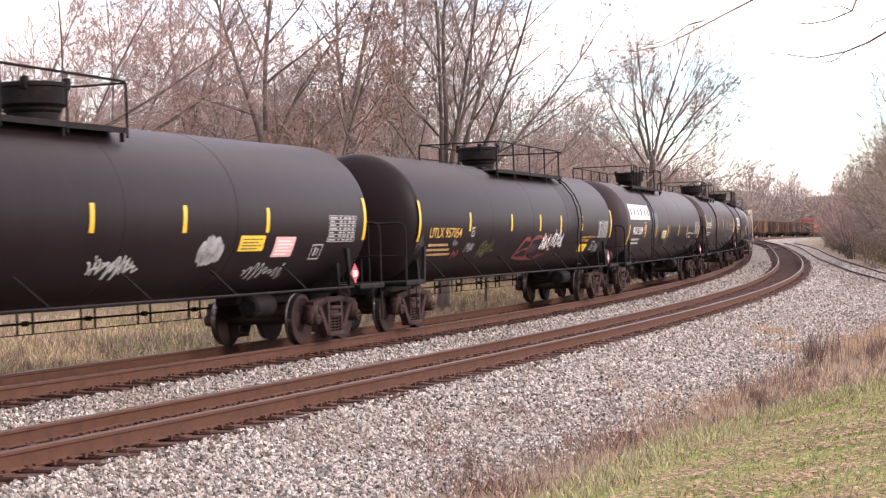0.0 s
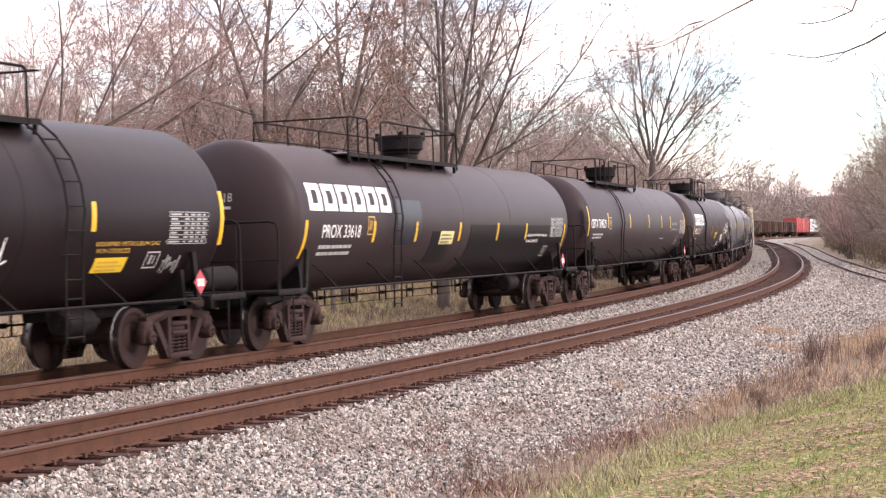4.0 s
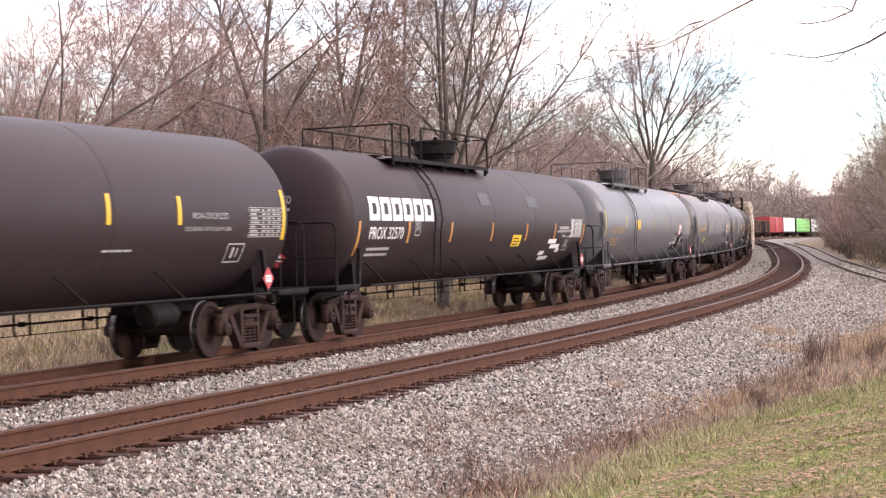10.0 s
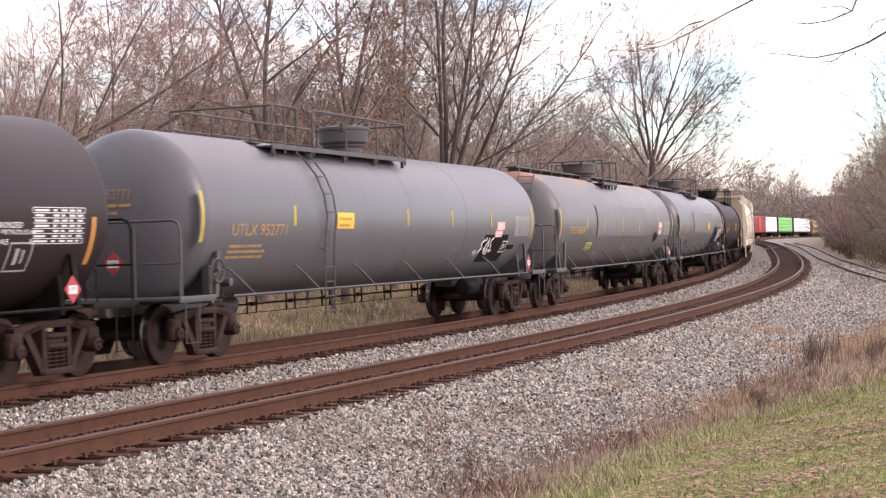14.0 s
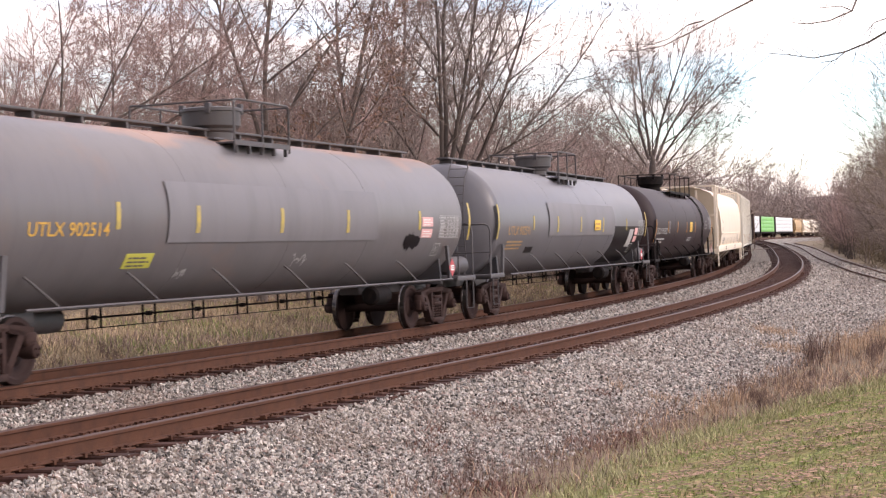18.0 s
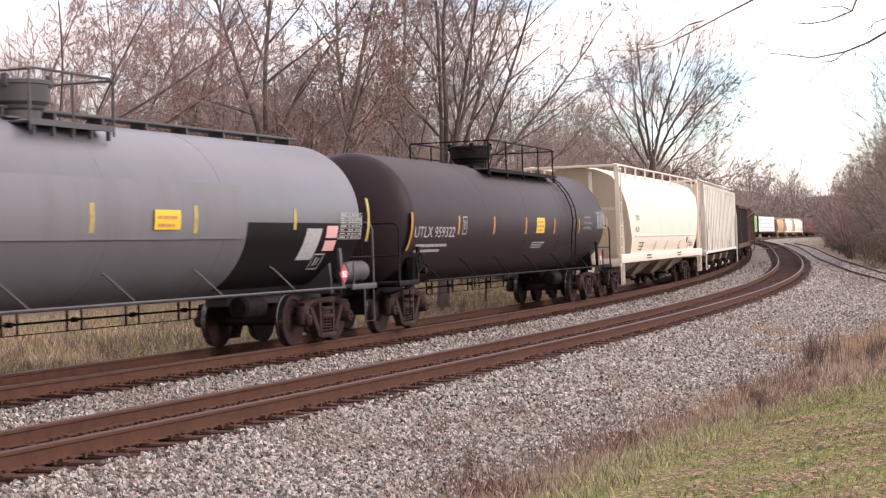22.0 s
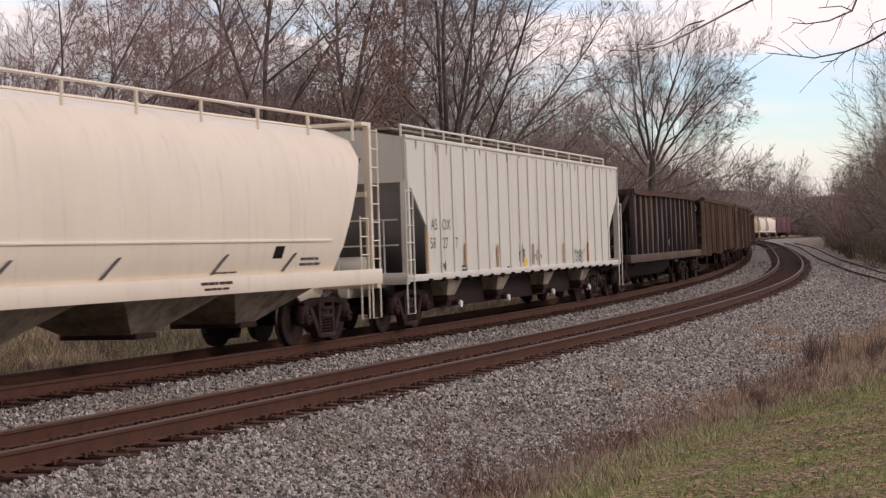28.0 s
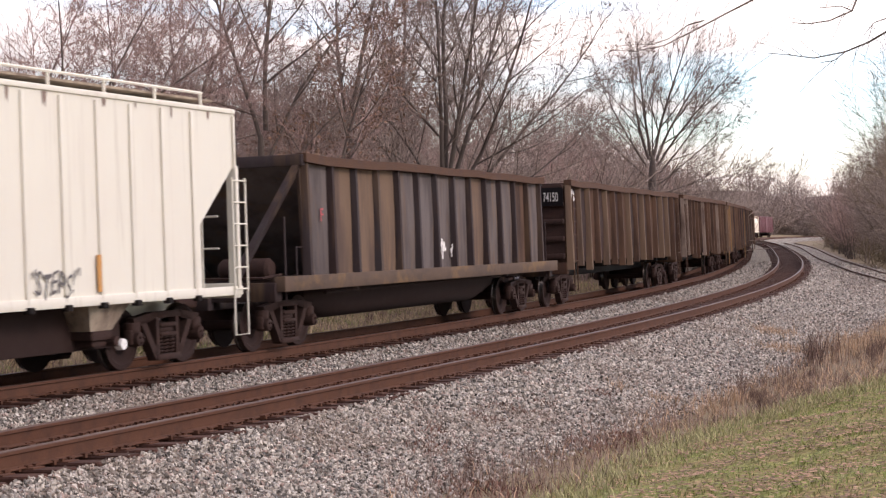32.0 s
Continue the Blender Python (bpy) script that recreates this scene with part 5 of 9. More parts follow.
def ribbed_hopper(label, L=19.6):
    """Covered hopper with flat ribbed sides, triangular open ends and a roof walkway."""
    car = tagged(new("covered_hopper"), label, "hopper car", "covered hoppers of the train")
    hb = L / 2 - 0.70
    y = 1.56
    z0, z1 = 1.12, 4.21
    cut = 1.15
    poly = [(-hb + cut, z0), (hb - cut, z0), (hb - cut, 2.3), (hb - 0.1, 3.28), (hb, 3.28), (hb, z1), (-hb, z1), (-hb, 3.28), (-hb + 0.1, 3.28), (-hb + cut, 2.3)]
    for sy in (-1, 1):
        g = Geo()
        a, b = sorted((sy * y, sy * (y - 0.04)))
        g.prism(poly, a, b)
        sheet = part("side_sheet", g, OFF_WHITE, car, angle=20)
        for k in range(22):
            x = -hb + 0.06 if k == 0 else RIB_FIRST + (k - 1) * RIB_STEP
            if k == 21:
                x = hb - 0.06
            zb = z0
            if abs(x) > hb - cut:
                f = (hb - abs(x)) / cut
                zb = 3.28 - f * 0.98
            g = Geo()
            a, b = sorted((sy * (y + 0.002), sy * (y + 0.032)))
            g.box(x - 0.035, x + 0.035, a, b, zb, z1 - 0.06, 0.012)
            part("rib", g, OFF_WHITE, sheet)
            if zb <= z0 + 0.01:
                g = Geo()
                a, b = sorted((sy * (y - 0.02), sy * (y + 0.09)))
                g.box(x - 0.06, x + 0.06, a, b, z0 - 0.07, z0 + 0.02, 0.01)
                part("rib_foot", g, DARK_STEEL, sheet)
    for sy in (-1, 1):
        a, b = sorted((sy * (y - 0.06), sy * (y + 0.03)))
        part("top_chord", Geo().box(-hb, hb, a, b, z1 - 0.02, z1 + 0.06, 0.01), OFF_WHITE, car)
        part("side_sill", Geo().box(-L / 2 + 0.62, L / 2 - 0.62, a, b, z0 - 0.02, z0 + 0.13, 0.01), OFF_WHITE, car)
    g = Geo()
    g.prism([(-y, z1), (y, z1), (0.6, z1 + 0.2), (-0.6, z1 + 0.2)], -hb, hb, "yz")
    part("roof", g, OFF_WHITE, car, angle=20)
    for sd in (-1, 1):
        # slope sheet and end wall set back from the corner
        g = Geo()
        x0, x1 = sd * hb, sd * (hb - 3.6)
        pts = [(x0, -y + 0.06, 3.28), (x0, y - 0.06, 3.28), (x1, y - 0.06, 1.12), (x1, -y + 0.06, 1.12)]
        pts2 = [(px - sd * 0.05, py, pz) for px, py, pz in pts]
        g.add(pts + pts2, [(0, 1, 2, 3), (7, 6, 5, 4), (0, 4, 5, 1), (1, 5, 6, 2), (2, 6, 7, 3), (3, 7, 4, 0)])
        # grey in place of the car's white: shade under the end, put into the colour
        part("slope_sheet", g, SHADED_WHITE, car, angle=20)
        g = Geo()
        a, b = sorted((sd * hb, sd * (hb - 0.05)))
        g.box(a, b, -y + 0.05, y - 0.05, 3.25, z1, 0.0)
        part("end_wall", g, OFF_WHITE, car)
        g = Geo()
        for yy in (-y + 0.04, y - 0.04):
            g.box(min(sd * (hb - 0.09), sd * hb), max(sd * (hb - 0.09), sd * hb), yy - 0.09, yy + 0.09, 1.2, 3.3, 0.01)
        for yy in (-0.55, 0.55):
            g.box(sd * (hb - 0.5) - 0.05, sd * (hb - 0.5) + 0.05, yy - 0.05, yy + 0.05, 1.2, 3.3, 0.01)
        part("corner_post", g, OFF_WHITE, car)
        g = Geo()
        a, b = sorted((sd * (L / 2 - 0.6), sd * (L / 2 - 4.2)))
        g.box(a, b, -0.3, 0.3, 0.78, 1.12, 0.02)
        a, b = sorted((sd * (L / 2 - 0.62), sd * (L / 2 - 0.8)))
        g.box(a, b, -1.56, 1.56, 1.05, 1.3, 0.02)
        a, b = sorted((sd * (L / 2 - 0.62), sd * (hb - 2.2)))
        g.box(a, b, -1.5, 1.5, 1.10, 1.15)
        part("end_sill", g, OFF_WHITE, car)
        g = Geo()
        xr = sd * (hb - 0.15)
        g.tube([(xr, -1.3, 2.45), (xr, 1.3, 2.45)], 0.02, 5)
        g.tube([(xr, -1.3, 1.9), (xr, 1.3, 1.9)], 0.018, 5)
        for yy in (-1.0, 0.0, 1.0):
            g.tube([(xr, yy, 1.2), (xr, yy, 2.45)], 0.018, 5)
        part("end_handrail", g, OFF_WHITE, car)
        g = Geo().lathe([(-0.5, 0), (-0.48, 0.18), (-0.42, 0.22), (0.42, 0.22), (0.48, 0.18), (0.5, 0)], 16, "y", (sd * (hb - 1.1), 0.2, 1.45))
        part("air_reservoir", g, OFF_WHITE, car)
    roof_rail(car, 2 * hb, 1.28, z1 + 0.08, OFF_WHITE, 14, 0.24, 0.026)
    # running boards coloured dark to give the shaded gap under the rail
    for sy in (-1, 1):
        a, b = sorted((sy * 0.70, sy * 1.24))
        part("running_board", Geo().box(-hb + 0.1, hb - 0.1, a, b, z1 + 0.20, z1 + 0.24, 0.006), DIRTY_SHADED, car, "grated running board, darkened as if in shade")
    end_ladders(car, L, y, 1.15, 3.1, OFF_WHITE)
    for x in (-5.84, -2.2, 1.9, 5.8):
        outlet_gate(car, x, DIRTY_SHADED, True)
        g = Geo()
        g.lathe([(-1.40, 0.0), (-1.40, 0.085), (-1.30, 0.095)], 12, "y", (x + 0.35, 0, 0.47))
        part("gate_capstan", g, WHITE, car, "white painted gate capstan")
    # added dark box that stands for the shaded space between the chutes
    part("belly", Geo().box(-hb + 2.5, hb - 2.5, -0.95, 0.95, 0.40, 1.14, 0.02), WHEEL_STEEL, car)
    wall = lambda x, z: on_wall(x, -y - 0.006, z)
    for body, x, z in (("AS", -7.84, 2.22), ("OX", -7.13, 2.22), ("58", -7.92, 1.80), ("27", -7.13, 1.80), ("7", -6.3, 1.80)):
        part("lettering", text_geo(body, 0.36, wall(x, z)), GRAFFITI_DARK, car, angle=0)
    part("end_lettering", text_geo("ASOX 58277", 0.30, lambda u, v: (-hb - 0.006, 0.1 - u + 0.9, 3.60 + v)), GRAFFITI_DARK, car, angle=0)
    for x, zz in ((-8.2, 1.3), (-5.7, 1.35), (-3.3, 1.3), (-0.3, 1.3), (2.65, 1.3), (5.3, 1.3)):
        h = 0.55 if x > -8 else 0.9
        part("tape_stripe", Geo().box(x - 0.05, x + 0.05, -y - 0.042, -y - 0.034, zz, zz + h), ORANGE, car)
    rng = random.Random(5)
    for k in range(17):
        x = -hb + 0.55 + k * 1.08 + rng.uniform(-0.2, 0.2)
        w, h = rng.uniform(0.03, 0.12), rng.uniform(0.08, 0.3)
        part("rust_streak", Geo().add([wall(x, z1 - 0.03)(u, v) for u, v in ((0, 0), (w, 0), (w * 0.7, -h), (w * 0.5, -h * 0.6), (w * 0.2, -h * 0.9))], [(4, 3, 2, 1, 0)]), RUST_PATCH, car, angle=0)
    part("graffiti", text_geo('"STEPS!"', 0.48, lambda u, v: on_wall(3.70, -y - 0.036, 1.28)(u * 0.66 + v * 0.2, v + 0.05 * math.sin(u * 9))), GRAFFITI_DARK, car, "black marker tag", angle=0)
    for x, w, h, sd in ((-1.5, 0.55, 0.65, 2), (-0.2, 0.75, 0.5, 3), (-7.3, 0.35, 0.3, 6)):
        part("graffiti", scrawl(wall(x, 1.25), w, h, sd, 0.016, 5), GRAFFITI_DARK, car, angle=0)
    part("graffiti", Geo().add([wall(-1.1, 1.2)(u, v) for u, v in ((0, 0.05), (0.12, 0), (0.3, 0.1), (0.33, 0.25), (0.15, 0.3), (0.02, 0.2))], [tuple(range(6))]), LABEL_YELLOW, car, angle=0)
    part("small_print", bar_lines(wall(-6.3, 1.2), [(0.4, 0.7, 0.0, 0.10), (0.4, 0.7, 0.14, 0.05), (3.8, 4.0, 0.05, 0.04)]), GRAFFITI_DARK, car, angle=0)
    under_gear(car, L)
    return car


def gondola(label, paint, L=18.6, ribs=14, top=3.85, floor=1.25, sloped=False, seed=0, letters=""):
    """High-sided open car with vertical ribs; sloped=True gives the open slope-sheet ends of a hopper."""
    car = tagged(new("gondola_car"), label, "gondola car", "open gondola cars of the train")
    rng = random.Random(seed)
    hb = L / 2 - 0.75
    y = 1.50
    for sy in (-1, 1):
        g = Geo()
        a, b = sorted((sy * y, sy * (y - 0.05)))
        if sloped:
            g.prism([(-hb + 1.15, floor), (hb - 1.15, floor), (hb - 1.0, top), (-hb + 1.0, top)], a, b)
        else:
            g.prism([(-hb, floor), (hb, floor), (hb, top), (-hb, top)], a, b)
        sheet = part("side_sheet", g, paint, car, angle=20)
        x_lo, x_hi = (-hb + 1.15, hb - 1.15) if sloped else (-hb + 0.06, hb - 0.06)
        for k in range(ribs):
            x = x_lo + (x_hi - x_lo) * k / (ribs - 1)
            g = Geo()
            d = 0.14 if sloped else 0.18
            wb, wt = (0.075, 0.05) if sloped else (0.10, 0.055)
            o0, o1 = sy * (y + 0.002), sy * (y + d)
            z_lo = floor - (0.0 if sloped else rng.uniform(0.05, 0.28))
            g.add([(x - wb, o0, z_lo), (x + wb, o0, z_lo), (x + wb, o0, top - 0.06), (x - wb, o0, top - 0.06),
                   (x - wt, o1, z_lo), (x + wt, o1, z_lo), (x + wt * 0.8, sy * (y + d * 0.75), top - 0.06), (x - wt * 0.8, sy * (y + d * 0.75), top - 0.06)],
                  [(0, 1, 5, 4), (1, 2, 6, 5), (2, 3, 7, 6), (3, 0, 4, 7), (4, 5, 6, 7), (3, 2, 1, 0)])
            part("rib", g, paint if sloped else rng.choice((PANEL_OCHRE, PANEL_OCHRE, PANEL_RUST) if seed == 10 else (GON_ORANGE, PANEL_OCHRE) if seed in (12, 15) and k < 4 else (PANEL_RUST, GON_DARK) if seed in (12, 15) else (PANEL_RUST, paint, PANEL_RUST, RIB_PALE)), sheet, angle=20)
            if sy < 0 and k < ribs - 1 and seed < 15:
                w = (x_hi - x_lo) / (ribs - 1)
                bow = rng.uniform(0.0, 0.035)
                g = Geo()
                mid = (floor + top) / 2
                p = [(x + 0.09, -y - 0.006, floor + 0.02), (x + w - 0.09, -y - 0.006, floor + 0.02), (x + w - 0.09, -y - 0.006 - bow, mid), (x + 0.09, -y - 0.006 - bow, mid), (x + w - 0.09, -y - 0.006, top - 0.1), (x + 0.09, -y - 0.006, top - 0.1)]
                g.add(p + [(a1, -y + 0.01, c1) for a1, b1, c1 in p], [(0, 1, 2, 3), (3, 2, 4, 5), (0, 6, 7, 1), (1, 7, 8, 2), (2, 8, 10, 4), (4, 10, 11, 5), (5, 11, 9, 3), (3, 9, 6, 0)])
                # seeds 10 and 13: brown panels, darkened further to paint in shade between ribs
                mats = (PANEL_SLATE, PANEL_RUST) if sloped else (TRUCK_STEEL, paint, WHEEL_STEEL) if seed in (10, 13) else (GON_ORANGE,) if seed in (12, 15) and k < 4 else (GON_DARK, paint, WHEEL_STEEL)
                part("panel", g, PANEL_OCHRE if sloped and k in (1, 2, 3, 8) else PANEL_SLATE if sloped and k in (4, 5, 6, 7, 9, 10, 12) else rng.choice(mats), sheet)
        g = Geo()
        a, b = sorted((sy * (y - 0.06), sy * (y + 0.15)))
        # the top chord sags and bulges a little from hard use
        xs = np.linspace(-hb if not sloped else -hb + 1.0, hb if not sloped else hb - 1.0, 15)
        ring = []
        for x in xs:
            dz, dy = rng.uniform(-0.03, 0.02), sy * rng.uniform(-0.03, 0.03)
            ring += [(x, a + dy, top - 0.09 + dz), (x, b + dy, top - 0.09 + dz), (x, b + dy, top + 0.07 + dz), (x, a + dy, top + 0.07 + dz)]
        fs = []
        for i in range(14):
            fs += [(i * 4 + k, (i + 1) * 4 + k, (i + 1) * 4 + (k + 1) % 4, i * 4 + (k + 1) % 4) for k in range(4)]
        fs += [(3, 2, 1, 0), (56, 57, 58, 59)]
        g.add(ring, fs)
        part("top_chord", g, RUST_RIM, car, angle=20)
        if sloped:
            g = Geo()
            a, b = sorted((sy * (y - 0.05), sy * (y + 0.16)))
            g.box(-L / 2 + 0.75, L / 2 - 0.75, a, b, floor - 0.14, floor + 0.12, 0.015)
            part("side_sill", g, SILL_BROWN, car)
    g = Geo().box(-hb + (1.0 if sloped else 0), hb - (1.0 if sloped else 0), -y, y, floor, floor + 0.1)
    part("floor_plate", g, paint, car)
    for sd in (-1, 1):
        g = Geo()
        if sloped:
            # the end sheet slopes inwards from the top; struts carry its corners down to the end sill
            x0, x1 = sd * (hb - 1.0), sd * (hb - 3.6)
            pts = [(x0, -y + 0.05, top - 0.05), (x0, y - 0.05, top - 0.05), (x1, y - 0.05, floor - 0.2), (x1, -y + 0.05, floor - 0.2)]
            pts2 = [(px - sd * 0.06, py, pz - 0.02) for px, py, pz in pts]
            g.add(pts + pts2, [(0, 1, 2, 3), (7, 6, 5, 4), (0, 4, 5, 1), (1, 5, 6, 2), (2, 6, 7, 3), (3, 7, 4, 0)])
            part("slope_sheet", g, PANEL_SLATE, car, angle=20)
            a, b = sorted((sd * (hb - 0.95), sd * (hb - 1.08)))
            part("end_beam", Geo().box(a, b, -y - 0.1, y + 0.1, top - 0.14, top + 0.06, 0.02), paint, car)
            for yy in (-y + 0.03, y - 0.03):
                ends = [(sd * (hb - 1.02), top - 0.1), (sd * (hb + 0.02), floor - 0.02)]
                g = Geo()
                (ax, az), (bx, bz) = ends
                quad = [(ax - sd * 0.13, az), (ax + sd * 0.05, az), (bx + sd * 0.07, bz), (bx - sd * 0.12, bz)]
                ring = [(qx, (yy if i < 2 else yy * 0.45) + o, qz) for o in (-0.06, 0.06) for i, (qx, qz) in enumerate(quad)]
                g.add(ring, [(0, 1, 2, 3), (7, 6, 5, 4), (0, 4, 5, 1), (1, 5, 6, 2), (2, 6, 7, 3), (3, 7, 4, 0)])
                part("corner_strut", g, paint, car, angle=20)
                g = Geo()
                xr = sd * (hb - 0.42)
                g.tube([(xr, yy, floor - 0.3), (xr, yy, floor + 1.15)], 0.02, 5)
                g.tube([(xr - sd * 0.45, yy, floor), (xr - sd * 0.45, yy, floor + 0.62), (xr - sd * 0.75, yy, floor + 0.62)], 0.018, 5)
                part("grab_rail", g, paint, car)
            g = Geo().lathe([(-0.5, 0), (-0.48, 0.15), (-0.42, 0.2), (0.42, 0.2), (0.48, 0.15), (0.5, 0)], 14, "y", (sd * (hb - 0.7), -0.6, floor + 0.25))
            g.tube([(sd * (hb - 0.6), -1.3, floor + 0.15), (sd * (hb - 0.1), -1.2, floor + 0.1), (sd * (hb - 0.1), 0.4, floor + 0.1)], 0.025, 5)
            part("brake_gear", g, TRUCK_STEEL, car)
        else:
            a, b = sorted((sd * hb, sd * (hb - 0.06)))
            g.box(a, b, -y, y, floor - 0.1, top)
            end = part("end_wall", g, TRUCK_STEEL, car)
            for k in range(5):
                z = floor + 0.2 + k * (top - floor - 0.3) / 4
                g = Geo()
                a, b = sorted((sd * (hb + 0.002), sd * (hb + 0.10)))
                g.box(a, b, -y + 0.04, y - 0.04, z - 0.07, z + 0.07, 0.03)
                part("end_rib", g, TRUCK_STEEL, end)
        g = Geo()
        a, b = sorted((sd * (L / 2 - 0.6), sd * (L / 2 - 3.2)))
        g.box(a, b, -0.3, 0.3, 0.75, floor, 0.02)
        a, b = sorted((sd * (L / 2 - 0.7), sd * (L / 2 - 0.95)))
        g.box(a, b, -y, y, floor - 0.3, floor + 0.02, 0.02)
        part("end_sill", g, paint, car)
    g = Geo()
    if sloped:
        g.lathe([(-hb + 2.6, 0.0), (-hb + 2.7, 0.30), (-hb + 4.0, 0.52), (hb - 4.0, 0.52), (hb - 2.7, 0.30), (hb - 2.6, 0.0)], 20, "x", (0, -0.45, floor - 0.24))
        g.box(-hb + 2.6, hb - 2.6, -0.5, 1.0, floor - 0.6, floor - 0.1, 0.03)
        g.tube([(-hb + 2.4, -1.3, floor - 0.22), (hb - 2.4, -1.3, floor - 0.18)], 0.035, 6)
        part("centre_hopper", g, WHEEL_STEEL, car, angle=20)
    else:
        g.box(-hb + 1, hb - 1, -0.35, 0.35, 0.75, floor, 0.02)
        for k in range(8):
            x = -hb + 1.5 + k * (2 * hb - 3) / 7
            g.box(x - 0.05, x + 0.05, -1.4, 1.4, floor - 0.2, floor)
        part("underframe", g, DARK_STEEL, car)
    if not sloped:
        end_ladders(car, L, y + 0.1, floor, top - 0.3, paint, 0.4, 0.95)
    if sloped:
        flat = lambda x, z: on_wall(x, -y - 0.05, z)
        part("graffiti", text_geo("F", 0.34, flat(-6.42, 2.26)), RED, car, "small red sprayed letter", angle=0)
        part("graffiti", scrawl(flat(-0.48, 1.42), 0.5, 0.55, 15, 0.035, 4), WHITE, car, "small white sprayed mark", angle=0)
        part("graffiti", scrawl(flat(0.32, 1.40), 0.25, 0.42, 16, 0.035, 2), WHITE, car, "small white sprayed mark", angle=0)
    if letters:
        part("number_board", Geo().box(-hb - 0.125, -hb - 0.10, -1.46, 0.6, top - 0.62, top - 0.12, 0.0), BLACK_COAT, car, "black painted number board")
        part("end_lettering", text_geo(letters, 0.36, lambda u, v: (-hb - 0.131, -0.92 - u * 0.46, top - 0.50 + v)), WHITE, car, angle=0)
        part("graffiti", scrawl(on_wall(-hb + 0.15, -y - 0.03, 2.7), 0.8, 0.6, 77, 0.03, 5), WHITE, car, "small white sprayed mark", angle=0)
    under_gear(car, L)
    return car


def box_car(label, paint, L=20.0, top=4.55):
    car = tagged(new("box_car"), label, "boxcar", "box cars of the train")
    hb = L / 2 - 0.75
    y = 1.52
    g = Geo().box(-hb, hb, -y, y, 1.1, top, 0.05)
    body = part("body", g, paint, car)
    for k in range(17):
        x = -hb + 0.3 + k * (2 * hb - 0.6) / 16
        for sy in (-1, 1):
            g = Geo()
            a, b = sorted((sy * (y + 0.002), sy * (y + 0.05)))
            g.box(x - 0.05, x + 0.05, a, b, 1.15, top - 0.1)
            part("post", g, paint, body)
    for sy in (-1, 1):
        a, b = sorted((sy * (y + 0.052), sy * (y + 0.10)))
        part("sliding_door", Geo().box(-1.6, 1.6, a, b, 1.15, top - 0.2, 0.02), paint, body)
    g = Geo().prism([(-y, top), (y, top), (0, top + 0.18)], -hb, hb, "yz")
    part("roof", g, paint, car, angle=20)
    g = Geo().box(-L / 2 + 0.7, L / 2 - 0.7, -0.35, 0.35, 0.78, 1.1)
    part("underframe", g, DARK_STEEL, car)
    end_ladders(car, L, y, 1.1, top - 0.5, paint)
    under_gear(car, L)
    return car


def lumber_car(label, wrap, L=22.0):
    car = tagged(new("lumber_flatcar"), label, "flatcar", "loaded flatcars of the train")
    hb = L / 2 - 0.75
    part("deck", Geo().box(-hb, hb, -1.4, 1.4, 0.9, 1.25, 0.03), DARK_STEEL, car)
    for sd in (-1, 1):
        a, b = sorted((sd * hb, sd * (hb - 0.35)))
        part("bulkhead", Geo().box(a, b, -1.4, 1.4, 1.25, 4.6, 0.03), DARK_STEEL, car)
    g = Geo().box(-hb, hb, -0.06, 0.06, 1.25, 4.5)
    part("centre_beam", g, DARK_STEEL, car)
    for sy in (-1, 1):
        for i in range(5):
            for j in range(4):
                w = (2 * hb - 0.9) / 5
                x = -hb + 0.45 + i * w
                a, b = sorted((sy * 0.1, sy * 1.38))
                part("lumber_pack", Geo().box(x + 0.03, x + w - 0.03, a, b, 1.28 + j * 0.82, 1.28 + j * 0.82 + 0.79, 0.04), wrap, car)
    under_gear(car, L)
    return car


# ---------------------------------------------------------------- the train, front to back
TRAIN = []        # car, place of its middle at the start, half the distance of its trucks
TR, TZ = 1.40, 2.30


def lower(car, k):
    """Sets the height of a car's body and of all its fittings but the trucks."""
    for ob in car.children_recursive:
        if ob.name.startswith(("truck", "side_frame", "spring_nest", "wheelset", "coupler")):
            continue
        me = ob.data
        co = np.empty(len(me.vertices) * 3, np.float32)
        me.vertices.foreach_get("co", co)
        co[2::3] *= k
        me.vertices.foreach_set("co", co)
        me.update()


END_GEAR = ("truck", "side_frame", "spring_nest", "wheelset", "coupler", "end_platform", "end_railing", "sill_step", "stub_sill", "tank_strap", "saddle")


def slide(car, dx):
    """Moves a tank and its fittings along the car, over the trucks and end platforms, which stay."""
    for ob in car.children_recursive:
        if not ob.name.startswith(END_GEAR):
            ob.data.transform(Matrix.Translation((dx, 0, 0)))


def couple(car, s0, s1):
    if car.name.startswith("tank"):
        slide(car, 0.22)
        s0, s1 = s0 - 0.22, s1 - 0.22
    if car.name.startswith("gondola"):
        lower(car, 0.975)
    elif not car.name.startswith("tank"):
        lower(car, 0.925)
    TRAIN.append((car, (s0 + s1) / 2, (s1 - s0) / 2 - 2.1))


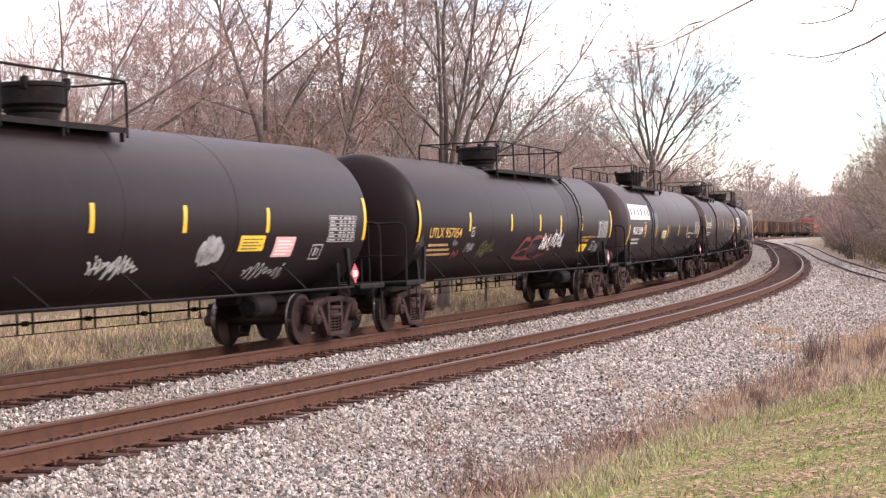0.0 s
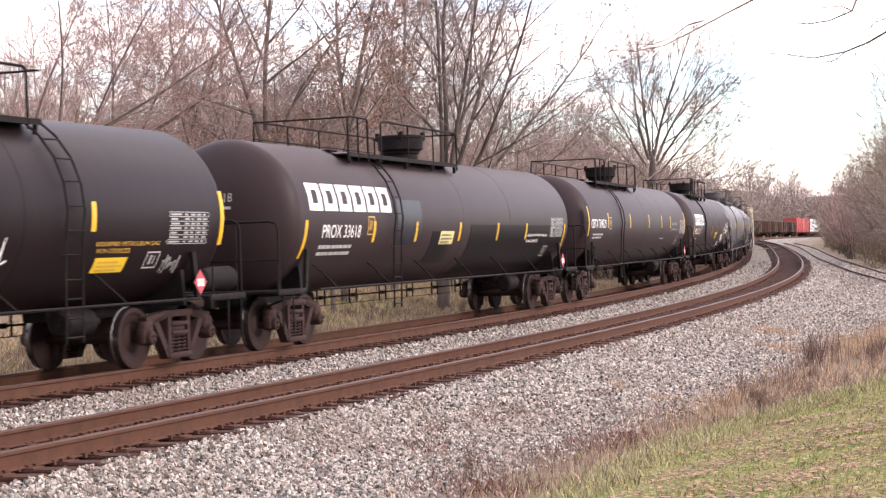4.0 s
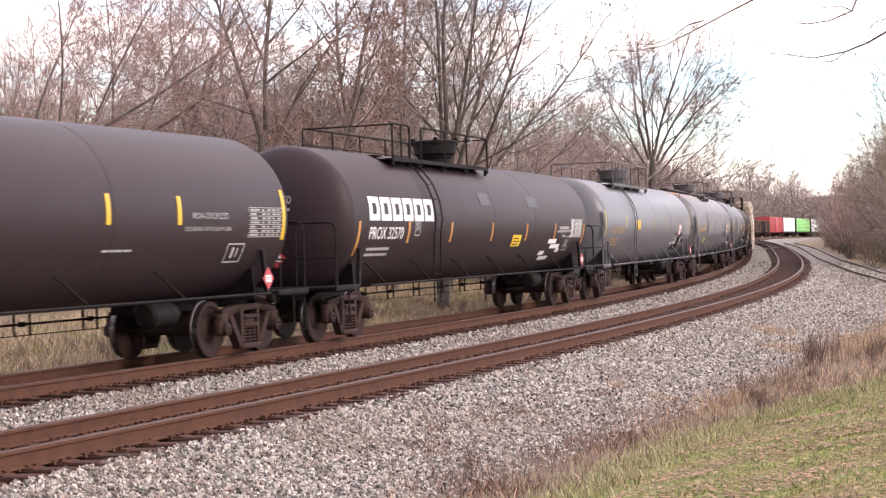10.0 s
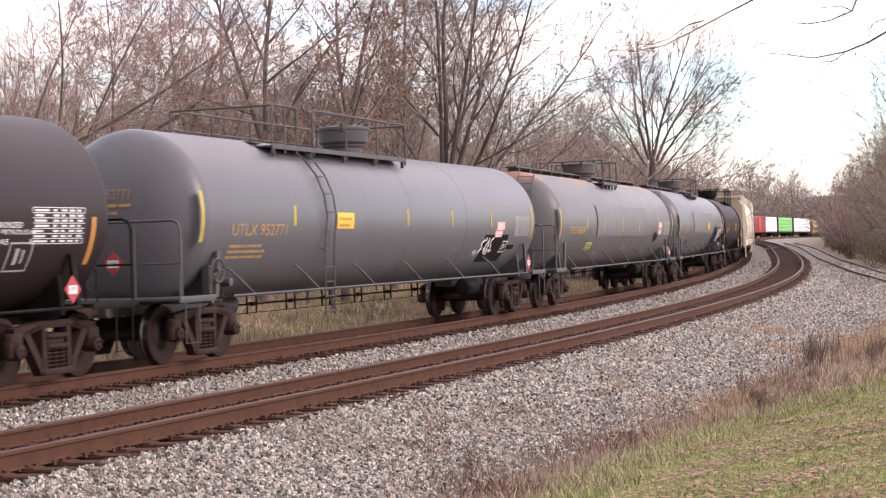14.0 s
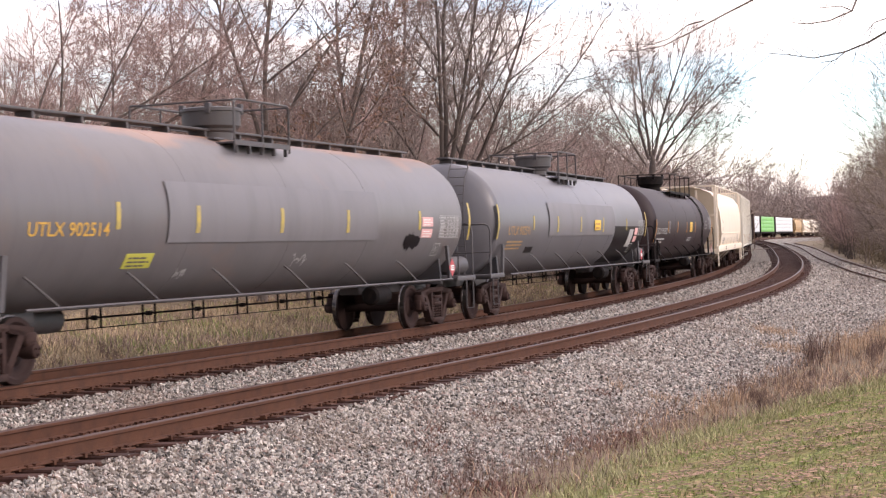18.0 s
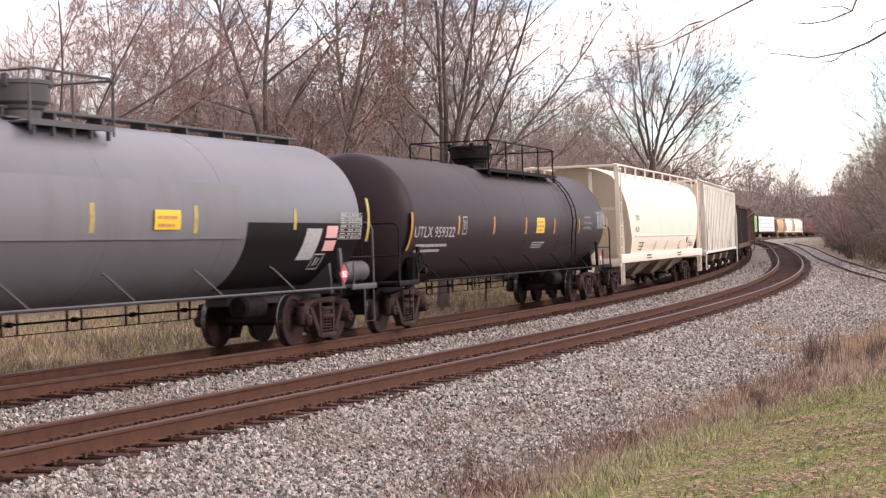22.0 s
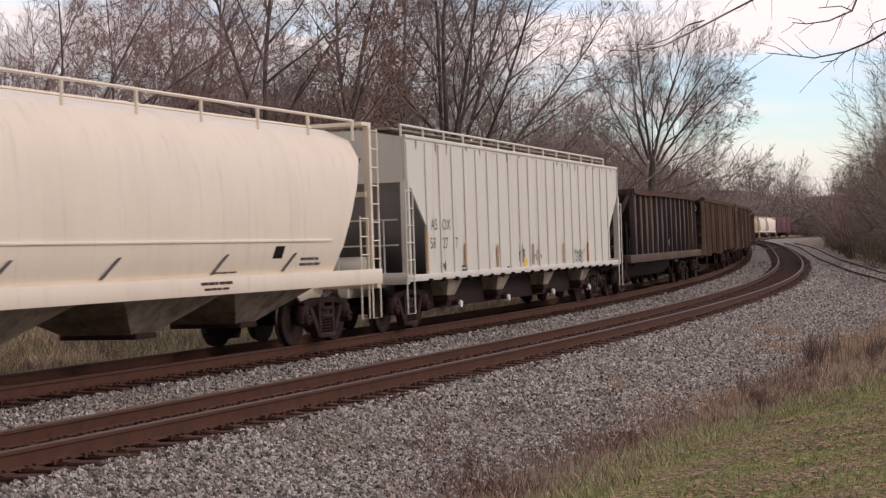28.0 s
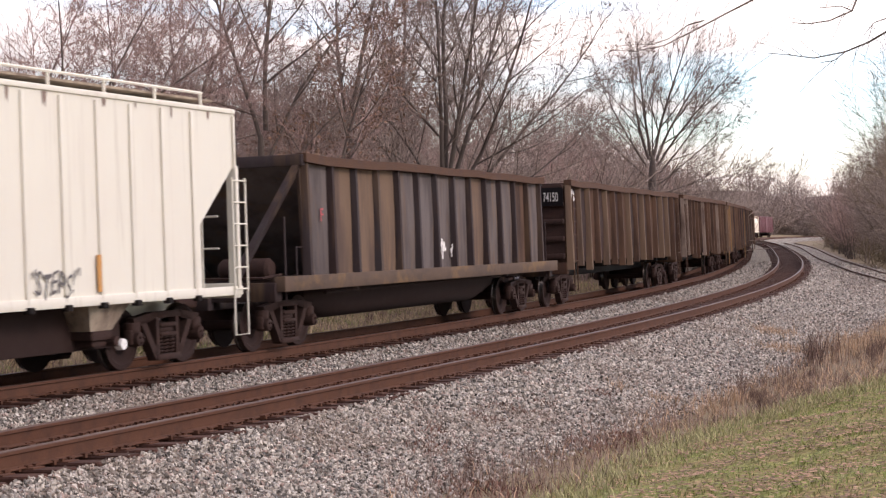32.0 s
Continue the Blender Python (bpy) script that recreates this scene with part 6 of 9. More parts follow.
def fit_text(car, name, body, x0, x1, a0, a1, mat, bold=0.0):
    """Lettering stretched to fill a stretch of the tank's near side, between two angles; each word is a part."""
    g = text_geo(body, 1.0, lambda u, v: (u, 0, v), bold)
    us, vs = [p[0] for p in g.v], [p[2] for p in g.v]
    u0, u1, v0, v1 = min(us), max(us), min(vs), max(vs)
    out = []
    for u, _, v in g.v:
        a = radians(a0 + (a1 - a0) * (v - v0) / (v1 - v0))
        out.append((x0 + (x1 - x0) * (u - u0) / (u1 - u0), -(TR + 0.008) * math.cos(a), TZ + (TR + 0.008) * math.sin(a)))
    words = body.split()
    ends = [max(p[0] for p in text_geo(" ".join(words[:i + 1]), 1.0, lambda u, v: (u, 0, v), bold).v) for i in range(len(words))]
    start = -1.0
    for end in ends:
        faces = [f for f in g.f if start < sum(us[i] for i in f) / len(f) <= end]
        used = sorted({i for f in faces for i in f})
        place = {i: k for k, i in enumerate(used)}
        part(name, Geo().add([out[i] for i in used], [tuple(place[i] for i in f) for f in faces]), mat, car, angle=0)
        start = end


def fine_print(car, x0, x1, a0, a1, rows, mat):
    """Small lettering as plain bars, a part for each row."""
    h = radians(a1 - a0) * TR / rows
    rng = random.Random(int(x0 * 10) + rows)
    for i in range(rows):
        part("small_print", bar_lines(on_tank(x0, a0, TR, TZ), [(0, (x1 - x0) * rng.uniform(0.7, 1.0), h * i + h * 0.2, h * 0.5)]), mat, car, angle=0)


def sticker(car, x0, x1, a0, a1, mat, label, print_mat=None, rows=3):
    st = part("sticker", cyl_patch(x0, x1, a0, a1, TR, TZ, 2, 6), mat, car, label)
    if print_mat:
        h = radians(a1 - a0) * TR
        w = x1 - x0
        lines = [(w * 0.1, w * (0.9 if i % 2 else 0.75), h * (0.12 + 0.8 * i / rows), h * 0.35 / rows) for i in range(rows)]
        at = (lambda u, v: (x0 + u, -(TR + 0.0095) * math.cos(radians(a0) + v / TR), TZ + (TR + 0.0095) * math.sin(radians(a0) + v / TR)))
        for ln in lines:
            part("print_line", bar_lines(at, [ln]), print_mat, st, angle=0)
    return st


def block_sign(car, x0, x1, a0, a1):
    """A large white company sign, as six plain open blocks."""
    w = (x1 - x0) / 6
    h = radians(a1 - a0) * TR
    for i in range(6):
        place = on_tank(x0 + i * w, a0, TR, TZ, 0.06)
        g = Geo()
        def bar(u0, u1, v0, v1):
            g.add([place(u0, v0), place(u1, v0), place(u1, (v0 + v1) / 2), place(u1, v1), place(u0, v1), place(u0, (v0 + v1) / 2)], [(0, 1, 2, 5), (5, 2, 3, 4)])
        ww = w * 0.86
        a, b = ww * 0.30, ww * 0.70
        bar(0, a, 0, h)
        bar(b, ww, 0, h)
        bar(a, b, h * 0.74, h)
        bar(a, b, 0, h * 0.26)
        part("sign_block", g, WHITE, car, angle=0)


def ragged_patch(car, name, x0, x1, a0, a1, mat, seed, label=""):
    """A stain with an uneven edge on the tank."""
    rng = random.Random(seed)
    n = 26
    vs, fs = [], []
    lo = hi = 0.0
    for i in range(n + 1):
        lo, hi = lo * 0.6 + rng.uniform(-0.5, 0.5), hi * 0.6 + rng.uniform(-0.5, 0.5)
        t = i / n
        env = math.sin(math.pi * min(1, max(0, t))) ** 0.4 if 0 < t < 1 else 0.1
        mid, hw = (a0 + a1) / 2, (a1 - a0) / 2 * env
        for k in range(5):
            a = radians(mid + hw * ((k - 2) / 2) + (lo if k == 0 else hi if k == 4 else 0) * 4 * env)
            vs.append((x0 + (x1 - x0) * t, -(TR + 0.005) * math.cos(a), TZ + (TR + 0.005) * math.sin(a)))
    for i in range(n):
        fs += [(i * 5 + k, (i + 1) * 5 + k, (i + 1) * 5 + k + 1, i * 5 + k + 1) for k in range(4)]
    return part(name, Geo().add(vs, fs), mat, car, label)


def end_tank(car, L, steel):
    """Small air tank lying on the rear platform."""
    g = Geo().lathe([(-0.55, 0), (-0.53, 0.13), (-0.46, 0.2), (0.46, 0.2), (0.53, 0.13), (0.55, 0)], 18, "x", (L / 2 - 1.2, -1.05, 1.28))
    part("platform_reservoir", g, steel, car)


def hand_brake(car, L, steel):
    """Brake gear on the front platform: a spoked wheel on a gear case, a valve and its pipe."""
    x0 = -L / 2 + 1.75
    box = part("brake_gear_case", Geo().box(x0 - 0.11, x0 + 0.11, -1.30, -1.12, 1.03, 1.50, 0.03), steel, car)
    g = Geo()
    ring = [(x0 + 0.19 * math.cos(a), -1.38, 1.42 + 0.19 * math.sin(a)) for a in np.linspace(0, 2 * math.pi, 19)]
    g.tube(ring, 0.016, 5)
    for k in range(5):
        a = 2 * math.pi * k / 5
        g.tube([(x0, -1.36, 1.42), (x0 + 0.19 * math.cos(a), -1.38, 1.42 + 0.19 * math.sin(a))], 0.011, 4)
    g.tube([(x0, -1.40, 1.42), (x0, -1.22, 1.42)], 0.03, 7)
    part("hand_wheel", g, steel, box)
    g = Geo().lathe([(-0.14, 0), (-0.13, 0.07), (0.13, 0.07), (0.14, 0)], 12, "y", (x0 + 0.42, -1.25, 1.22))
    g.tube([(x0 + 0.42, -1.2, 1.2), (x0 + 0.6, -1.1, 1.05), (x0 + 1.1, -0.9, 0.95)], 0.02, 5)
    part("brake_valve", g, steel, car)


def head_ladder(car, L, steel):
    """Ladder that climbs the front head from the platform to the walkway on the top."""
    half, hd = L / 2 - 0.98, 0.55
    g = Geo()
    rails = []
    for y in (-0.66, -0.28):
        line = [(-L / 2 + 0.86, y, 1.04)]
        for z in np.linspace(1.5, 3.74, 12):
            r = min(1.0, math.hypot(y, z - TZ) / TR)
            line.append((-half + hd - hd * math.sqrt(1 - r * r) - 0.14, y, z))
        rails.append(line)
        g.tube(line, 0.016, 5)
    for k in range(1, 12):
        g.tube([rails[0][k], rails[1][k]], 0.012, 5)
    return part("head_ladder", g, steel, car)


def head_text(car, L, body, mat, z0=2.58, y0=0.72, width=1.2, lines=2):
    """Number and capacity lines on the front head of a tank."""
    half, hd = L / 2 - 0.98, 0.55

    def at(u, v):
        y, z = y0 - u, z0 + v
        r = min(0.995, math.hypot(y, z - TZ) / TR)
        return (-half + hd - hd * math.sqrt(1 - r * r) - 0.012, y, z)
    k = width / (0.62 * 0.22 * len(body))
    part("head_number", text_geo(body, 0.22, lambda u, v: at(u * min(1.3, k), v)), mat, car, angle=0)
    for i in range(lines):
        part("head_print", bar_lines(at, [(0.25, width * (0.85 - 0.2 * i), -0.13 - 0.12 * i, 0.05)]), mat, car, angle=0)


def build_train():
    back = dict(walk_x=(-5.5, 0.8), ladder_x=-4.15, dome_x=-0.12)
    fore = dict(walk_x=(-1.75, 4.4), ladder_x=4.45, dome_x=-0.08)
    # 1
    L = 19.89
    c = tank_car("black tank car with pale graffiti and yellow and pink stickers", BLACK_PAINT, DARK_STEEL, L, stripes=(-8.46, -5.85, -3.34, -0.80, 1.72, 4.44, 8.38), tape=(-12, 5), end_tape=(-18, 15), **back)
    sticker(c, 3.56, 4.41, -25, -14, LABEL_YELLOW, "dusty yellow sticker", GRAFFITI_DARK, 4)
    sticker(c, 4.81, 5.55, -30, -15, PINK, "faded pink and white sticker", WHITE, 5)
    frame_box(c, 6.29, -33, TR, TZ, 0.42, 0.30)
    table_label(c, 6.80, -19, TR, TZ, 1.18, 0.47)
    part("graffiti", scrawl(on_tank(-0.69, -46, TR, TZ), 1.4, 0.52, 3, 0.022, 6), DIM_WHITE, c, "white sprayed scrawl", angle=0)
    part("graffiti", scrawl(on_tank(-0.54, -41, TR, TZ), 1.1, 0.40, 8, 0.016, 9), DIM_WHITE, c, "white sprayed scrawl", angle=0)
    ragged_patch(c, "graffiti", 2.27, 3.08, -36, -14, GRAFFITI_GREY, 4, "smudged grey spray paint")
    part("graffiti", scrawl(on_tank(4.08, -52, TR, TZ), 1.5, 0.48, 5, 0.016, 8), DIM_WHITE, c, "white sprayed scrawl", angle=0)
    diamond(c, 7.67, -1.48, 1.25)
    couple(c, -2.1, 17.79)
    # 2
    L = 20.01
    c = tank_car("black tank car with yellow lettering and red and white graffiti", BLACK_PAINT, DARK_STEEL, L, stripes=(-8.54, -5.20, -1.93, 0.64, 2.70, 5.00, 8.55), tape=(-11, 6), end_tape=(-20, 15), **fore)
    fit_text(c, "lettering", "UTLX 957054", -7.88, -5.77, -17, -8, GOLD, 0.006)
    head_text(c, L, "UTLX 957054", GOLD)
    fine_print(c, -7.78, -6.07, -35, -21, 3, PALE_GOLD)
    red = on_tank(-1.05, -44, TR + 0.003, TZ)
    for i, pts in enumerate(([(1.05, 0.56), (0.55, 0.60), (0.15, 0.30), (0.1, 0.10), (0.75, 0.05), (1.3, 0.02)], [(1.95, 0.66), (1.3, 0.60), (1.05, 0.30), (1.25, 0.05), (2.0, 0.02), (2.3, 0.22)],
                             [(1.9, 0.64), (2.45, 0.60), (2.9, 0.30), (2.6, 0.12), (2.1, 0.10)], [(2.5, 0.78), (2.75, 0.42), (3.05, 0.26), (3.3, 0.30)], [(0.1, 0.18), (0.55, 0.30), (1.0, 0.34)], [(0.2, 0.08), (1.2, 0.00), (2.3, 0.06)])):
        part("graffiti", sweep(red, pts, (0.05, 0.05, 0.035, 0.05, 0.028, 0.03)[i]), GRAFFITI_RED, c, "red sprayed letters", angle=0)
    ragged_patch(c, "graffiti", 0.0, 0.9, -38, -24, GRAFFITI_DIM_RED, 91, "faded red spray paint")
    part("graffiti", tag(on_tank(0.98, -31, TR + 0.008, TZ), 1.05, 0.40, 7, 27, 0.024), WHITE, c, "white sprayed letters", angle=0)
    part("graffiti", tag(on_tank(1.95, -28, TR + 0.008, TZ), 1.25, 0.42, 8, 31, 0.024), WHITE, c, "white sprayed letters", angle=0)
    part("graffiti", tag(on_tank(-5.25, -31, TR, TZ), 0.62, 0.22, 6, 23, 0.014), GRAFFITI_GREY, c, "dim white sprayed letters", angle=0)
    part("graffiti", tag(on_tank(-4.15, -33, TR, TZ), 1.2, 0.32, 6, 24, 0.016), GRAFFITI_OLIVE, c, "dull yellow-green sprayed letters", angle=0)
    part("graffiti", scrawl(on_tank(-4.2, -40, TR, TZ), 0.6, 0.3, 25, 0.012, 7), GRAFFITI_OLIVE, c, "dull yellow-green sprayed scrawl", angle=0)
    part("graffiti", scrawl(on_tank(-6.0, -39, TR, TZ), 0.42, 0.26, 26, 0.02, 4), GRAFFITI_RED, c, "small red sprayed mark", angle=0)
    ragged_patch(c, "graffiti", -6.22, -5.86, -25, -20, GRAFFITI_DARK, 92, "small grey overpainted mark")
    part("scuff_marks", scrawl(on_tank(-8.55, -34, TR, TZ), 0.45, 0.55, 28, 0.010, 5), GRAFFITI_DARK, c, "pale scuff marks", angle=0)
    frame_box(c, -5.05, -16, TR, TZ, 0.2, 0.21)
    fit_text(c, "lettering", "LIQUEFIED PETROLEUM GAS", 5.13, 6.78, -20, -17, GOLD)
    fit_text(c, "lettering", "NON-ODORIZED", 5.18, 6.03, -24, -21, GOLD)
    sticker(c, 5.23, 6.03, -37, -27, LABEL_YELLOW, "dusty yellow sticker", GOLD, 3)
    frame_box(c, 6.53, -35, TR, TZ, 0.36, 0.28)
    part("graffiti", scrawl(on_tank(7.03, -41, TR, TZ), 0.5, 0.4, 31, 0.013, 6), GRAFFITI_GREY, c, angle=0)
    table_label(c, 6.98, -19, TR, TZ, 1.15, 0.48)
    diamond(c, 7.68, -1.48, 1.25)
    end_tank(c, L, DARK_STEEL)
    diamond(c, -L / 2 + 0.66, -0.15, 1.57, -90)
    couple(c, 17.79, 37.8)
    # 3
    L = 20.27
    c = tank_car("black tank car with large white block sign and repainted patches", BROWN_PAINT, DARK_STEEL, L, stripes=(-8.40, -5.22, -2.91, -0.18, 2.54, 4.85, 8.34), tape=(-20, -3), end_tape=(-32, -3), **back)
    block_sign(c, -8.26, -4.24, 4, 25)
    fit_text(c, "lettering", "PROX 33618", -7.68, -5.91, -16, -6, WHITE, 0.006)
    head_text(c, L, "PROX 33618", DIM_WHITE)
    fine_print(c, -7.71, -5.92, -31, -20, 2, DIM_WHITE)
    frame_box(c, -5.57, -14, TR, TZ, 0.32, 0.36, GOLD)
    part("repainted_patch", cyl_patch(-4.03, -2.64, -22, 15, TR, TZ, 2, 10), material("blue_black_paint", (0.016, 0.0165, 0.023), 0.36, spots=[(2, 0.4, 0.7, (0.028, 0.029, 0.037), 0.5, STREAK)], spec=0.2), c, "bluish black repainted patch")
    part("repainted_patch", cyl_patch(-1.94, -0.70, -42, -11, TR, TZ, 2, 8), BLACK_COAT, c, "glossy black repainted patch")
    part("repainted_patch", cyl_patch(0.55, 8.31, -59, -5, TR, TZ, 6, 12), BLACK_COAT, c, "glossy black repainted patch")
    sticker(c, -1.43, -0.57, -23, -11, material("pale_yellow_sticker", (0.66, 0.58, 0.25), 0.5), "pale yellow sticker", GRAFFITI_DARK, 3)
    fit_text(c, "lettering", "LIQUEFIED PETROLEUM GAS", 4.97, 6.72, -17, -14, WHITE, 0.01)
    fit_text(c, "lettering", "NON-ODORIZED", 5.02, 6.02, -23, -20, WHITE, 0.01)
    frame_box(c, 6.72, -40, TR, TZ, 0.40, 0.31)
    table_label(c, 6.98, -17, TR, TZ, 1.20, 0.48)
    diamond(c, 7.75, -1.48, 1.25)
    couple(c, 37.8, 58.07)
    # 4
    L = 20.7
    c = tank_car("brownish black tank car with white number and yellow tape", BROWN_PAINT, DARK_STEEL, L, stripes=(-9.15, -6.32, -2.69, 0.77, 3.40, 5.33, 8.74), tape=(-7, 11), end_tape=(-17, 18), **dict(back, ladder_x=-4.35, dome_x=-0.4, walk_x=(-6.1, 0.55)))
    fit_text(c, "lettering", "CBTX 784529", -8.84, -6.69, -7.5, 3, WHITE, 0.006)
    head_text(c, L, "CBTX 784529", WHITE)
    fine_print(c, -8.49, -6.76, -21, -13, 2, DIM_WHITE)
    frame_box(c, -6.14, -9, TR, TZ, 0.30, 0.36)
    fit_text(c, "lettering", "NON-ODORIZED", 5.70, 6.82, -3, 1, DIM_WHITE)
    fit_text(c, "lettering", "LIQUEFIED PETROLEUM GAS", 5.50, 6.93, -11, -8, DIM_WHITE)
    table_label(c, 7.52, -15, TR, TZ, 1.15, 0.48)
    fine_print(c, 3.35, 4.27, -24, -21, 1, DIM_WHITE)
    frame_box(c, 6.93, -33, TR, TZ, 0.55, 0.34)
    diamond(c, 7.96, -1.48, 1.25)
    diamond(c, -L / 2 + 0.66, -0.15, 1.57, -90)
    hand_brake(c, L, DARK_STEEL)
    couple(c, 58.07, 78.77)
    # 5
    L = 20.18
    c = tank_car("brownish black tank car with white block sign and orange tape", BROWN_PAINT, DARK_STEEL, L, stripes=(-8.35, -5.68, -3.04, -0.12, 2.71, 5.33, 8.28), tape=(-21, -3), end_tape=(-31, -3), stripe_mat=ORANGE, **back)
    block_sign(c, -7.86, -4.17, -2.5, 16.5)
    fit_text(c, "lettering", "PROX 32570", -7.81, -6.01, -17.5, -7.5, WHITE, 0.006)
    head_text(c, L, "PROX 32570", DIM_WHITE)
    fine_print(c, -7.76, -6.35, -33, -23, 2, DIM_WHITE)
    frame_box(c, -5.34, -15, TR, TZ, 0.30, 0.40)
    sticker(c, 1.62, 2.33, -27, -15, LABEL_YELLOW, "dirty yellow sticker", RUST_RIM, 3)
    for i, (x0, x1, a0, a1) in enumerate(((4.91, 5.66, -25, -20), (5.26, 6.12, -31, -26), (5.96, 6.27, -36, -31), (4.50, 4.96, -39, -34), (4.80, 5.61, -46, -41))):
        part("sign_block", cyl_patch(x0, x1, a0, a1, TR, TZ, 1, 3), WHITE, c)
    fit_text(c, "lettering", "NON-ODORIZED", 5.76, 6.67, -9, -6, WHITE, 0.01)
    fit_text(c, "lettering", "LIQUEFIED PETROLEUM", 5.56, 6.97, -13, -10, WHITE, 0.006)
    fit_text(c, "lettering", "GAS", 6.11, 6.42, -18, -15, WHITE, 0.006)
    frame_box(c, 6.47, -34, TR, TZ, 0.5, 0.42)
    table_label(c, 6.89, -18, TR, TZ, 1.17, 0.48, WHITE)
    for x, w in ((2.9, 0.9), (-0.9, 0.7)):
        part("repainted_patch", cyl_patch(x, x + w, 14, 26, TR, TZ, 1, 4), material("pale_patch_paint", (0.043, 0.034, 0.0355), 0.5, spots=[(3, 0.4, 0.7, (0.05, 0.045, 0.045), 0.6, STREAK)]), c, "paler repainted patch")
    diamond(c, 7.6, -1.48, 1.25)
    diamond(c, -L / 2 + 0.66, -0.15, 1.57, -90)
    couple(c, 78.77, 98.95)
    # 6
    L = 20.2
    c = tank_car("light grey tank car with faded orange lettering", GREY_PAINT, GREY_STEEL, L, stripes=(-8.83, -5.51, -0.15, 2.48, 5.15, 8.35), tape=(-7, 7), end_tape=(-18, 15), stripe_mat=FADED_TAPE, **back)
    fit_text(c, "lettering", "UTLX 952771", -7.83, -5.81, -14, -6, PALE_GOLD, 0.006)
    head_text(c, L, "UTLX 952771", PALE_GOLD)
    fine_print(c, -7.83, -6.21, -31, -19, 3, PALE_GOLD)
    sticker(c, -3.69, -2.93, -9, 3, LABEL_YELLOW, "bright yellow sticker", ORANGE, 2)
    sticker(c, 5.60, 6.18, -10, -2, PINK, "faded pink sticker", WHITE, 3)
    sticker(c, 5.52, 6.06, -17, -10.5, PINK, "faded pink sticker", WHITE, 2)
    part("black_patch", cyl_patch(4.85, 6.55, -44, -14.5, TR, TZ, 3, 8), BLACK_COAT, c, "black painted patch on the lower side")
    part("black_patch", cyl_patch(6.62, 7.2, -30, -25, TR, TZ, 1, 3), BLACK_COAT, c, "small black painted patch")
    part("graffiti", tag(on_tank(4.62, -33, TR + 0.006, TZ), 1.02, 0.42, 5, 45, 0.03), WHITE, c, "white sprayed tag", angle=0)
    part("graffiti", scrawl(on_tank(4.30, -38, TR + 0.002, TZ), 0.26, 0.22, 46, 0.02, 2), WHITE, c, "small white sprayed mark", angle=0)
    part("graffiti", tag(on_tank(2.75, -30, TR, TZ), 0.75, 0.16, 4, 47, 0.014), GRAFFITI_GREY, c, "faint white sprayed mark", angle=0)
    frame_box(c, 6.14, -33, TR + 0.006, TZ, 0.40, 0.30, WHITE, 0.25)
    table_label(c, 6.98, -16, TR, TZ, 1.18, 0.47, DIM_WHITE)
    diamond(c, 7.70, -1.48, 1.25)
    hand_brake(c, L, GREY_STEEL)
    diamond(c, -L / 2 + 0.66, -0.15, 1.57, -90)
    couple(c, 98.95, 119.15)
    # 7
    small = dict(walk_x=(-1.2, 0.85), ladder_x=None, dome_x=-0.15)
    L = 19.97
    c = tank_car("rust-stained grey tank car with a flat side panel", RUSTY_GREY, GREY_STEEL, L, walk_long=True, stripes=(-8.69, -5.50, -3.09, -0.16, 2.67, 6.02, 8.99), tape=(-10, 6), end_tape=(-19, 15), stripe_mat=FADED_TAPE, **small)
    part("lagging_panel", cyl_patch(-4.12, 3.79, -18, 20, TR + 0.02, TZ, 6, 14), LINING, c, "flat grey sheet panel")
    for x in (-3.25, -0.36, 2.38):
        part("tape_stripe", cyl_patch(x - 0.06, x + 0.06, -12, 5, TR + 0.026, TZ), FADED_TAPE, c)
    fit_text(c, "lettering", "UTLX 902514", -7.67, -5.72, -14, -6, GOLD, 0.007)
    head_ladder(c, L, GREY_STEEL)
    sticker(c, -5.11, -4.34, -35, -25, material("green_yellow_sticker", (0.50, 0.48, 0.08), 0.5), "faded yellow-green sticker", GRAFFITI_DARK, 3)
    sticker(c, 6.15, 6.75, -7, 1, PINK, "faded pink sticker", WHITE, 3)
    sticker(c, 6.15, 6.75, -16.5, -9, PINK, "faded pink sticker", WHITE, 3)
    ragged_patch(c, "black_patch", 5.28, 6.15, -26, -13, BLACK_COAT, 71, "smeared black paint")
    frame_box(c, 7.05, -34, TR, TZ, 0.35, 0.30)
    table_label(c, 7.14, -17, TR, TZ, 1.19, 0.47, DIM_WHITE)
    part("graffiti", scrawl(on_tank(0.41, -41, TR, TZ), 0.6, 0.35, 51, 0.015, 3), DIM_WHITE, c, angle=0)
    part("graffiti", scrawl(on_tank(-3.47, -46, TR, TZ), 0.35, 0.25, 52, 0.018, 4), DIM_WHITE, c, angle=0)
    fit_text(c, "top_lettering", "NON-ODORIZED", 6.34, 8.38, 87, 93, GOLD)
    diamond(c, 7.60, -1.48, 1.25)
    end_tank(c, L, GREY_STEEL)
    couple(c, 119.15, 139.12)
    # 8
    L = 19.98
    c = tank_car("grey tank car with black patches and a flat side panel", GREY_PAINT, GREY_STEEL, L, walk_long=True, stripes=(-8.63, -5.45, -2.80, -0.12, 2.60, 5.85, 8.95), tape=(-10, 5), end_tape=(-19, 15), stripe_mat=FADED_TAPE, **small)
    part("lagging_panel", cyl_patch(-3.94, 4.02, -16, 20, TR + 0.02, TZ, 6, 14), LINING, c, "flat grey sheet panel")
    for x in (-3.06, -0.43, 2.41):
        part("tape_stripe", cyl_patch(x - 0.06, x + 0.06, -12, 5, TR + 0.026, TZ), FADED_TAPE, c)
    fit_text(c, "lettering", "UTLX 902591", -7.74, -5.76, -15, -6, PALE_GOLD, 0.007)
    head_ladder(c, L, GREY_STEEL)
    fine_print(c, -7.69, -6.06, -31, -20, 3, PALE_GOLD)
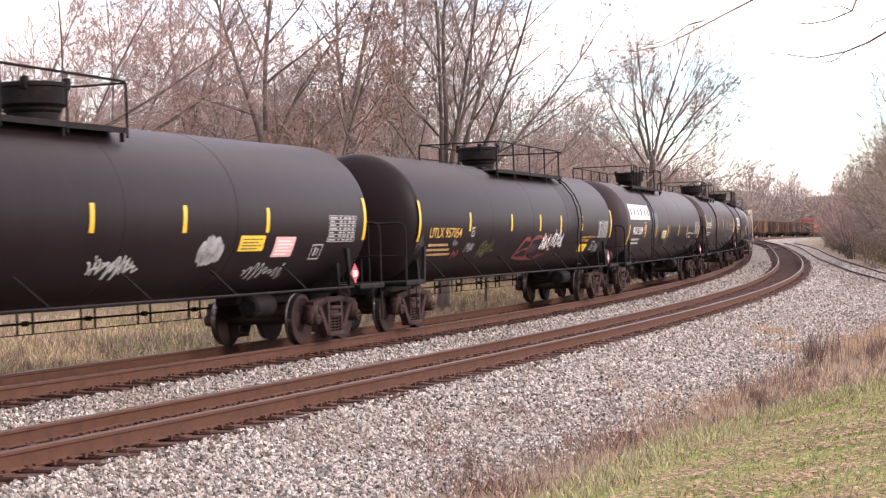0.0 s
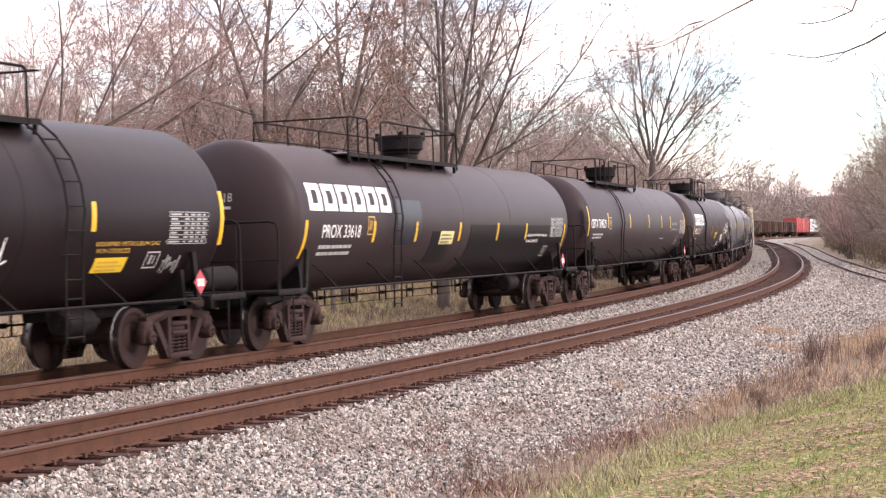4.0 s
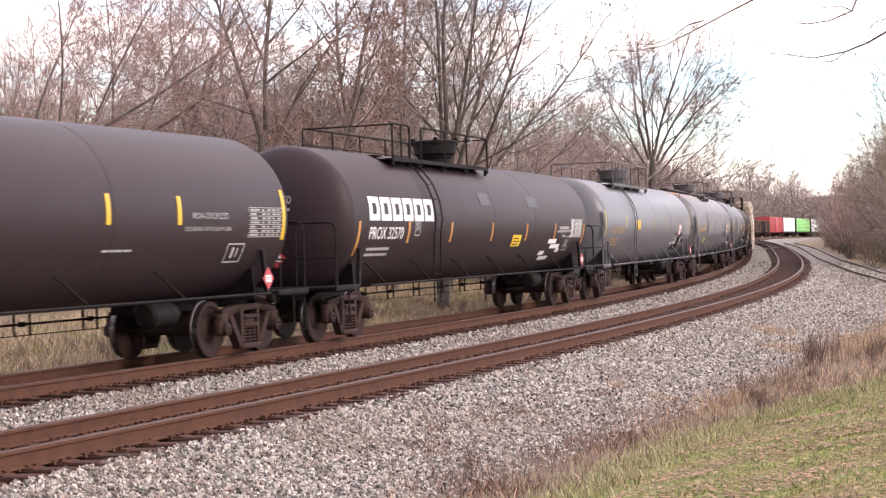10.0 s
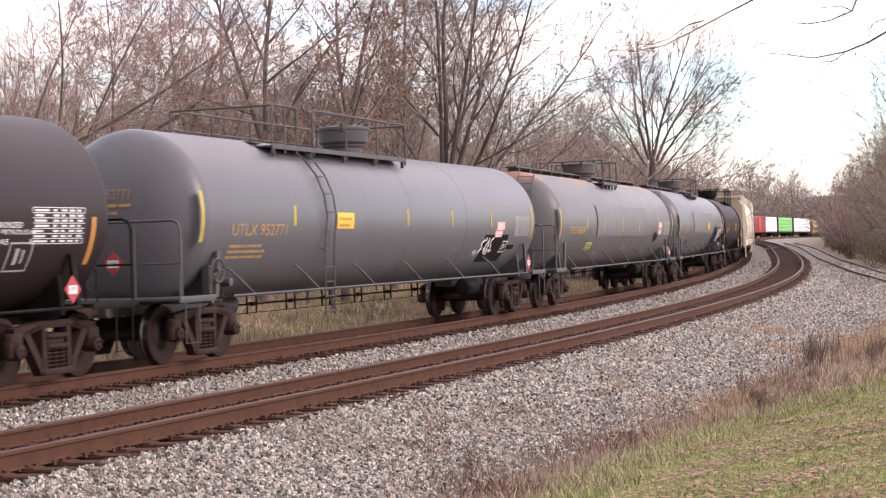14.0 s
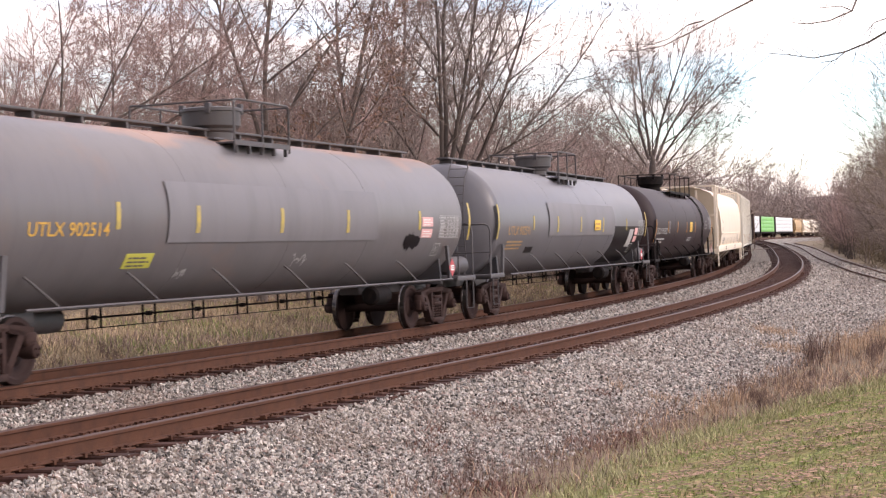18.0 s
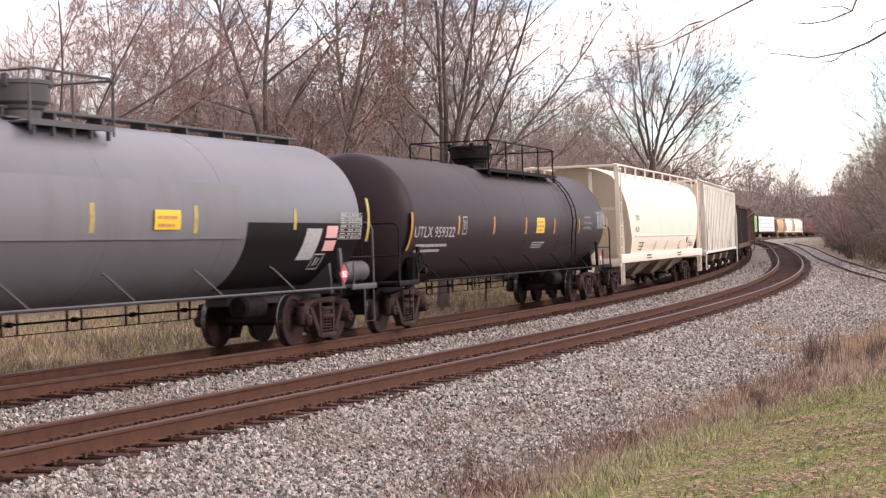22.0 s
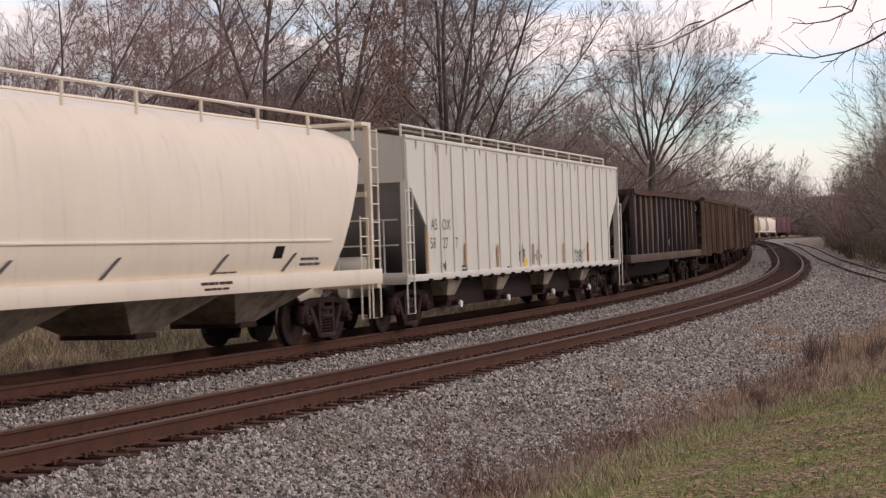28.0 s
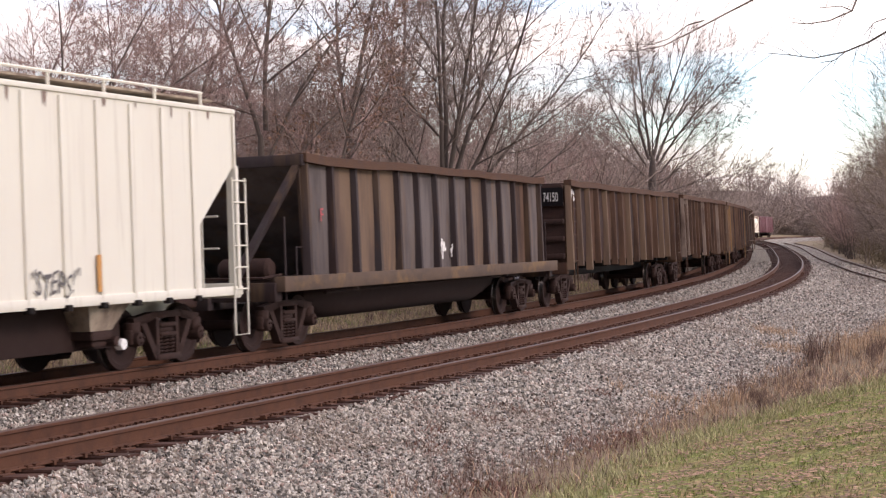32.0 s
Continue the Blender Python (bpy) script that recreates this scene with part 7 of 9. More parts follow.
    st = sticker(c, 1.17, 1.91, -10, 2, LABEL_YELLOW, "bright yellow sticker", ORANGE, 2)
    st.location.y = -0.05
    part("black_patch", cyl_patch(4.15, 8.55, -61, -5, TR, TZ, 5, 12), BLACK_COAT, c, "black painted patch on the lower side")
    part("black_patch", cyl_patch(-5.76, -5.05, -35, -28, TR, TZ, 1, 3), BLACK_COAT, c, "small black painted patch")
    part("poster", cyl_patch(6.27, 6.88, -33, -9, TR + 0.006, TZ, 1, 6, shear=0.12), DIM_WHITE, c, "torn pale poster")
    part("sticker", cyl_patch(7.13, 7.59, -16, -7, TR + 0.006, TZ, 1, 4), PINK, c, "faded pink sticker")
    part("sticker", cyl_patch(7.13, 7.59, -26, -18, TR + 0.006, TZ, 1, 4), PINK, c, "faded pink sticker")
    frame_box(c, 6.88, -42, TR + 0.006, TZ, 0.42, 0.34, DIM_WHITE)
    table_label(c, 7.64, -17, TR + 0.006, TZ, 1.0, 0.48, DIM_WHITE)
    diamond(c, 7.60, -1.48, 1.25)
    end_tank(c, L, GREY_STEEL)
    couple(c, 139.12, 159.1)
    # 9
    L = 19.38
    c = tank_car("black tank car with worn white number and yellow sticker", BROWN_PAINT, DARK_STEEL, L, stripes=(-8.31, -5.31, -2.70, -0.02, 2.67, 5.29, 8.56), tape=(-14, 3), end_tape=(-28, 5), stripe_mat=ORANGE, **fore)
    fit_text(c, "lettering", "UTLX 959322", -8.12, -5.56, -16.5, -7, DIM_WHITE, 0.006)
    head_text(c, L, "UTLX 959322", WHITE)
    fine_print(c, -7.86, -5.89, -31, -21, 2, DIM_WHITE)
    sticker(c, 0.95, 1.68, -13, 3, LABEL_YELLOW, "yellow sticker", ORANGE, 3)
    fit_text(c, "lettering", "LIQUEFIED", 5.89, 6.61, 3, 6, DIM_WHITE, 0.01)
    fit_text(c, "lettering", "PETROLEUM GAS", 5.74, 6.77, -3, 0, DIM_WHITE, 0.01)
    fit_text(c, "lettering", "NON-ODORIZED", 5.74, 6.72, -9, -6, DIM_WHITE, 0.01)
    frame_box(c, -5.06, -14, TR, TZ, 0.30, 0.40)
    fine_print(c, 0.80, 1.93, -30, -22, 3, DIM_WHITE)
    table_label(c, 7.33, -8, TR, TZ, 1.0, 0.48, DIM_WHITE)
    diamond(c, 7.30, -1.48, 1.25)
    hand_brake(c, L, DARK_STEEL)
    diamond(c, -L / 2 + 0.66, -0.15, 1.57, -90)
    couple(c, 159.1, 178.48)
    couple(round_hopper("cream covered hopper car with curved sides", CREAM, 19.47), 178.03, 197.5)
    couple(ribbed_hopper("white ribbed covered hopper car with graffiti", 19.9), 197.65, 217.55)
    couple(gondola("dark weathered open hopper car with slanted ends", GON_DARK, 17.81, 14, 3.38, 1.18, True, 1), 217.6, 235.41)
    s = 235.66
    kinds = [(GON_BROWN, "rusty brown gondola car with bent ribs", 16, "74150"), (GON_BROWN, "rusty brown gondola car with bent ribs", 15, ""), (GON_ORANGE, "orange-brown ribbed gondola car", 15, ""), (GON_DARK, "dark weathered gondola car", 15, ""),
             (GON_BROWN, "rusty brown gondola car with bent ribs", 15, ""), (GON_ORANGE, "orange-brown ribbed gondola car", 15, ""), (GON_BROWN, "rusty brown gondola car with bent ribs", 15, ""), (GON_DARK, "dark weathered gondola car", 15, ""), (GON_DARK, "dark weathered gondola car", 15, "")]
    for i, (mt, lb, rb, lt) in enumerate(kinds):
        L = 19.24 if i == 0 else (400.9 - 254.9) / 8
        couple(gondola(lb, mt, L, rb, 3.40, 1.2, False, 10 + i, lt), s, s + L)
        s += L
    couple(box_car("red steel boxcar with a dark lower side", BOX_RED, 20.1), 400.9, 421.0)
    couple(lumber_car("flatcar stacked with white-wrapped lumber", WRAP_WHITE, 18.7), 421.0, 439.7)
    couple(lumber_car("flatcar stacked with green-wrapped lumber", WRAP_GREEN, 21.9), 439.7, 461.6)
    couple(lumber_car("flatcar stacked with white-wrapped lumber", WRAP_WHITE, 26.2), 461.6, 487.8)
    couple(round_hopper("small tan covered hopper car", TAN, 12.3, False), 487.8, 500.1)
    couple(round_hopper("small pale covered hopper car", CREAM, 12.4, False), 500.1, 512.5)
    couple(round_hopper("small pale covered hopper car", CREAM, 14.2, False), 512.5, 526.7)
    couple(box_car("dark maroon boxcar, last of the train", MAROON, 21.5), 526.7, 548.2)


build_train()


# ---------------------------------------------------------------- ballast stones, grass and weeds
def ground_at(s, n):
    x, y, z = on_line(s, n)
    soft = smooth01(np.abs(n - 1.5), 5.2, 8)
    z = z + ground_z(s, n) + soft * bumps(x, y, 1.6, 0.022) + smooth01(np.abs(n), 12, 40) * bumps(x, y, 9, 0.25) + 0.008 * bumps(x, y, 0.7, 1.0) * smooth01(-n, 2, 4)
    return np.stack([x, y, z], -1)


def seen(p, margin=0.03):
    """Places that lie in the camera's fixed field of view, with some margin (only these carry stones and blades)."""
    return (p[:, 1] > 9) & (np.abs(p[:, 0] / np.maximum(p[:, 1], 1)) < 0.266 + margin)


def scatter(rng, count, s_rng, n_rng, weight=None):
    s, n = rng.uniform(*s_rng, count), rng.uniform(*n_rng, count)
    p = ground_at(s, n)
    ok = seen(p)
    if weight is not None:
        ok &= rng.random(count) < weight(s, n, p)
    return s[ok], n[ok], p[ok]


def random_rotations(rng, k):
    q = rng.normal(size=(k, 4))
    q /= np.linalg.norm(q, axis=1, keepdims=True)
    w, x, y, z = q.T
    return np.stack([1 - 2 * (y * y + z * z), 2 * (x * y - z * w), 2 * (x * z + y * w), 2 * (x * y + z * w), 1 - 2 * (x * x + z * z), 2 * (y * z - x * w),
                     2 * (x * z - y * w), 2 * (y * z + x * w), 1 - 2 * (x * x + y * y)], -1).reshape(k, 3, 3)


def ballast():
    rng = np.random.default_rng(3)
    def weight(s, n, p):
        d = p[:, 1]
        w = np.minimum(1, (19.0 / d) ** 1.7) * np.clip((125 - d) / 45, 0, 1)
        for c in (0.0, GAP):
            w = np.where(np.abs(np.abs(n - c) - 0.7535) < 0.10, 0, w)
            off = np.abs(n - c)
            w = np.where(off < 1.18, 0, np.where(off < 1.26, w * 0.4, w)) if c == 0 else np.where(off < 1.24, 0, np.where(off < 1.38, w * 0.3, w))
        w = np.where(n > 6.4, w * 0.4, w)
        w = w * np.clip(0.9 + (p[:, 1] - np.interp(p[:, 0], WEED_X, WEED_Y)) / 1.2, 0.0, 1)
        return w
    lay_stones("ballast_stones", rng, scatter(rng, 1150000, (-4, 118), (-6.2, 7.2), weight), STONE, "loose crushed grey stone beside the rails")

    def between(s, n, p):
        w = np.minimum(1, (16.0 / p[:, 1]) ** 1.6) * 0.55
        off = np.minimum(np.abs(n), np.abs(n - GAP))
        return np.where((np.abs(off - 0.7535) < 0.10) | (off > 1.25), 0, w)
    lay_stones("stained_stones", rng, scatter(rng, 90000, (-4, 40), (-1.3, 5.4), between), STAINED_STONE, "rust-stained stones between the ties")


def lay_stones(name, rng, where, mat, label):
    s, n, p = where
    k = len(p)
    octa = np.array([(1, 0, 0), (0, 1, 0), (-1, 0, 0), (0, -1, 0), (0, 0, 1), (0, 0, -1)], float)
    size = rng.uniform(0.014, 0.034, (k, 1, 1)) * rng.uniform(0.6, 1.3, (k, 1, 3)) * np.minimum(2.3, np.maximum(1, p[:, 1, None, None] / 19) ** 0.38)
    v = (octa[None] + rng.uniform(-0.38, 0.38, (k, 6, 3))) * size
    v = np.einsum("kij,kvj->kvi", random_rotations(rng, k), v)
    p = p + np.stack([np.zeros(k), np.zeros(k), rng.uniform(-0.005, 0.03, k)], -1)
    v = v + p[:, None]
    faces = np.array([(0, 1, 4), (1, 2, 4), (2, 3, 4), (3, 0, 4), (1, 0, 5), (2, 1, 5), (3, 2, 5), (0, 3, 5)])
    f = (faces[None] + 6 * np.arange(k)[:, None, None]).reshape(-1, 3)
    return tagged(new(name, quick_mesh(name, v.reshape(-1, 3), f, mat)), label, "gravel", kind="stuff")


ballast()


def blades(name, rng, p, height, width, lean, mat, label, category, droop=0.3):
    """Grass: each blade is a bent strip of two quads that ends in a point."""
    k = len(p)
    if not k:
        return None
    a = rng.uniform(0, 2 * math.pi, k)
    h = height * rng.uniform(0.5, 1.25, k)
    w = width * rng.uniform(0.6, 1.3, k)
    l = lean * rng.uniform(0.1, 1.0, k) * h
    side = np.stack([np.cos(a), np.sin(a), np.zeros(k)], -1) * w[:, None]
    b = rng.uniform(0, 2 * math.pi, k)
    out = np.stack([np.cos(b), np.sin(b), np.zeros(k)], -1) * l[:, None]
    up = np.array([0, 0, 1.0])[None] * h[:, None]
    v = np.stack([p - side, p + side, p + up * 0.6 + out * 0.45 - side * 0.75, p + up * 0.6 + out * 0.45 + side * 0.75, p + up * (1 - 0.2 * droop) + out - side * 0.15, p + up * (1 - 0.2 * droop) + out + side * 0.15], 1)
    f = np.array([(0, 1, 3, 2), (2, 3, 5, 4)])
    f = (f[None] + 6 * np.arange(k)[:, None, None]).reshape(-1, 4)
    ob = new(name, quick_mesh(name, v.reshape(-1, 3), f, mat))
    return tagged(ob, label, category, kind="stuff")


def grasses():
    rng = np.random.default_rng(11)
    fade = lambda s, n, p: np.minimum(1, (18 / p[:, 1]) ** 1.2)
    patch = lambda x, y, c: np.clip(0.5 + bumps(x, y, c, 0.8), 0, 1)
    inside = lambda p: np.clip(0.6 + (np.interp(p[:, 0], LAWN_X, LAWN_Y) - p[:, 1]) / 0.4, 0, 1)
    rim = lambda p, w: np.exp(-((np.interp(p[:, 0], LAWN_X, LAWN_Y) - p[:, 1]) / w) ** 2)
    zone = lambda p: (1 - inside(p)) * np.clip(0.8 - (p[:, 1] - np.interp(p[:, 0], WEED_X, WEED_Y)) / 0.9, 0, 1)
    right = lambda p: np.clip((p[:, 0] - 2.0) / 2.5, 0, 1)
    s, n, p = scatter(rng, 150000, (-4, 26), (-14, -4.0), lambda s, n, p: inside(p) * fade(s, n, p) * (0.06 + 0.22 * right(p) + 0.40 * patch(p[:, 0], p[:, 1], 0.9) ** 2))
    blades("lawn_grass", rng, p, 0.045, 0.0046, 1.1, GREEN_BLADE, "short green grass on the near bank", "grass")
    s, n, p = scatter(rng, 110000, (-4, 26), (-14, -4.0), lambda s, n, p: inside(p) * fade(s, n, p) * (0.3 - 0.2 * patch(p[:, 0], p[:, 1], 0.9)))
    blades("withered_lawn_grass", rng, p, 0.036, 0.0045, 1.5, PALE_BLADE, "short withered grass on the near bank", "grass")
    s, n, p = scatter(rng, 160000, (-4, 28), (-14, -4.0), lambda s, n, p: fade(s, n, p) * rim(p, 1.0) * 0.95)
    blades("edge_grass", rng, p, 0.12, 0.0055, 0.9, PALE_BLADE, "longer pale green grass along the edge of the gravel", "grass")
    s, n, p = scatter(rng, 40000, (-4, 28), (-14, -4.0), lambda s, n, p: fade(s, n, p) * rim(p, 0.9) * (0.2 + 0.8 * right(p)))
    blades("edge_green_grass", rng, p, 0.09, 0.0055, 1.0, GREEN_BLADE, "green grass along the edge of the gravel", "grass")
    s, n, p = scatter(rng, 150000, (-4, 60), (-16, -3.4), lambda s, n, p: fade(s, n, p) * zone(p) * np.where(p[:, 0] < 2.6, 0.30, 0.8) * (0.25 + 0.75 * patch(p[:, 0], p[:, 1], 1.1)))
    blades("edge_straw", rng, p, 0.15, 0.0055, 1.3, TAN_GRASS, "dry tan grass along the edge of the gravel", "grass")
    s, n, p = scatter(rng, 130000, (-4, 60), (-16, -3.2), lambda s, n, p: fade(s, n, p) * zone(p) * np.where(p[:, 0] > 4.6, 0.6, 0.3) * (0.15 + 0.85 * patch(p[:, 0], p[:, 1], 0.8)))
    blades("dead_stalks", rng, p, 0.23, 0.0036, 0.6, MAUVE_STALK, "thin grey-brown dead stalks behind the bank", "dead stalks")

    def clumps(p, spots):
        w = 0
        for x, y, rx, ry in spots:
            w = w + np.exp(-((p[:, 0] - x) / rx) ** 2 - ((p[:, 1] - y) / ry) ** 2)
        return np.clip(w, 0, 1)

    def grow_clumps(name, count, spots, amount, height, width, lean, mat, label, category):
        s, n, p = scatter(rng, count, (-2, 44), (-14, -1.9), lambda s, n, p: clumps(p, spots) * amount)
        blades(name, rng, p, height, width, lean, mat, label, category)
    grow_clumps("tan_grass_tuft", 160000, ((4.35, 25.4, 0.32, 1.0), (4.75, 26.4, 0.28, 0.8), (3.9, 24.4, 0.25, 0.6)), 0.5, 0.27, 0.0042, 0.6, TAN_GRASS, "tuft of tall tan dead grass at the edge of the gravel", "grass")
    grow_clumps("pale_grass_tuft", 160000, ((9.6, 37.6, 0.9, 2.2), (8.6, 35.6, 0.6, 1.4)), 0.22, 0.40, 0.0045, 0.6, TAN_GRASS, "tall pale dead grass behind the bank", "grass")
    grow_clumps("gravel_straw", 300000, ((8.35, 42.2, 0.42, 1.2), (7.6, 37.0, 0.5, 1.0), (3.45, 25.9, 0.22, 0.5), (2.9, 27.2, 0.15, 0.5)), 0.7, 0.13, 0.005, 1.2, TAN_GRASS, "small patches of dry grass in the gravel", "grass")
    grow_clumps("dark_stalks", 200000, ((5.5, 28.0, 0.35, 0.9), (6.1, 28.6, 0.4, 0.8), (8.3, 31.6, 0.3, 0.8)), 0.14, 0.42, 0.0040, 0.40, WEED, "thicket of dark dead stalks behind the bank", "dead stalks")
    grow_clumps("tall_dark_stalks", 200000, ((7.12, 32.6, 0.16, 0.6), (7.55, 33.2, 0.34, 0.8), (8.3, 31.2, 0.22, 0.7)), 0.15, 0.85, 0.0060, 0.40, WEED, "clump of tall dark dead stalks behind the bank", "dead stalks")
    grow_clumps("gravel_stalks", 200000, ((3.1, 22.9, 0.35, 0.9), (2.6, 21.7, 0.35, 0.8), (2.0, 20.4, 0.4, 0.8), (1.4, 18.9, 0.4, 0.8), (0.9, 17.7, 0.45, 0.8), (0.35, 17.4, 0.45, 0.8), (-0.1, 16.9, 0.4, 0.7)), 0.45, 0.21, 0.0034, 0.6, MAUVE_STALK, "thin dead stalks along the gravel's edge", "dead stalks")
    grow_clumps("gravel_sprigs", 380000, ((1.45, 24.3, 0.22, 0.25), (1.05, 23.3, 0.30, 0.28), (0.5, 22.2, 0.25, 0.25), (-0.05, 20.7, 0.15, 0.35), (-0.1, 19.6, 0.25, 0.5), (2.55, 26.2, 0.2, 0.4), (1.9, 20.6, 0.35, 0.6), (2.4, 21.5, 0.3, 0.6), (0.6, 17.1, 0.5, 0.5), (0.2, 17.0, 0.4, 0.5)), 0.60, 0.075, 0.0075, 1.5, RED_SPRIG, "low reddish-brown dead sprigs in the gravel", "dead sprigs")
    s, n, p = scatter(rng, 120000, (-2, 75), (7.0, 17), lambda s, n, p: np.minimum(1, (30 / p[:, 1]) ** 1.1) * (0.35 + 0.65 * patch(p[:, 0], p[:, 1], 1.7)))
    blades("field_grass", rng, p, 0.26, 0.011, 1.3, STRAW, "long dry straw grass beyond the train", "grass")
    s, n, p = scatter(rng, 75000, (-2, 75), (7.0, 17), lambda s, n, p: np.minimum(1, (30 / p[:, 1]) ** 1.1) * (1 - patch(p[:, 0], p[:, 1], 1.7)))
    blades("field_green", rng, p, 0.18, 0.012, 1.2, GREEN_BLADE, "green tufts in the field beyond the train", "grass")
    s, n, p = scatter(rng, 60000, (-2, 75), (7.0, 17), lambda s, n, p: np.minimum(1, (30 / p[:, 1]) ** 1.1) * patch(p[:, 1], p[:, 0], 2.3) ** 2)
    blades("field_stalks", rng, p, 0.42, 0.007, 0.7, MAUVE_STALK, "grey-brown dead stalks in the field beyond the train", "dead stalks")
    # fallen leaves on the lawn
    s, n, p = scatter(rng, 85000, (-4, 26), (-14, -4.0), lambda s, n, p: inside(p) * fade(s, n, p) * (0.1 + 0.9 * patch(p[:, 1], p[:, 0], 0.7) ** 1.5))
    k = len(p)
    q = np.array([(-0.035, -0.02, 0), (0.02, -0.028, 0.006), (0.04, 0.012, 0), (-0.012, 0.03, 0.008)])
    ang = rng.uniform(0, 6.28, k)
    rot = np.zeros((k, 3, 3))
    rot[:, 0, 0], rot[:, 0, 1], rot[:, 1, 0], rot[:, 1, 1], rot[:, 2, 2] = np.cos(ang), -np.sin(ang), np.sin(ang), np.cos(ang), 1
    v = np.einsum("kij,vj->kvi", rot, q) * rng.uniform(0.4, 0.95, (k, 1, 1)) + p[:, None] + np.array([0, 0, 0.03])
    f = (np.array([(0, 1, 2, 3)])[None] + 4 * np.arange(k)[:, None, None]).reshape(-1, 4)
    tagged(new("fallen_leaves", quick_mesh("fallen_leaves", v.reshape(-1, 3), f, DRY_LEAF)), "brown fallen leaves on the grass", "leaves", kind="stuff")


grasses()


# ---------------------------------------------------------------- bare trees
def grow(seed, stems, levels):
    """Grows a bare tree level by level.
    stems: (start, lean to the right, lean away, length, radius), leans in degrees from the upright.
    levels: (segments, wobble, pull upwards, children, length ratio, angle, first child at). The last level is the twigs.
    Returns the limbs, level by level, as arrays of points and radii, and the twigs as feet, tips and radii."""
    rng = np.random.default_rng(seed)
    p = np.array([s[0] for s in stems], float)
    a, b = np.radians([s[1] for s in stems]), np.radians([s[2] for s in stems])
    d = np.stack([np.tan(a), np.tan(b), np.ones(len(stems))], -1)
    d /= np.linalg.norm(d, axis=1, keepdims=True)
    length, r = np.array([s[3] for s in stems], float), np.array([s[4] for s in stems], float)
    out = []
    for li, (nseg, wobble, pull, kids, ratio, angle, lo) in enumerate(levels):
        if li == len(levels) - 1:
            dd = d + np.array([0, 0, pull]) + rng.normal(0, wobble, d.shape)
            dd /= np.linalg.norm(dd, axis=1, keepdims=True)
            return out, (p, p + dd * length[:, None], r)
        cur, dd, pts, dirs = p, d, [p], [d]
        drift = rng.normal(0, wobble, d.shape)
        for i in range(nseg):
            drift = 0.55 * drift + rng.normal(0, wobble, dd.shape) * 0.8
            dd = dd + drift + np.array([0, 0, pull])
            dd = dd / np.linalg.norm(dd, axis=1, keepdims=True)
            cur = cur + dd * (length / nseg)[:, None]
            pts.append(cur)
            dirs.append(dd)
        P, D = np.stack(pts, 1), np.stack(dirs, 1)
        end = 0.22
        out.append((P, r[:, None] * (1 - np.linspace(0, 1, nseg + 1)[None] * (1 - end))))
        m = len(p)
        tt = lo + (0.99 - lo) * (np.arange(kids)[None] + rng.uniform(0.05, 0.95, (m, kids))) / kids
        tt[:, -1] = 0.985
        idx = np.minimum((tt * nseg).astype(int), nseg - 1)
        fr = (tt * nseg - idx)[..., None]
        k = np.arange(m)[:, None]
        cp = P[k, idx] * (1 - fr) + P[k, idx + 1] * fr
        cd = D[k, idx + 1]
        # shoots go round their limb by the golden angle
        ref = np.where(np.abs(cd[..., 2:3]) < 0.9, np.array([0, 0, 1.0]), np.array([1.0, 0, 0]))
        u = np.cross(cd, ref)
        u /= np.linalg.norm(u, axis=-1, keepdims=True)
        v = np.cross(cd, u)
        th = (rng.uniform(0, 6.28, (m, 1)) + np.arange(kids)[None] * 2.4 + rng.normal(0, 0.4, (m, kids)))[..., None]
        ang = radians(angle) * rng.uniform(0.7, 1.25, tt.shape)[..., None]
        ang[:, -1] *= 0.3
        nd = cd * np.cos(ang) + (u * np.cos(th) + v * np.sin(th)) * np.sin(ang)
        nl = length[:, None] * ratio * rng.uniform(0.6, 1.2, tt.shape) * (1.2 - 0.6 * tt)
        rr = np.maximum(r[:, None] * (1 - tt * (1 - end)) * 0.58, 0.006)
        p, d, length, r = cp.reshape(-1, 3), nd.reshape(-1, 3), nl.ravel(), rr.ravel()


def limb_arrays(groups, sides, least=0.0):
    """Tapering tubes as arrays of vertices and triangles."""
    vs, fs, base = [], [], 0
    for P, R in groups:
        m, q, _ = P.shape
        R = np.maximum(R, least)
        d = P[:, -1] - P[:, 0]
        d /= np.linalg.norm(d, axis=1, keepdims=True) + 1e-9
        ref = np.where(np.abs(d[:, 2:3]) < 0.9, np.array([[0, 0, 1.0]]), np.array([[1.0, 0, 0]]))
        a = np.cross(d, ref)
        a /= np.linalg.norm(a, axis=1, keepdims=True)
        b = np.cross(a, d)
        th = 2 * math.pi * np.arange(sides) / sides
        ring = a[:, None, None] * np.cos(th)[None, None, :, None] + b[:, None, None] * np.sin(th)[None, None, :, None]
        v = P[:, :, None] + ring * R[:, :, None, None]
        i = base + (np.arange(m) * q * sides)[:, None, None] + (np.arange(q - 1) * sides)[None, :, None]
        j = np.arange(sides)[None, None]
        j2 = (j + 1) % sides
        f = np.stack([i + j, i + j2, i + sides + j2, i + j, i + sides + j2, i + sides + j], -1).reshape(-1, 3)
        vs.append(v.reshape(-1, 3))
        fs.append(f)
        base += m * q * sides
    return np.concatenate(vs), np.concatenate(fs)


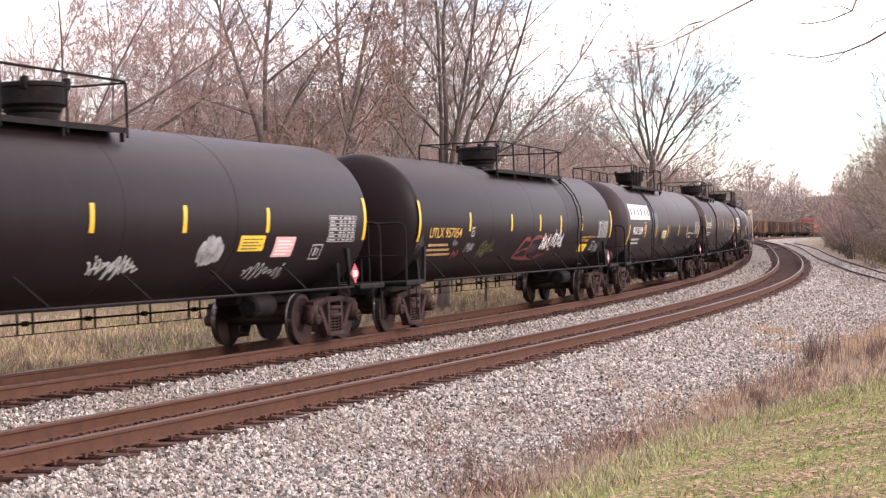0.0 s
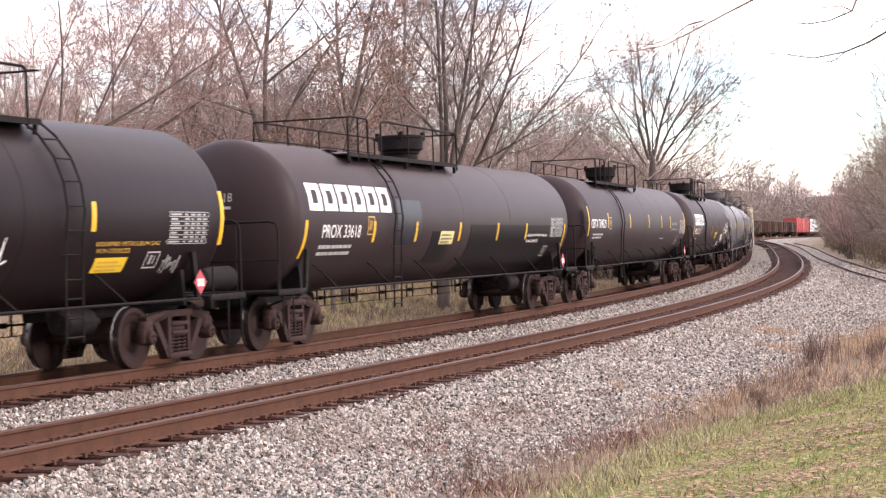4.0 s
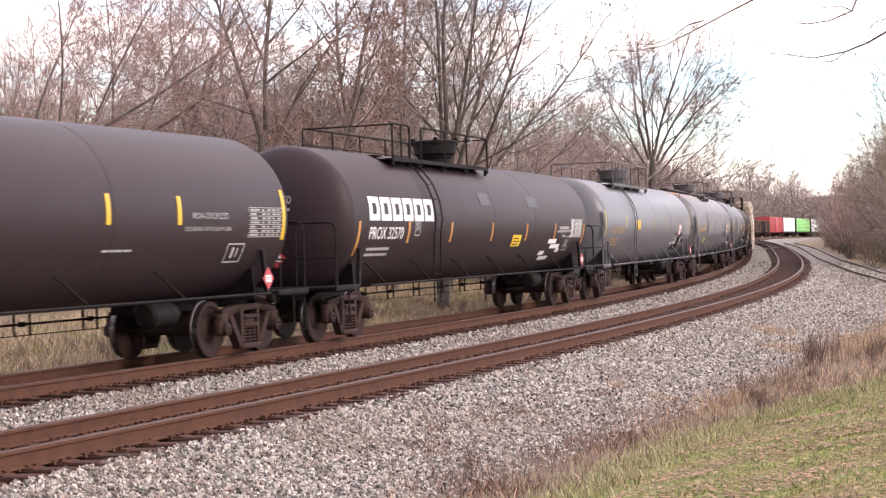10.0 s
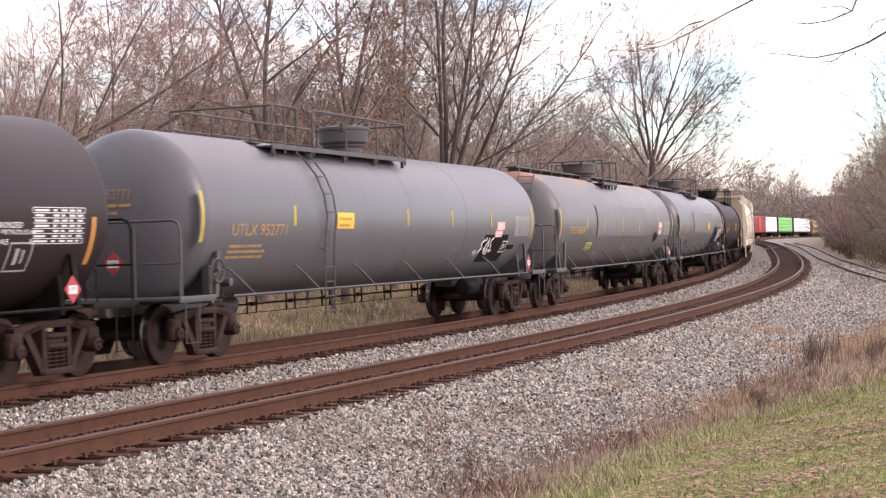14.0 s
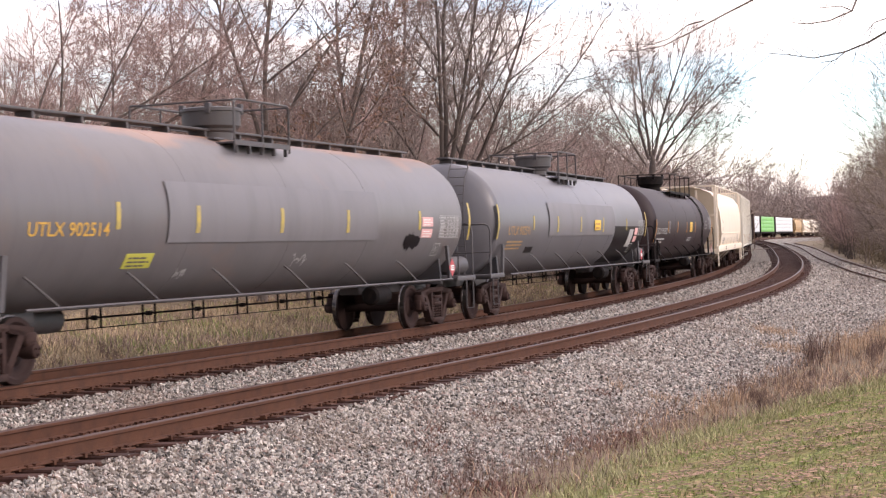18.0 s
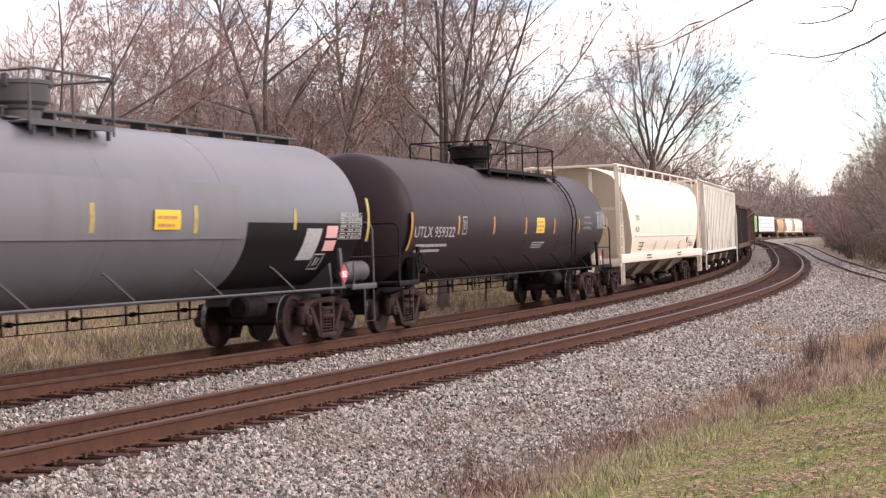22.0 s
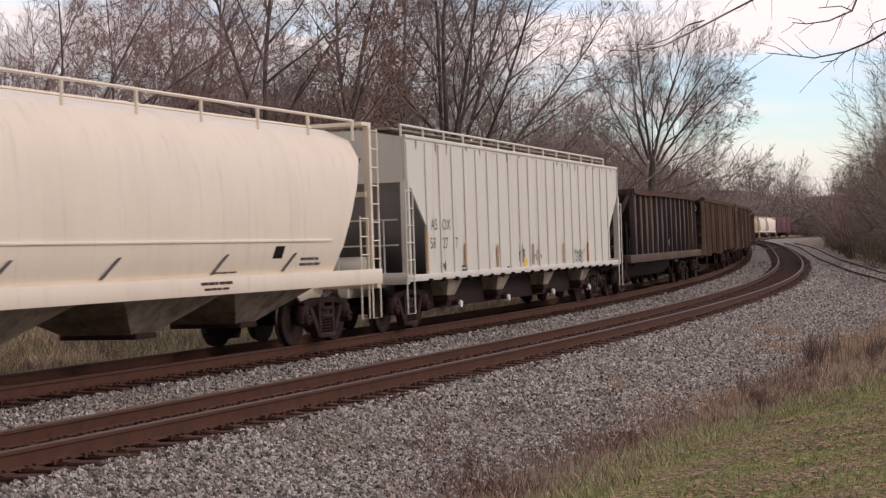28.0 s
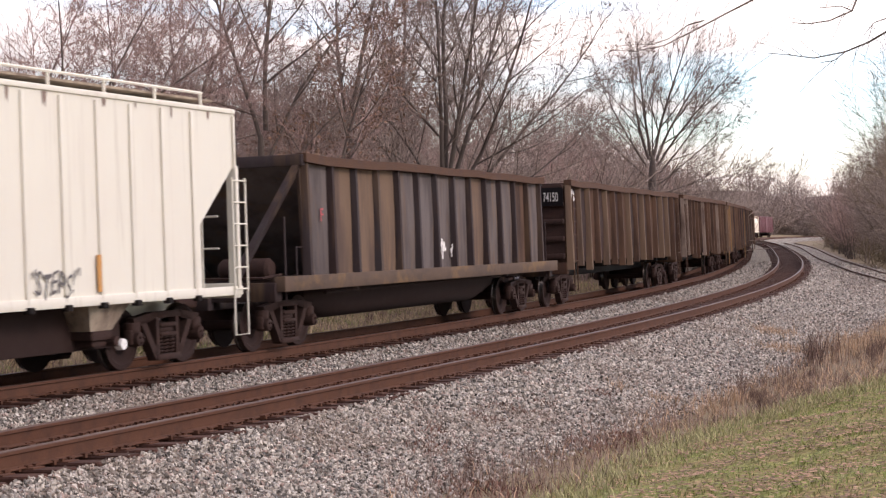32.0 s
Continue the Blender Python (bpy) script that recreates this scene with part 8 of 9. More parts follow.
def twig_arrays(twigs, least):
    """Each twig is a slim three-sided spike."""
    foot, tip, r = twigs
    r = np.maximum(r, least)[:, None]
    d = (tip - foot) / (np.linalg.norm(tip - foot, axis=1, keepdims=True) + 1e-9)
    a = np.cross(d, np.array([[0.36, 0.48, 0.8]]))
    a /= np.linalg.norm(a, axis=1, keepdims=True) + 1e-9
    b = np.cross(a, d)
    v = np.stack([foot + a * r, foot - a * r * 0.5 + b * r * 0.87, foot - a * r * 0.5 - b * r * 0.87, tip], 1)
    f = np.array([(0, 1, 3), (1, 2, 3), (2, 0, 3)])[None] + 4 * np.arange(len(foot))[:, None, None]
    return v.reshape(-1, 3), f.reshape(-1, 3)


def joined(*pieces):
    vs, fs, n = [], [], 0
    for v, f in pieces:
        vs.append(v)
        fs.append(f + n)
        n += len(v)
    return np.concatenate(vs), np.concatenate(fs)


def grown(seed, stems, levels, least, leastwig):
    limbs, twigs = grow(seed, stems, levels)
    return joined(limb_arrays(limbs[:1], 4, least), limb_arrays(limbs[1:], 3, least), twig_arrays(twigs, leastwig))


def tree_kind(name, seed, stems, levels, label, twig_mat, split=2, leaves=0, leaf_low=0.0, trunk=None, least=0.008, leastwig=0.006):
    """One tree: an Empty with its trunk and limbs, its twigs, and, on some, withered leaves. trunk: height and radius of a common foot of the stems."""
    limbs, twigs = grow(seed, stems, levels)
    top = tagged(new(name), label, name)
    foot = []
    if trunk:
        h, r, lean = trunk
        hs = np.linspace(-0.3, h + 0.25, 7)
        foot = [(np.stack([lean * hs * np.abs(hs) / h, 0.05 * np.sin(hs), hs], -1)[None], (r * np.array([1.5, 1.15, 1.0, 0.95, 0.92, 0.9, 0.55]))[None])]
    v, f = limb_arrays(foot + limbs[:split], 7)
    new("trunk", quick_mesh("trunk", v, f, BARK, True)).parent = top
    v, f = joined(limb_arrays(limbs[split:], 3, least), twig_arrays(twigs, leastwig))
    new("crown", quick_mesh("crown", v, f, twig_mat)).parent = top
    if leaves:
        rng = np.random.default_rng(seed + 50)
        P = twigs[1][twigs[1][:, 2] > leaf_low]
        P = P[rng.integers(0, len(P), leaves)] + rng.normal(0, 0.10, (leaves, 3))
        q = np.array([(-0.045, -0.022, 0), (0.045, -0.02, 0.015), (0.05, 0.022, 0), (-0.04, 0.026, 0.02)])
        lv = np.einsum("kij,vj->kvi", random_rotations(rng, leaves), q) * rng.uniform(0.6, 1.4, (leaves, 1, 1)) + P[:, None]
        new("withered_leaves", quick_mesh("withered_leaves", lv.reshape(-1, 3), np.arange(leaves * 4).reshape(-1, 4), TREE_LEAF)).parent = top
    return top


def set_down(px, depth, z_extra=0.0):
    """A place on the ground by its bearing (picture column) and its distance."""
    x, y = (px - 784) / 2958.0 * depth, depth
    s, n = line_coords([x], [y])
    return ground_at(s, n)[0] + np.array([0, 0, -0.1 + z_extra])


# levels: segments, wobble, pull upwards, children, length ratio, angle, first child at
LARGE = [(9, 0.05, -0.012, 11, 0.40, 42, 0.12), (6, 0.07, 0.03, 7, 0.50, 42, 0.12), (3, 0.09, 0.02, 6, 0.60, 42, 0.10), (1, 0.10, 0.0, 6, 0.72, 40, 0.08), (1, 0.1, 0.0, 0, 0, 0, 0)]
CROWN = [(8, 0.04, 0.004, 11, 0.46, 34, 0.12), (6, 0.05, 0.03, 7, 0.52, 36, 0.12), (3, 0.08, 0.02, 7, 0.56, 40, 0.12), (1, 0.08, 0.0, 6, 0.68, 38, 0.10), (1, 0.1, 0.0, 0, 0, 0, 0)]
SLIM = [(8, 0.06, 0.02, 13, 0.34, 46, 0.22), (4, 0.08, 0.06, 6, 0.50, 42, 0.10), (2, 0.10, 0.02, 5, 0.62, 42, 0.08), (1, 0.08, 0.0, 4, 0.78, 40, 0.05), (1, 0.1, 0.0, 0, 0, 0, 0)]
FILL = [(5, 0.07, 0.02, 10, 0.34, 46, 0.18), (2, 0.10, 0.06, 6, 0.52, 44, 0.10), (1, 0.12, 0.02, 5, 0.90, 42, 0.05), (1, 0.15, 0.0, 0, 0, 0, 0)]
SHRUB = [(3, 0.10, 0.02, 6, 0.42, 36, 0.15), (1, 0.12, 0.03, 5, 0.65, 40, 0.10), (1, 0.12, 0.0, 3, 0.80, 40, 0.05), (1, 0.15, 0.0, 0, 0, 0, 0)]
TANGLE = [(2, 0.16, -0.01, 6, 0.60, 48, 0.10), (1, 0.2, -0.02, 5, 0.80, 48, 0.05), (1, 0.2, 0.0, 0, 0, 0, 0)]


def spray(seed, n, height, lean, r, spread=0.2):
    """Stems that rise together from one root."""
    rng = random.Random(seed)
    return [((rng.uniform(-spread, spread), rng.uniform(-spread, spread), 0), rng.uniform(-lean, lean), rng.uniform(-lean, lean), height * rng.uniform(0.7, 1.05), r * rng.uniform(0.7, 1.1)) for _ in range(n)]


class Mass:
    """Far growth that nobody could count: many trees gathered into one mesh."""

    def __init__(self):
        self.v, self.f, self.n = [], [], 0

    def add(self, arrays, x, y, z, scale, turn):
        v, f = arrays
        c, s = math.cos(turn) * scale, math.sin(turn) * scale
        self.v.append(np.stack([v[:, 0] * c - v[:, 1] * s + x, v[:, 0] * s + v[:, 1] * c + y, v[:, 2] * scale + z], -1))
        self.f.append(f + self.n)
        self.n += len(v)

    def build(self, name, mat, label, category):
        return tagged(new(name, quick_mesh(name, np.concatenate(self.v), np.concatenate(self.f), mat)), label, category, kind="stuff")


def woods():
    at = lambda z, x=0.0: (x, 0.0, z)
    # the trees that stand out: bearing, distance, and the tree
    broad = tree_kind("tree", 21, [(at(3.6, -0.1), -22, 8, 8.0, 0.06), (at(4.4, -0.05), -8, -10, 10.0, 0.09), (at(4.6), 1, 6, 10.5, 0.10), (at(4.5, 0.08), 9, -8, 10.5, 0.09), (at(4.2, 0.15), 19, 10, 10.5, 0.09),
                                   (at(3.8, 0.2), 29, -6, 10.0, 0.085), (at(3.2, 0.2), 38, 4, 9.5, 0.075), (at(2.8, 0.1), 50, -5, 7.5, 0.06), (at(2.8, 0.1), -42, -8, 5.0, 0.045), (at(4.6, 0.1), 6, 24, 9.0, 0.07)],
                      LARGE, "large bare tree with many sweeping dark limbs", TWIG_GREY, 2, trunk=(4.2, 0.21, 0.02))
    fan = tree_kind("tree", 22, [(at(5.9, -0.35), -50, 5, 5.2, 0.056), (at(6.5, -0.3), -34, -14, 6.4, 0.072), (at(6.9, -0.2), -20, 8, 7.2, 0.088), (at(7.1, -0.1), -8, -8, 7.6, 0.096), (at(7.1, 0.080), 6, -6, 7.8, 0.096), (at(6.9, 0.25), 18, 12, 7.6, 0.088),
                                 (at(6.6, 0.35), 31, -8, 7.2, 0.080), (at(6.1, 0.4), 45, 6, 6.4, 0.064), (at(5.4, 0.3), 60, -6, 5.8, 0.052), (at(4.8, 0.2), 72, -10, 6.0, 0.044), (at(6.8, 0.000), 2, 26, 6.0, 0.056)],
                    CROWN, "bare tree with a wide rounded fan of limbs", TWIG_GREY, 2, trunk=(6.9, 0.26, 0.003), least=0.007, leastwig=0.006)
    tall = tree_kind("tree", 23, [(at(5.6, -0.05), -16, 5, 9.5, 0.085), (at(6.2, 0.05), 3, -8, 10.0, 0.095), (at(5.0, 0.1), 20, 8, 8.5, 0.07), (at(4.2, -0.1), -34, -12, 7.0, 0.05), (at(3.6, 0.1), 40, 10, 6.0, 0.04)], LARGE, "tall bare tree forking high above the ground", TWIG_GREY, 2, trunk=(5.8, 0.15, -0.02))
    forked = tree_kind("tree", 24, [(at(6.8, 0.05), -17, 8, 8.0, 0.08), (at(7.2, 0.1), 13, -8, 8.5, 0.09), (at(5.8, 0.1), 32, 10, 7.0, 0.06), (at(4.6, 0), -42, 0, 5.0, 0.045)], LARGE, "bare forked tree with dark bark", TWIG, 2, trunk=(7.0, 0.14, 0.015))
    leafy = tree_kind("tree", 25, [(at(0), 3, 2, 10.5, 0.10)], SLIM, "bare tree with some withered brown leaves", TWIG, 2, leaves=2600, leaf_low=4.0)
    leaner = tree_kind("tree", 26, [(at(4.2, 1.2), 54, 0, 9.0, 0.085), (at(4.6, 1.7), 14, 8, 8.0, 0.06), (at(5.4, 3.0), 6, -8, 7.0, 0.055), (at(6.0, 4.0), 20, 6, 6.0, 0.05)], LARGE, "bare tree leaning far over to one side", TWIG, 1, trunk=(4.2, 0.12, 0.28))
    slims = [tree_kind("tree", 27 + i, [(at(0), lean, away, h, r)] + more, SLIM, lb, mt, 1) for i, (lean, away, h, r, more, lb, mt) in enumerate((
        (2, -3, 15.0, 0.095, [], "tall slim bare tree", TWIG_GREY), (-4, 3, 13.0, 0.075, [(at(0, 0.2), 12, -6, 12.0, 0.06)], "twin-stemmed bare tree with reddish twigs", TWIG),
        (5, 4, 11.5, 0.065, [(at(0, -0.2), -14, 5, 10.0, 0.05)], "slim bare tree with reddish twigs", TWIG), (-3, -4, 14.0, 0.085, [(at(4.5), 26, 4, 8.0, 0.05)], "tall bare grey-brown tree", TWIG_GREY)))]
    bushes = [tree_kind("shrub", 41 + i, spray(i, 11, 3.4, 26, 0.026), SHRUB, "leafless brown shrub at the edge of the wood", (TWIG, TWIG_GREY, BRUSH)[i], 1, least=0.007, leastwig=0.006) for i in range(3)]
    fill = [grown(51 + i, spray(60 + i, 2 + i % 2, 13.5, 9, 0.075), FILL, 0.012, 0.0105) for i in range(4)]
    tangle = [grown(56 + i, spray(70 + i, 14, 3.0, 38, 0.03, 0.7), TANGLE, 0.012, 0.010) for i in range(3)]
    far_tree = [grown(61 + i, spray(80 + i, 2, 14.0, 9, 0.14), FILL, 0.022, 0.022) for i in range(2)]
    far_tangle = [grown(66 + i, spray(85 + i, 12, 3.4, 38, 0.04, 0.8), TANGLE, 0.028, 0.03) for i in range(2)]
    grey_mass, red_mass, far_mass, under, brush = Mass(), Mass(), Mass(), Mass(), Mass()
    used = set()

    def put(kind, x, y, z, scale, turn):
        m = Matrix.Translation((x, y, z)) @ Matrix.Rotation(turn, 4, "Z") @ Matrix.Diagonal((scale, scale, scale, 1))
        if kind.name not in used:
            used.add(kind.name)
            kind.matrix_basis = m
            return kind
        return copy_thing(kind, m)

    def stand(kind, px, depth, scale, turn):
        return put(kind, *set_down(px, depth), scale, turn)

    rng = random.Random(8)
    turn = lambda: rng.uniform(0, 6.28)
    for kind, px, depth, sc, tn in ((broad, 786, 60, 1.0, 0), (fan, 1152, 102, 1.05, 0), (tall, 466, 58, 1.0, 0), (forked, 612, 62, 1.0, 0), (leafy, 592, 55, 0.92, 0), (leaner, 58, 57, 0.9, 0), (leaner, -62, 50, 1.0, 0.25), (leafy, 548, 60, 0.8, 2),
                                    (tall, 700, 72, 1.0, 1.2), (forked, 330, 66, 0.85, 0.5), (tall, 395, 70, 0.9, 3.4)):
        stand(kind, px, depth, sc, tn)
    # the wood behind them
    for i in range(64):
        px = -50 + 960 * (i + rng.uniform(0, 1)) / 64
        depth = rng.uniform(60, 112)
        if px < 320 and i % 3 == 1:
            continue
        low = 0.86 if px < 330 else 1.0
        stand(slims[i % 4], px, depth, low * rng.uniform(0.8, 1.05) * (0.82 + 0.18 * depth / 90), turn())
    for i in range(150):
        px = rng.uniform(-60, 1075)
        depth = rng.uniform(85, 150)
        if px < 320 and i % 3 == 0:
            continue
        low = 0.84 if px < 300 else 1.0 if px < 880 else 0.80
        (grey_mass if i % 5 < 3 else red_mass).add(fill[i % 4], *set_down(px, depth), low * rng.uniform(0.65, 1.0) * (0.75 + 0.25 * depth / 110), turn())
    # lower growth where the wood runs down towards the bend
    for i in range(165):
        px = rng.uniform(930, 1222)
        depth = rng.uniform(112, 165) + max(0, px - 1150) * 0.5
        top = 205 + max(-60, px - 1050) * 0.40 + rng.uniform(-12, 70)
        x, y, z = set_down(px, depth)
        tall_by = (376 - top) / 2958 * depth + 2.363 - z
        (grey_mass if i % 3 else red_mass).add(fill[i % 4], x, y, z, tall_by / 15.0, turn())
    for i in range(46):
        px, depth = rng.uniform(1150, 1318), rng.uniform(270, 400)
        x, y, z = set_down(px, depth)
        top = 262 + max(0, px - 1200) * 0.28 + rng.uniform(-8, 50)
        (grey_mass if i % 3 else under).add(fill[i % 4], x, y, z, ((376 - top) / 2958 * depth + 2.363 - z) / 15.0, turn())
    # undergrowth along the foot of the wood
    for i in range(170):
        px = rng.uniform(-50, 1215)
        lo = 50 + 55 * max(0, px) / 1290
        x, y, z = set_down(px, rng.uniform(lo, lo + 55))
        under.add(tangle[i % 3], x, y, z, rng.uniform(1.0, 2.4), turn())
    for i in range(120):
        px = -50 + 1255 * (i + rng.random()) / 120
        lo = 56 + 60 * max(0, px) / 1290
        x, y, z = set_down(px, rng.uniform(lo, lo + 40))
        (under if i % 3 else red_mass).add(fill[i % 4], x, y, z, rng.uniform(0.30, 0.62), turn())
    # across the valley at the end of the line
    for i in range(52):
        far_mass.add(far_tree[i % 2], *set_down(rng.uniform(1330, 1640), rng.uniform(470, 620)), rng.uniform(1.0, 1.7), turn())
    for i in range(190):
        px = rng.uniform(1225, 1640)
        far_mass.add(far_tangle[i % 2], *set_down(px, rng.uniform(440, 620)), rng.uniform(1.8, 3.6), turn())
    # beyond the side track
    made = 0
    while made < 190:
        px, depth = 1450 + 200 * rng.random() ** 0.8, rng.uniform(95, 260)
        x, y, z = set_down(px, depth)
        s, n = line_coords([x], [y])
        if n[0] > siding_n(s[0]) - 2.6:
            continue
        top = 385 - max(0, px - 1450) * 0.85 if px < 1500 else 343 - (px - 1500) * 2.0
        tall_by = (376 - top - rng.uniform(-25, 25)) / 2958 * depth + 2.363 - z
        if made % 3 == 0:
            (grey_mass if made % 2 else brush).add(fill[made % 4], x, y, z, max(0.12, tall_by / 15.0), turn())
        elif made % 3 == 1:
            brush.add(tangle[made % 2], x, y, z, rng.uniform(0.6, 1.1) * depth / 130, turn())
        else:
            put(bushes[made // 3 % 3], x, y, z, min(1.3, max(0.5, tall_by / 4.2)), turn())
        made += 1
    # shrubs along the edge of the wood
    for i in range(56):
        px = rng.uniform(-40, 1222)
        lo = 42 + 55 * max(0, px) / 1290
        stand(bushes[i % 3], px, rng.uniform(lo + 6, lo + 50), rng.uniform(0.7, 1.5), turn())
    grey_mass.build("woodland", TWIG_GREY, "dense bare grey-brown wood behind the train", "woods")
    red_mass.build("reddish_woodland", TWIG, "dense bare reddish-brown wood behind the train", "woods")
    under.build("undergrowth", BRUSH, "tangled leafless undergrowth at the foot of the wood", "undergrowth")
    brush.build("brushwood", OLIVE_BRUSH, "tangled brown brush beyond the side track", "brush")
    far_mass.build("distant_woods", TWIG_GREY, "distant bare woods across the valley", "woods")


woods()


def far_ridge():
    """A low wooded ridge across the valley, far behind all else."""
    rng = np.random.default_rng(9)
    px = np.linspace(700, 2300, 220)
    d = 820.0
    x = (px - 784) / 2958.0 * d
    crest = 2.363 + (31 + 5 * np.sin(px / 61.0) + 3 * np.sin(px / 23.0 + 1) + rng.uniform(-1.6, 1.6, len(px))) / 2958.0 * d
    rows = [np.stack([x * 0.93, np.full_like(x, d - 60), np.full_like(x, -9.0)], -1), np.stack([x * 0.97, np.full_like(x, d - 25), crest * 0.55 - 2], -1),
            np.stack([x, np.full_like(x, d), crest], -1), np.stack([x * 1.1, np.full_like(x, d + 90), crest - 6], -1)]
    v = np.concatenate(rows)
    n = len(px)
    i = np.arange(n - 1)
    f = np.concatenate([np.stack([k * n + i, k * n + i + 1, (k + 1) * n + i + 1, (k + 1) * n + i], -1) for k in range(3)])
    mt = material("distant_bare_woods", (0.14, 0.11, 0.10), 1.0, spots=[(0.35, 0.4, 0.7, (0.09, 0.07, 0.064), 0.8, (1, 0.2, 0.35)), (1.6, 0.5, 0.75, (0.20, 0.16, 0.14), 0.6, (1, 0.2, 0.3))], spec=0.1)
    return tagged(new("backdrop_ridge", quick_mesh("backdrop_ridge", v, f, mt, True)), "distant brown wooded ridge", "hill", kind="structure")


far_ridge()


# ---------------------------------------------------------------- dead weeds and the branch overhead
def weeds():
    WL = [(4, 0.05, 0.03, 6, 0.40, 30, 0.35), (2, 0.08, 0.05, 5, 0.45, 35, 0.15), (1, 0.1, 0.05, 0, 0, 0, 0)]
    kinds = []
    for i in range(4):
        limbs, twigs = grow(61 + i, spray(90 + i, 7 + 3 * (i % 2), 1.0, 17, 0.0065, 0.14), WL)
        v, f = joined(limb_arrays(limbs, 3, 0.003), twig_arrays(twigs, 0.003))
        # seed heads: small ragged tufts at the tips
        rng = np.random.default_rng(70 + i)
        tips = twigs[1]
        tips = tips[rng.integers(0, len(tips), 160)] + rng.normal(0, 0.012, (160, 3))
        q = np.array([(-0.012, -0.006, 0), (0.012, -0.006, 0), (0.01, 0.008, 0.006), (-0.01, 0.008, 0)])
        lv = np.einsum("kij,vj->kvi", random_rotations(rng, 160), q) + tips[:, None]
        q4 = np.arange(640).reshape(-1, 4) + len(v)
        f = np.concatenate([f, q4[:, (0, 1, 2)], q4[:, (0, 2, 3)]])
        v = np.concatenate([v, lv.reshape(-1, 3)])
        kinds.append(tagged(new("dead_weed", quick_mesh("dead_weed", v, f, WEED)), "dead brown weed stalks among dry grass", "weed"))
    rng = random.Random(4)
    first = set()
    spots = []
    def between(x, u):
        y = float(np.interp(x, LAWN_X, LAWN_Y)) * (1 - u) + float(np.interp(x, WEED_X, WEED_Y)) * u
        a, b = line_coords([x], [y])
        return float(a[0]), float(b[0])
    for i in range(64):
        x = 4.3 + 5.2 * (i + rng.random()) / 64
        spots.append((*between(x, rng.uniform(0.05, 0.7)), rng.uniform(0.25, 0.55)))
    for i in range(26):
        spots.append((*between(rng.uniform(0.2, 4.5), rng.uniform(0.1, 1.05)), rng.uniform(0.2, 0.5)))
    for i in range(44):
        s = rng.uniform(-2, 14)
        spots.append((s, rng.uniform(-4.8, -2.9), rng.uniform(0.08, 0.24)))
    for x, y, sc in ((7.08, 32.3, 1.2), (7.2, 32.5, 1.0), (7.4, 33.0, 0.95), (7.6, 33.4, 1.05), (7.9, 33.6, 0.9), (7.75, 30.2, 1.0), (7.95, 30.5, 1.15), (8.1, 30.4, 1.0), (5.35, 27.7, 0.5), (5.6, 28.0, 0.5), (5.9, 28.2, 0.48), (6.2, 28.5, 0.45), (0.37, 17.8, 0.75), (0.30, 18.0, 0.6)):
        a, b = line_coords([x], [y])
        spots.append((float(a[0]), float(b[0]), sc))
    for i in range(46):
        spots.append((rng.uniform(0, 55), rng.uniform(7.4, 13), rng.uniform(0.5, 1.1)))
    for i, (s, n, sc) in enumerate(spots):
        p = ground_at(np.array([s]), np.array([n]))[0]
        m = Matrix.Translation((p[0], p[1], p[2] - 0.02)) @ Matrix.Rotation(rng.uniform(0, 6.28), 4, "Z") @ Matrix.Diagonal((sc, sc, sc, 1))
        k = kinds[i % 4]
        if k.name in first:
            copy_thing(k, m)
        else:
            first.add(k.name)
            k.matrix_basis = m


weeds()


